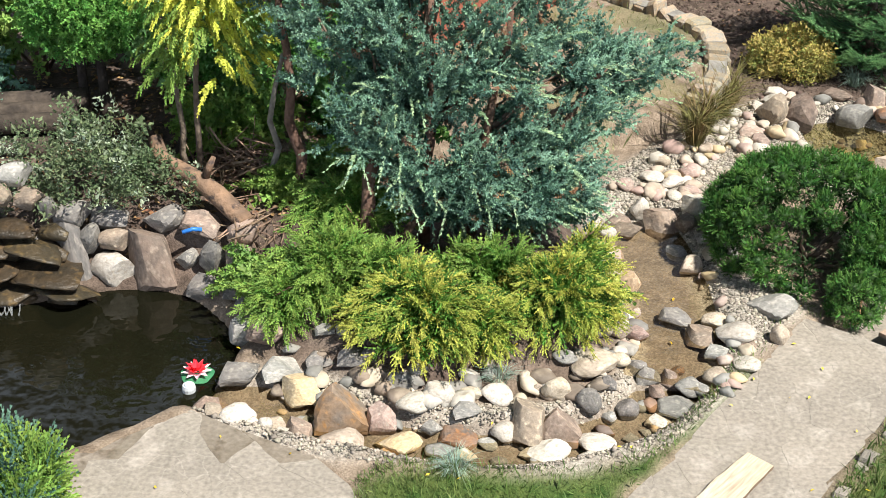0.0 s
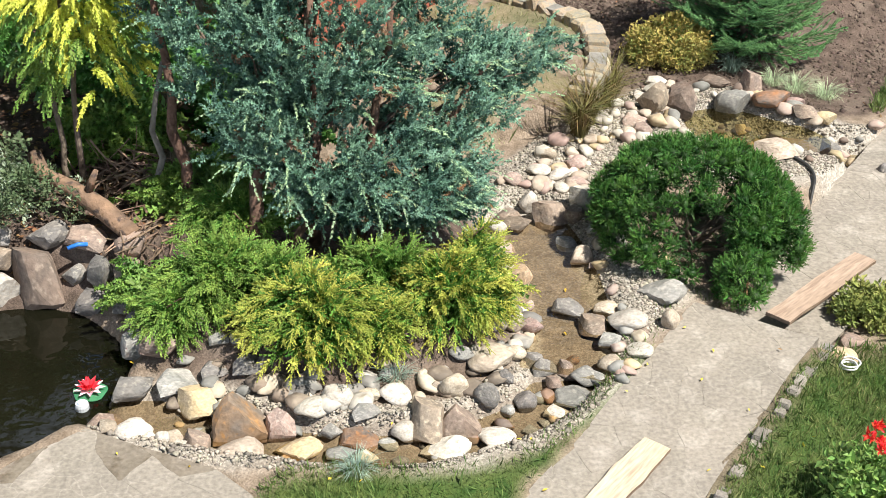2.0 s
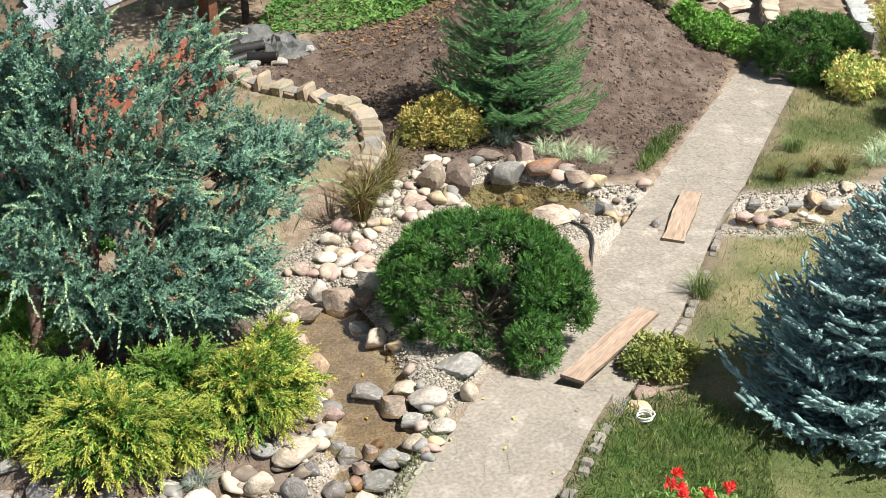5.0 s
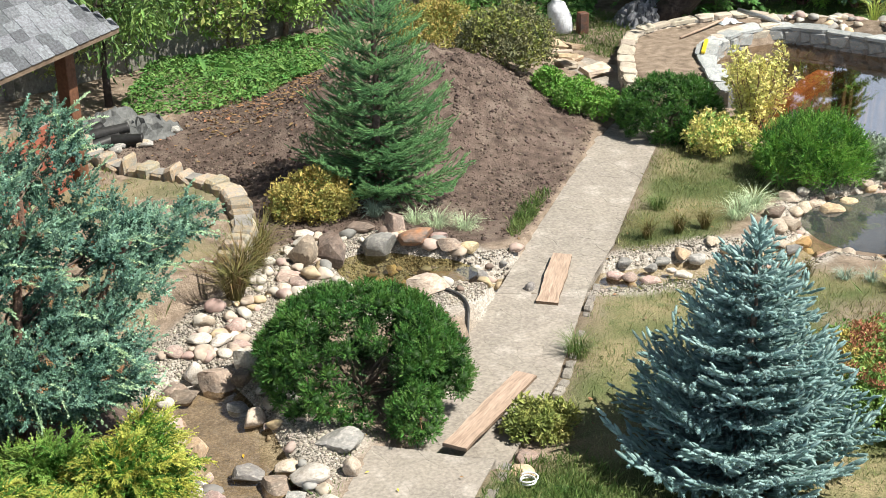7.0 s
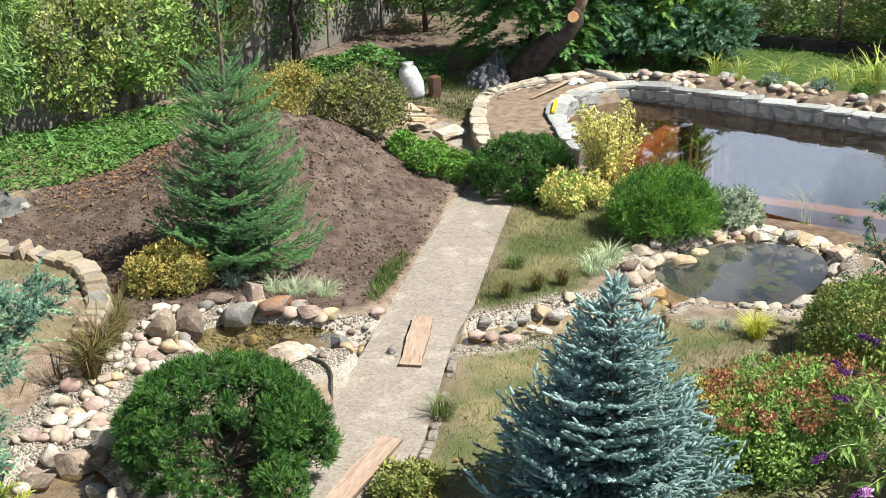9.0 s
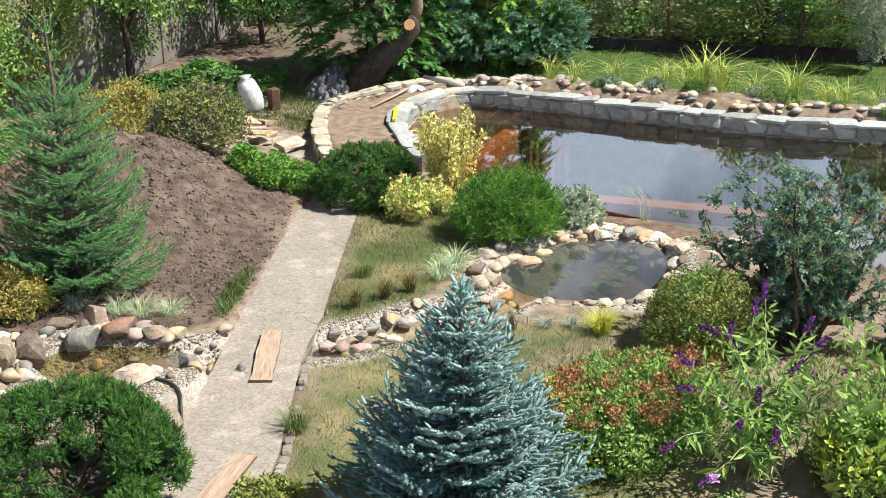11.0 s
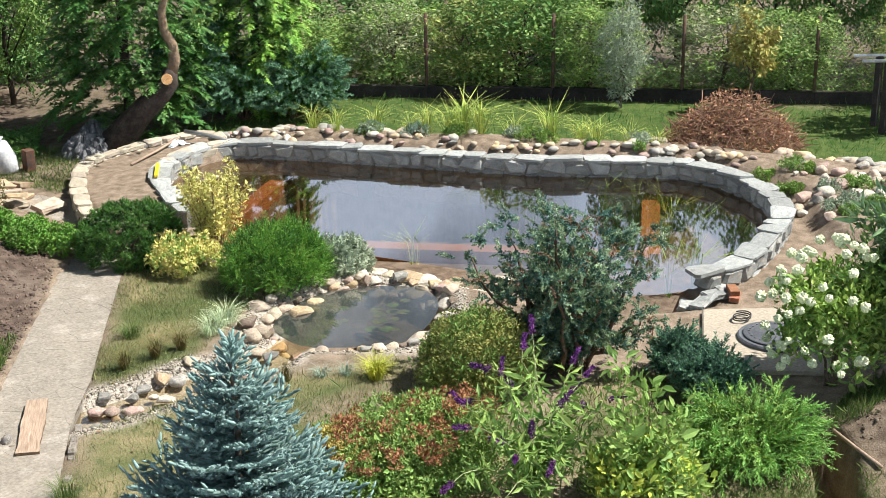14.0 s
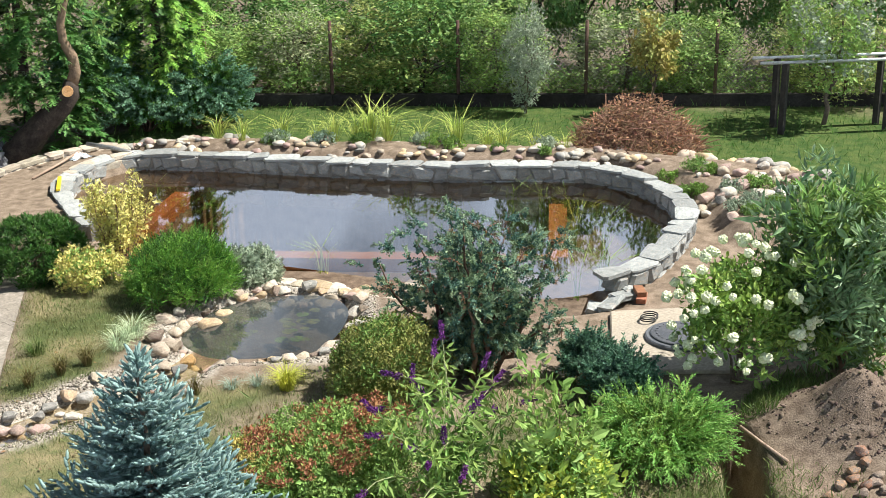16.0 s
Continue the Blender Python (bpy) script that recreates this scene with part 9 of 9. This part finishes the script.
part("tool_handle", *tube(np.array([(11.02, 5.66, -0.12), (10.86, 5.32, -0.13), (10.70, 4.98, -0.13)]), 0.018, 8), PLANK, smooth=True)
tagged(bpy.data.objects["tool_handle"], "wooden shovel handle lying beside the trench", "tool")
for k in range(14):
    px, py = 10.75 + brand.normal() * 0.25, 4.25 + brand.normal() * 0.16
    lay_stone(px, py, gz(px, py), 0.13, 0.07, "rbr"[k % 3], brand, "beside the diggings", "rubble by the trench", "rubble_stone")


# ---- loose bits on the ground ----
def clods():
    r = rng_of(620)
    V0, F0 = crumb()
    q = r.uniform((1.8, 12.5), (8.6, 19.8), (52000, 2))
    z = ground_z(q[:, 0], q[:, 1])
    q, z = q[edge_gap(q[:, 0], q[:, 1], SOIL_BED) < 0.05], z[edge_gap(q[:, 0], q[:, 1], SOIL_BED) < 0.05]
    q2 = r.uniform((11.0, 4.2), (13.0, 5.8), (2500, 2))
    z2 = ground_z(q2[:, 0], q2[:, 1])
    q, z = np.concatenate([q, q2[z2 > -0.12]]), np.concatenate([z, z2[z2 > -0.12]])
    keep = r.random(len(q)) < 0.25 + 0.75 * ease(ripple(q[:, 0], q[:, 1], 2.5, 14), -0.5, 0.6)
    q, z = q[keep], z[keep]
    n = len(q)
    s = 0.011 * np.exp(r.normal(size=n) * 0.65)
    V, F = scatter((V0 * (1, 0.8, 0.7) * (1 + 0.25 * r.normal(size=V0.shape)), F0), np.c_[q, z], unit(r.normal(size=(n, 3))), r.normal(size=(n, 3)), np.minimum(s, 0.045))
    tagged(part("soil_clods", V, F, surface("dark_soil_clod", ((0.075, 0.055, 0.044), (0.14, 0.105, 0.086)), 6, 0.95, 0.0, 60, 0.45, by="island"), smooth=True), "crumbs and clods of freshly dug dark earth", "soil", kind="stuff")


def litter(name, lo, hi, count, mat, size, label, seed, on=None):
    r = rng_of(seed)
    q = r.uniform(lo, hi, (count, 2))
    z = ground_z(q[:, 0], q[:, 1])
    m = z > -0.34
    if on is not None:
        m &= on(q)
    q, z = q[m], z[m]
    n = len(q)
    paved_z = np.where((edge_gap(q[:, 0], q[:, 1], TERRACE_R) < 0) | (edge_gap(q[:, 0], q[:, 1], TERRACE_L) < 0), 0.012, z + 0.012)
    a = r.uniform(0, 6.28, n)
    V, F = scatter(WIDELEAF, np.c_[q, paved_z + 0.006], np.c_[np.cos(a), np.sin(a), r.normal(size=n) * 0.2], np.tile((0, 0, 1.0), (n, 1)) + r.normal(size=(n, 3)) * 0.4, size * np.exp(r.normal(size=n) * 0.25))
    tagged(part(name, V, F, mat), label, "leaves", kind="stuff")


clods()
litter("dead_leaves", (3.3, 16.9), (6.2, 19.2), 800, DRYLEAF, 0.07, "withered brown leaves on the crest of the earth heap", 634)
litter("fallen_leaves", (-3.0, 6.3), (3.3, 9.5), 70, YELLOWLEAF, 0.036, "scattered yellow fallen leaves", 630)
litter("fallen_leaves", (1.6, 14.5), (5.2, 18.4), 260, DRYLEAF, 0.055, "dry brown leaves on the earth heap", 631)
litter("leaf_litter", (-4.5, 9.5), (-0.4, 12.5), 2600, DRYLEAF, 0.05, "brown leaf litter on the shaded bank", 632)
litter("fallen_leaves", (3.0, 8.0), (9.5, 13.0), 90, DRYLEAF, 0.045, "a few dry leaves on the lawn", 633)

# ---- paving, last ----
paved("terrace", TERRACE_R, 0.0, 0.27, 3, "grey flagstone terrace with worn pale joints, step down at its far edge")
paved("terrace_by_pond", TERRACE_L, 0.0, 0.28, 4, "grey flagstone paving with damp stains beside the lotus pond")
paved("garden_path", WALKWAY, -0.19, 0.22, 5, "straight flagstone garden path of irregular grey slabs")
coursed_wall("paving_edge", [(3.80, 8.30), (3.42, 7.84), (3.09, 7.39), (2.71, 6.93), (2.38, 6.45), (2.1, 5.2)], -0.2, -0.012, 0.09, 0.11, surface("grey_edge_stone", ((0.22, 0.20, 0.175), (0.29, 0.265, 0.23)), 5, 0.9, 0.6, 26, 0.25), "row of small rough stones along the terrace edge", "edging", 21, False, 0.0, 1)
coursed_wall("path_edge", [(4.46, 9.0), (4.93, 9.56), (5.57, 10.47), (6.12, 11.26)], -0.36, -0.198, 0.08, 0.12, bpy.data.materials["grey_edge_stone"], "row of small stones along the path edge", "edging", 22, False, 0.0, 1)
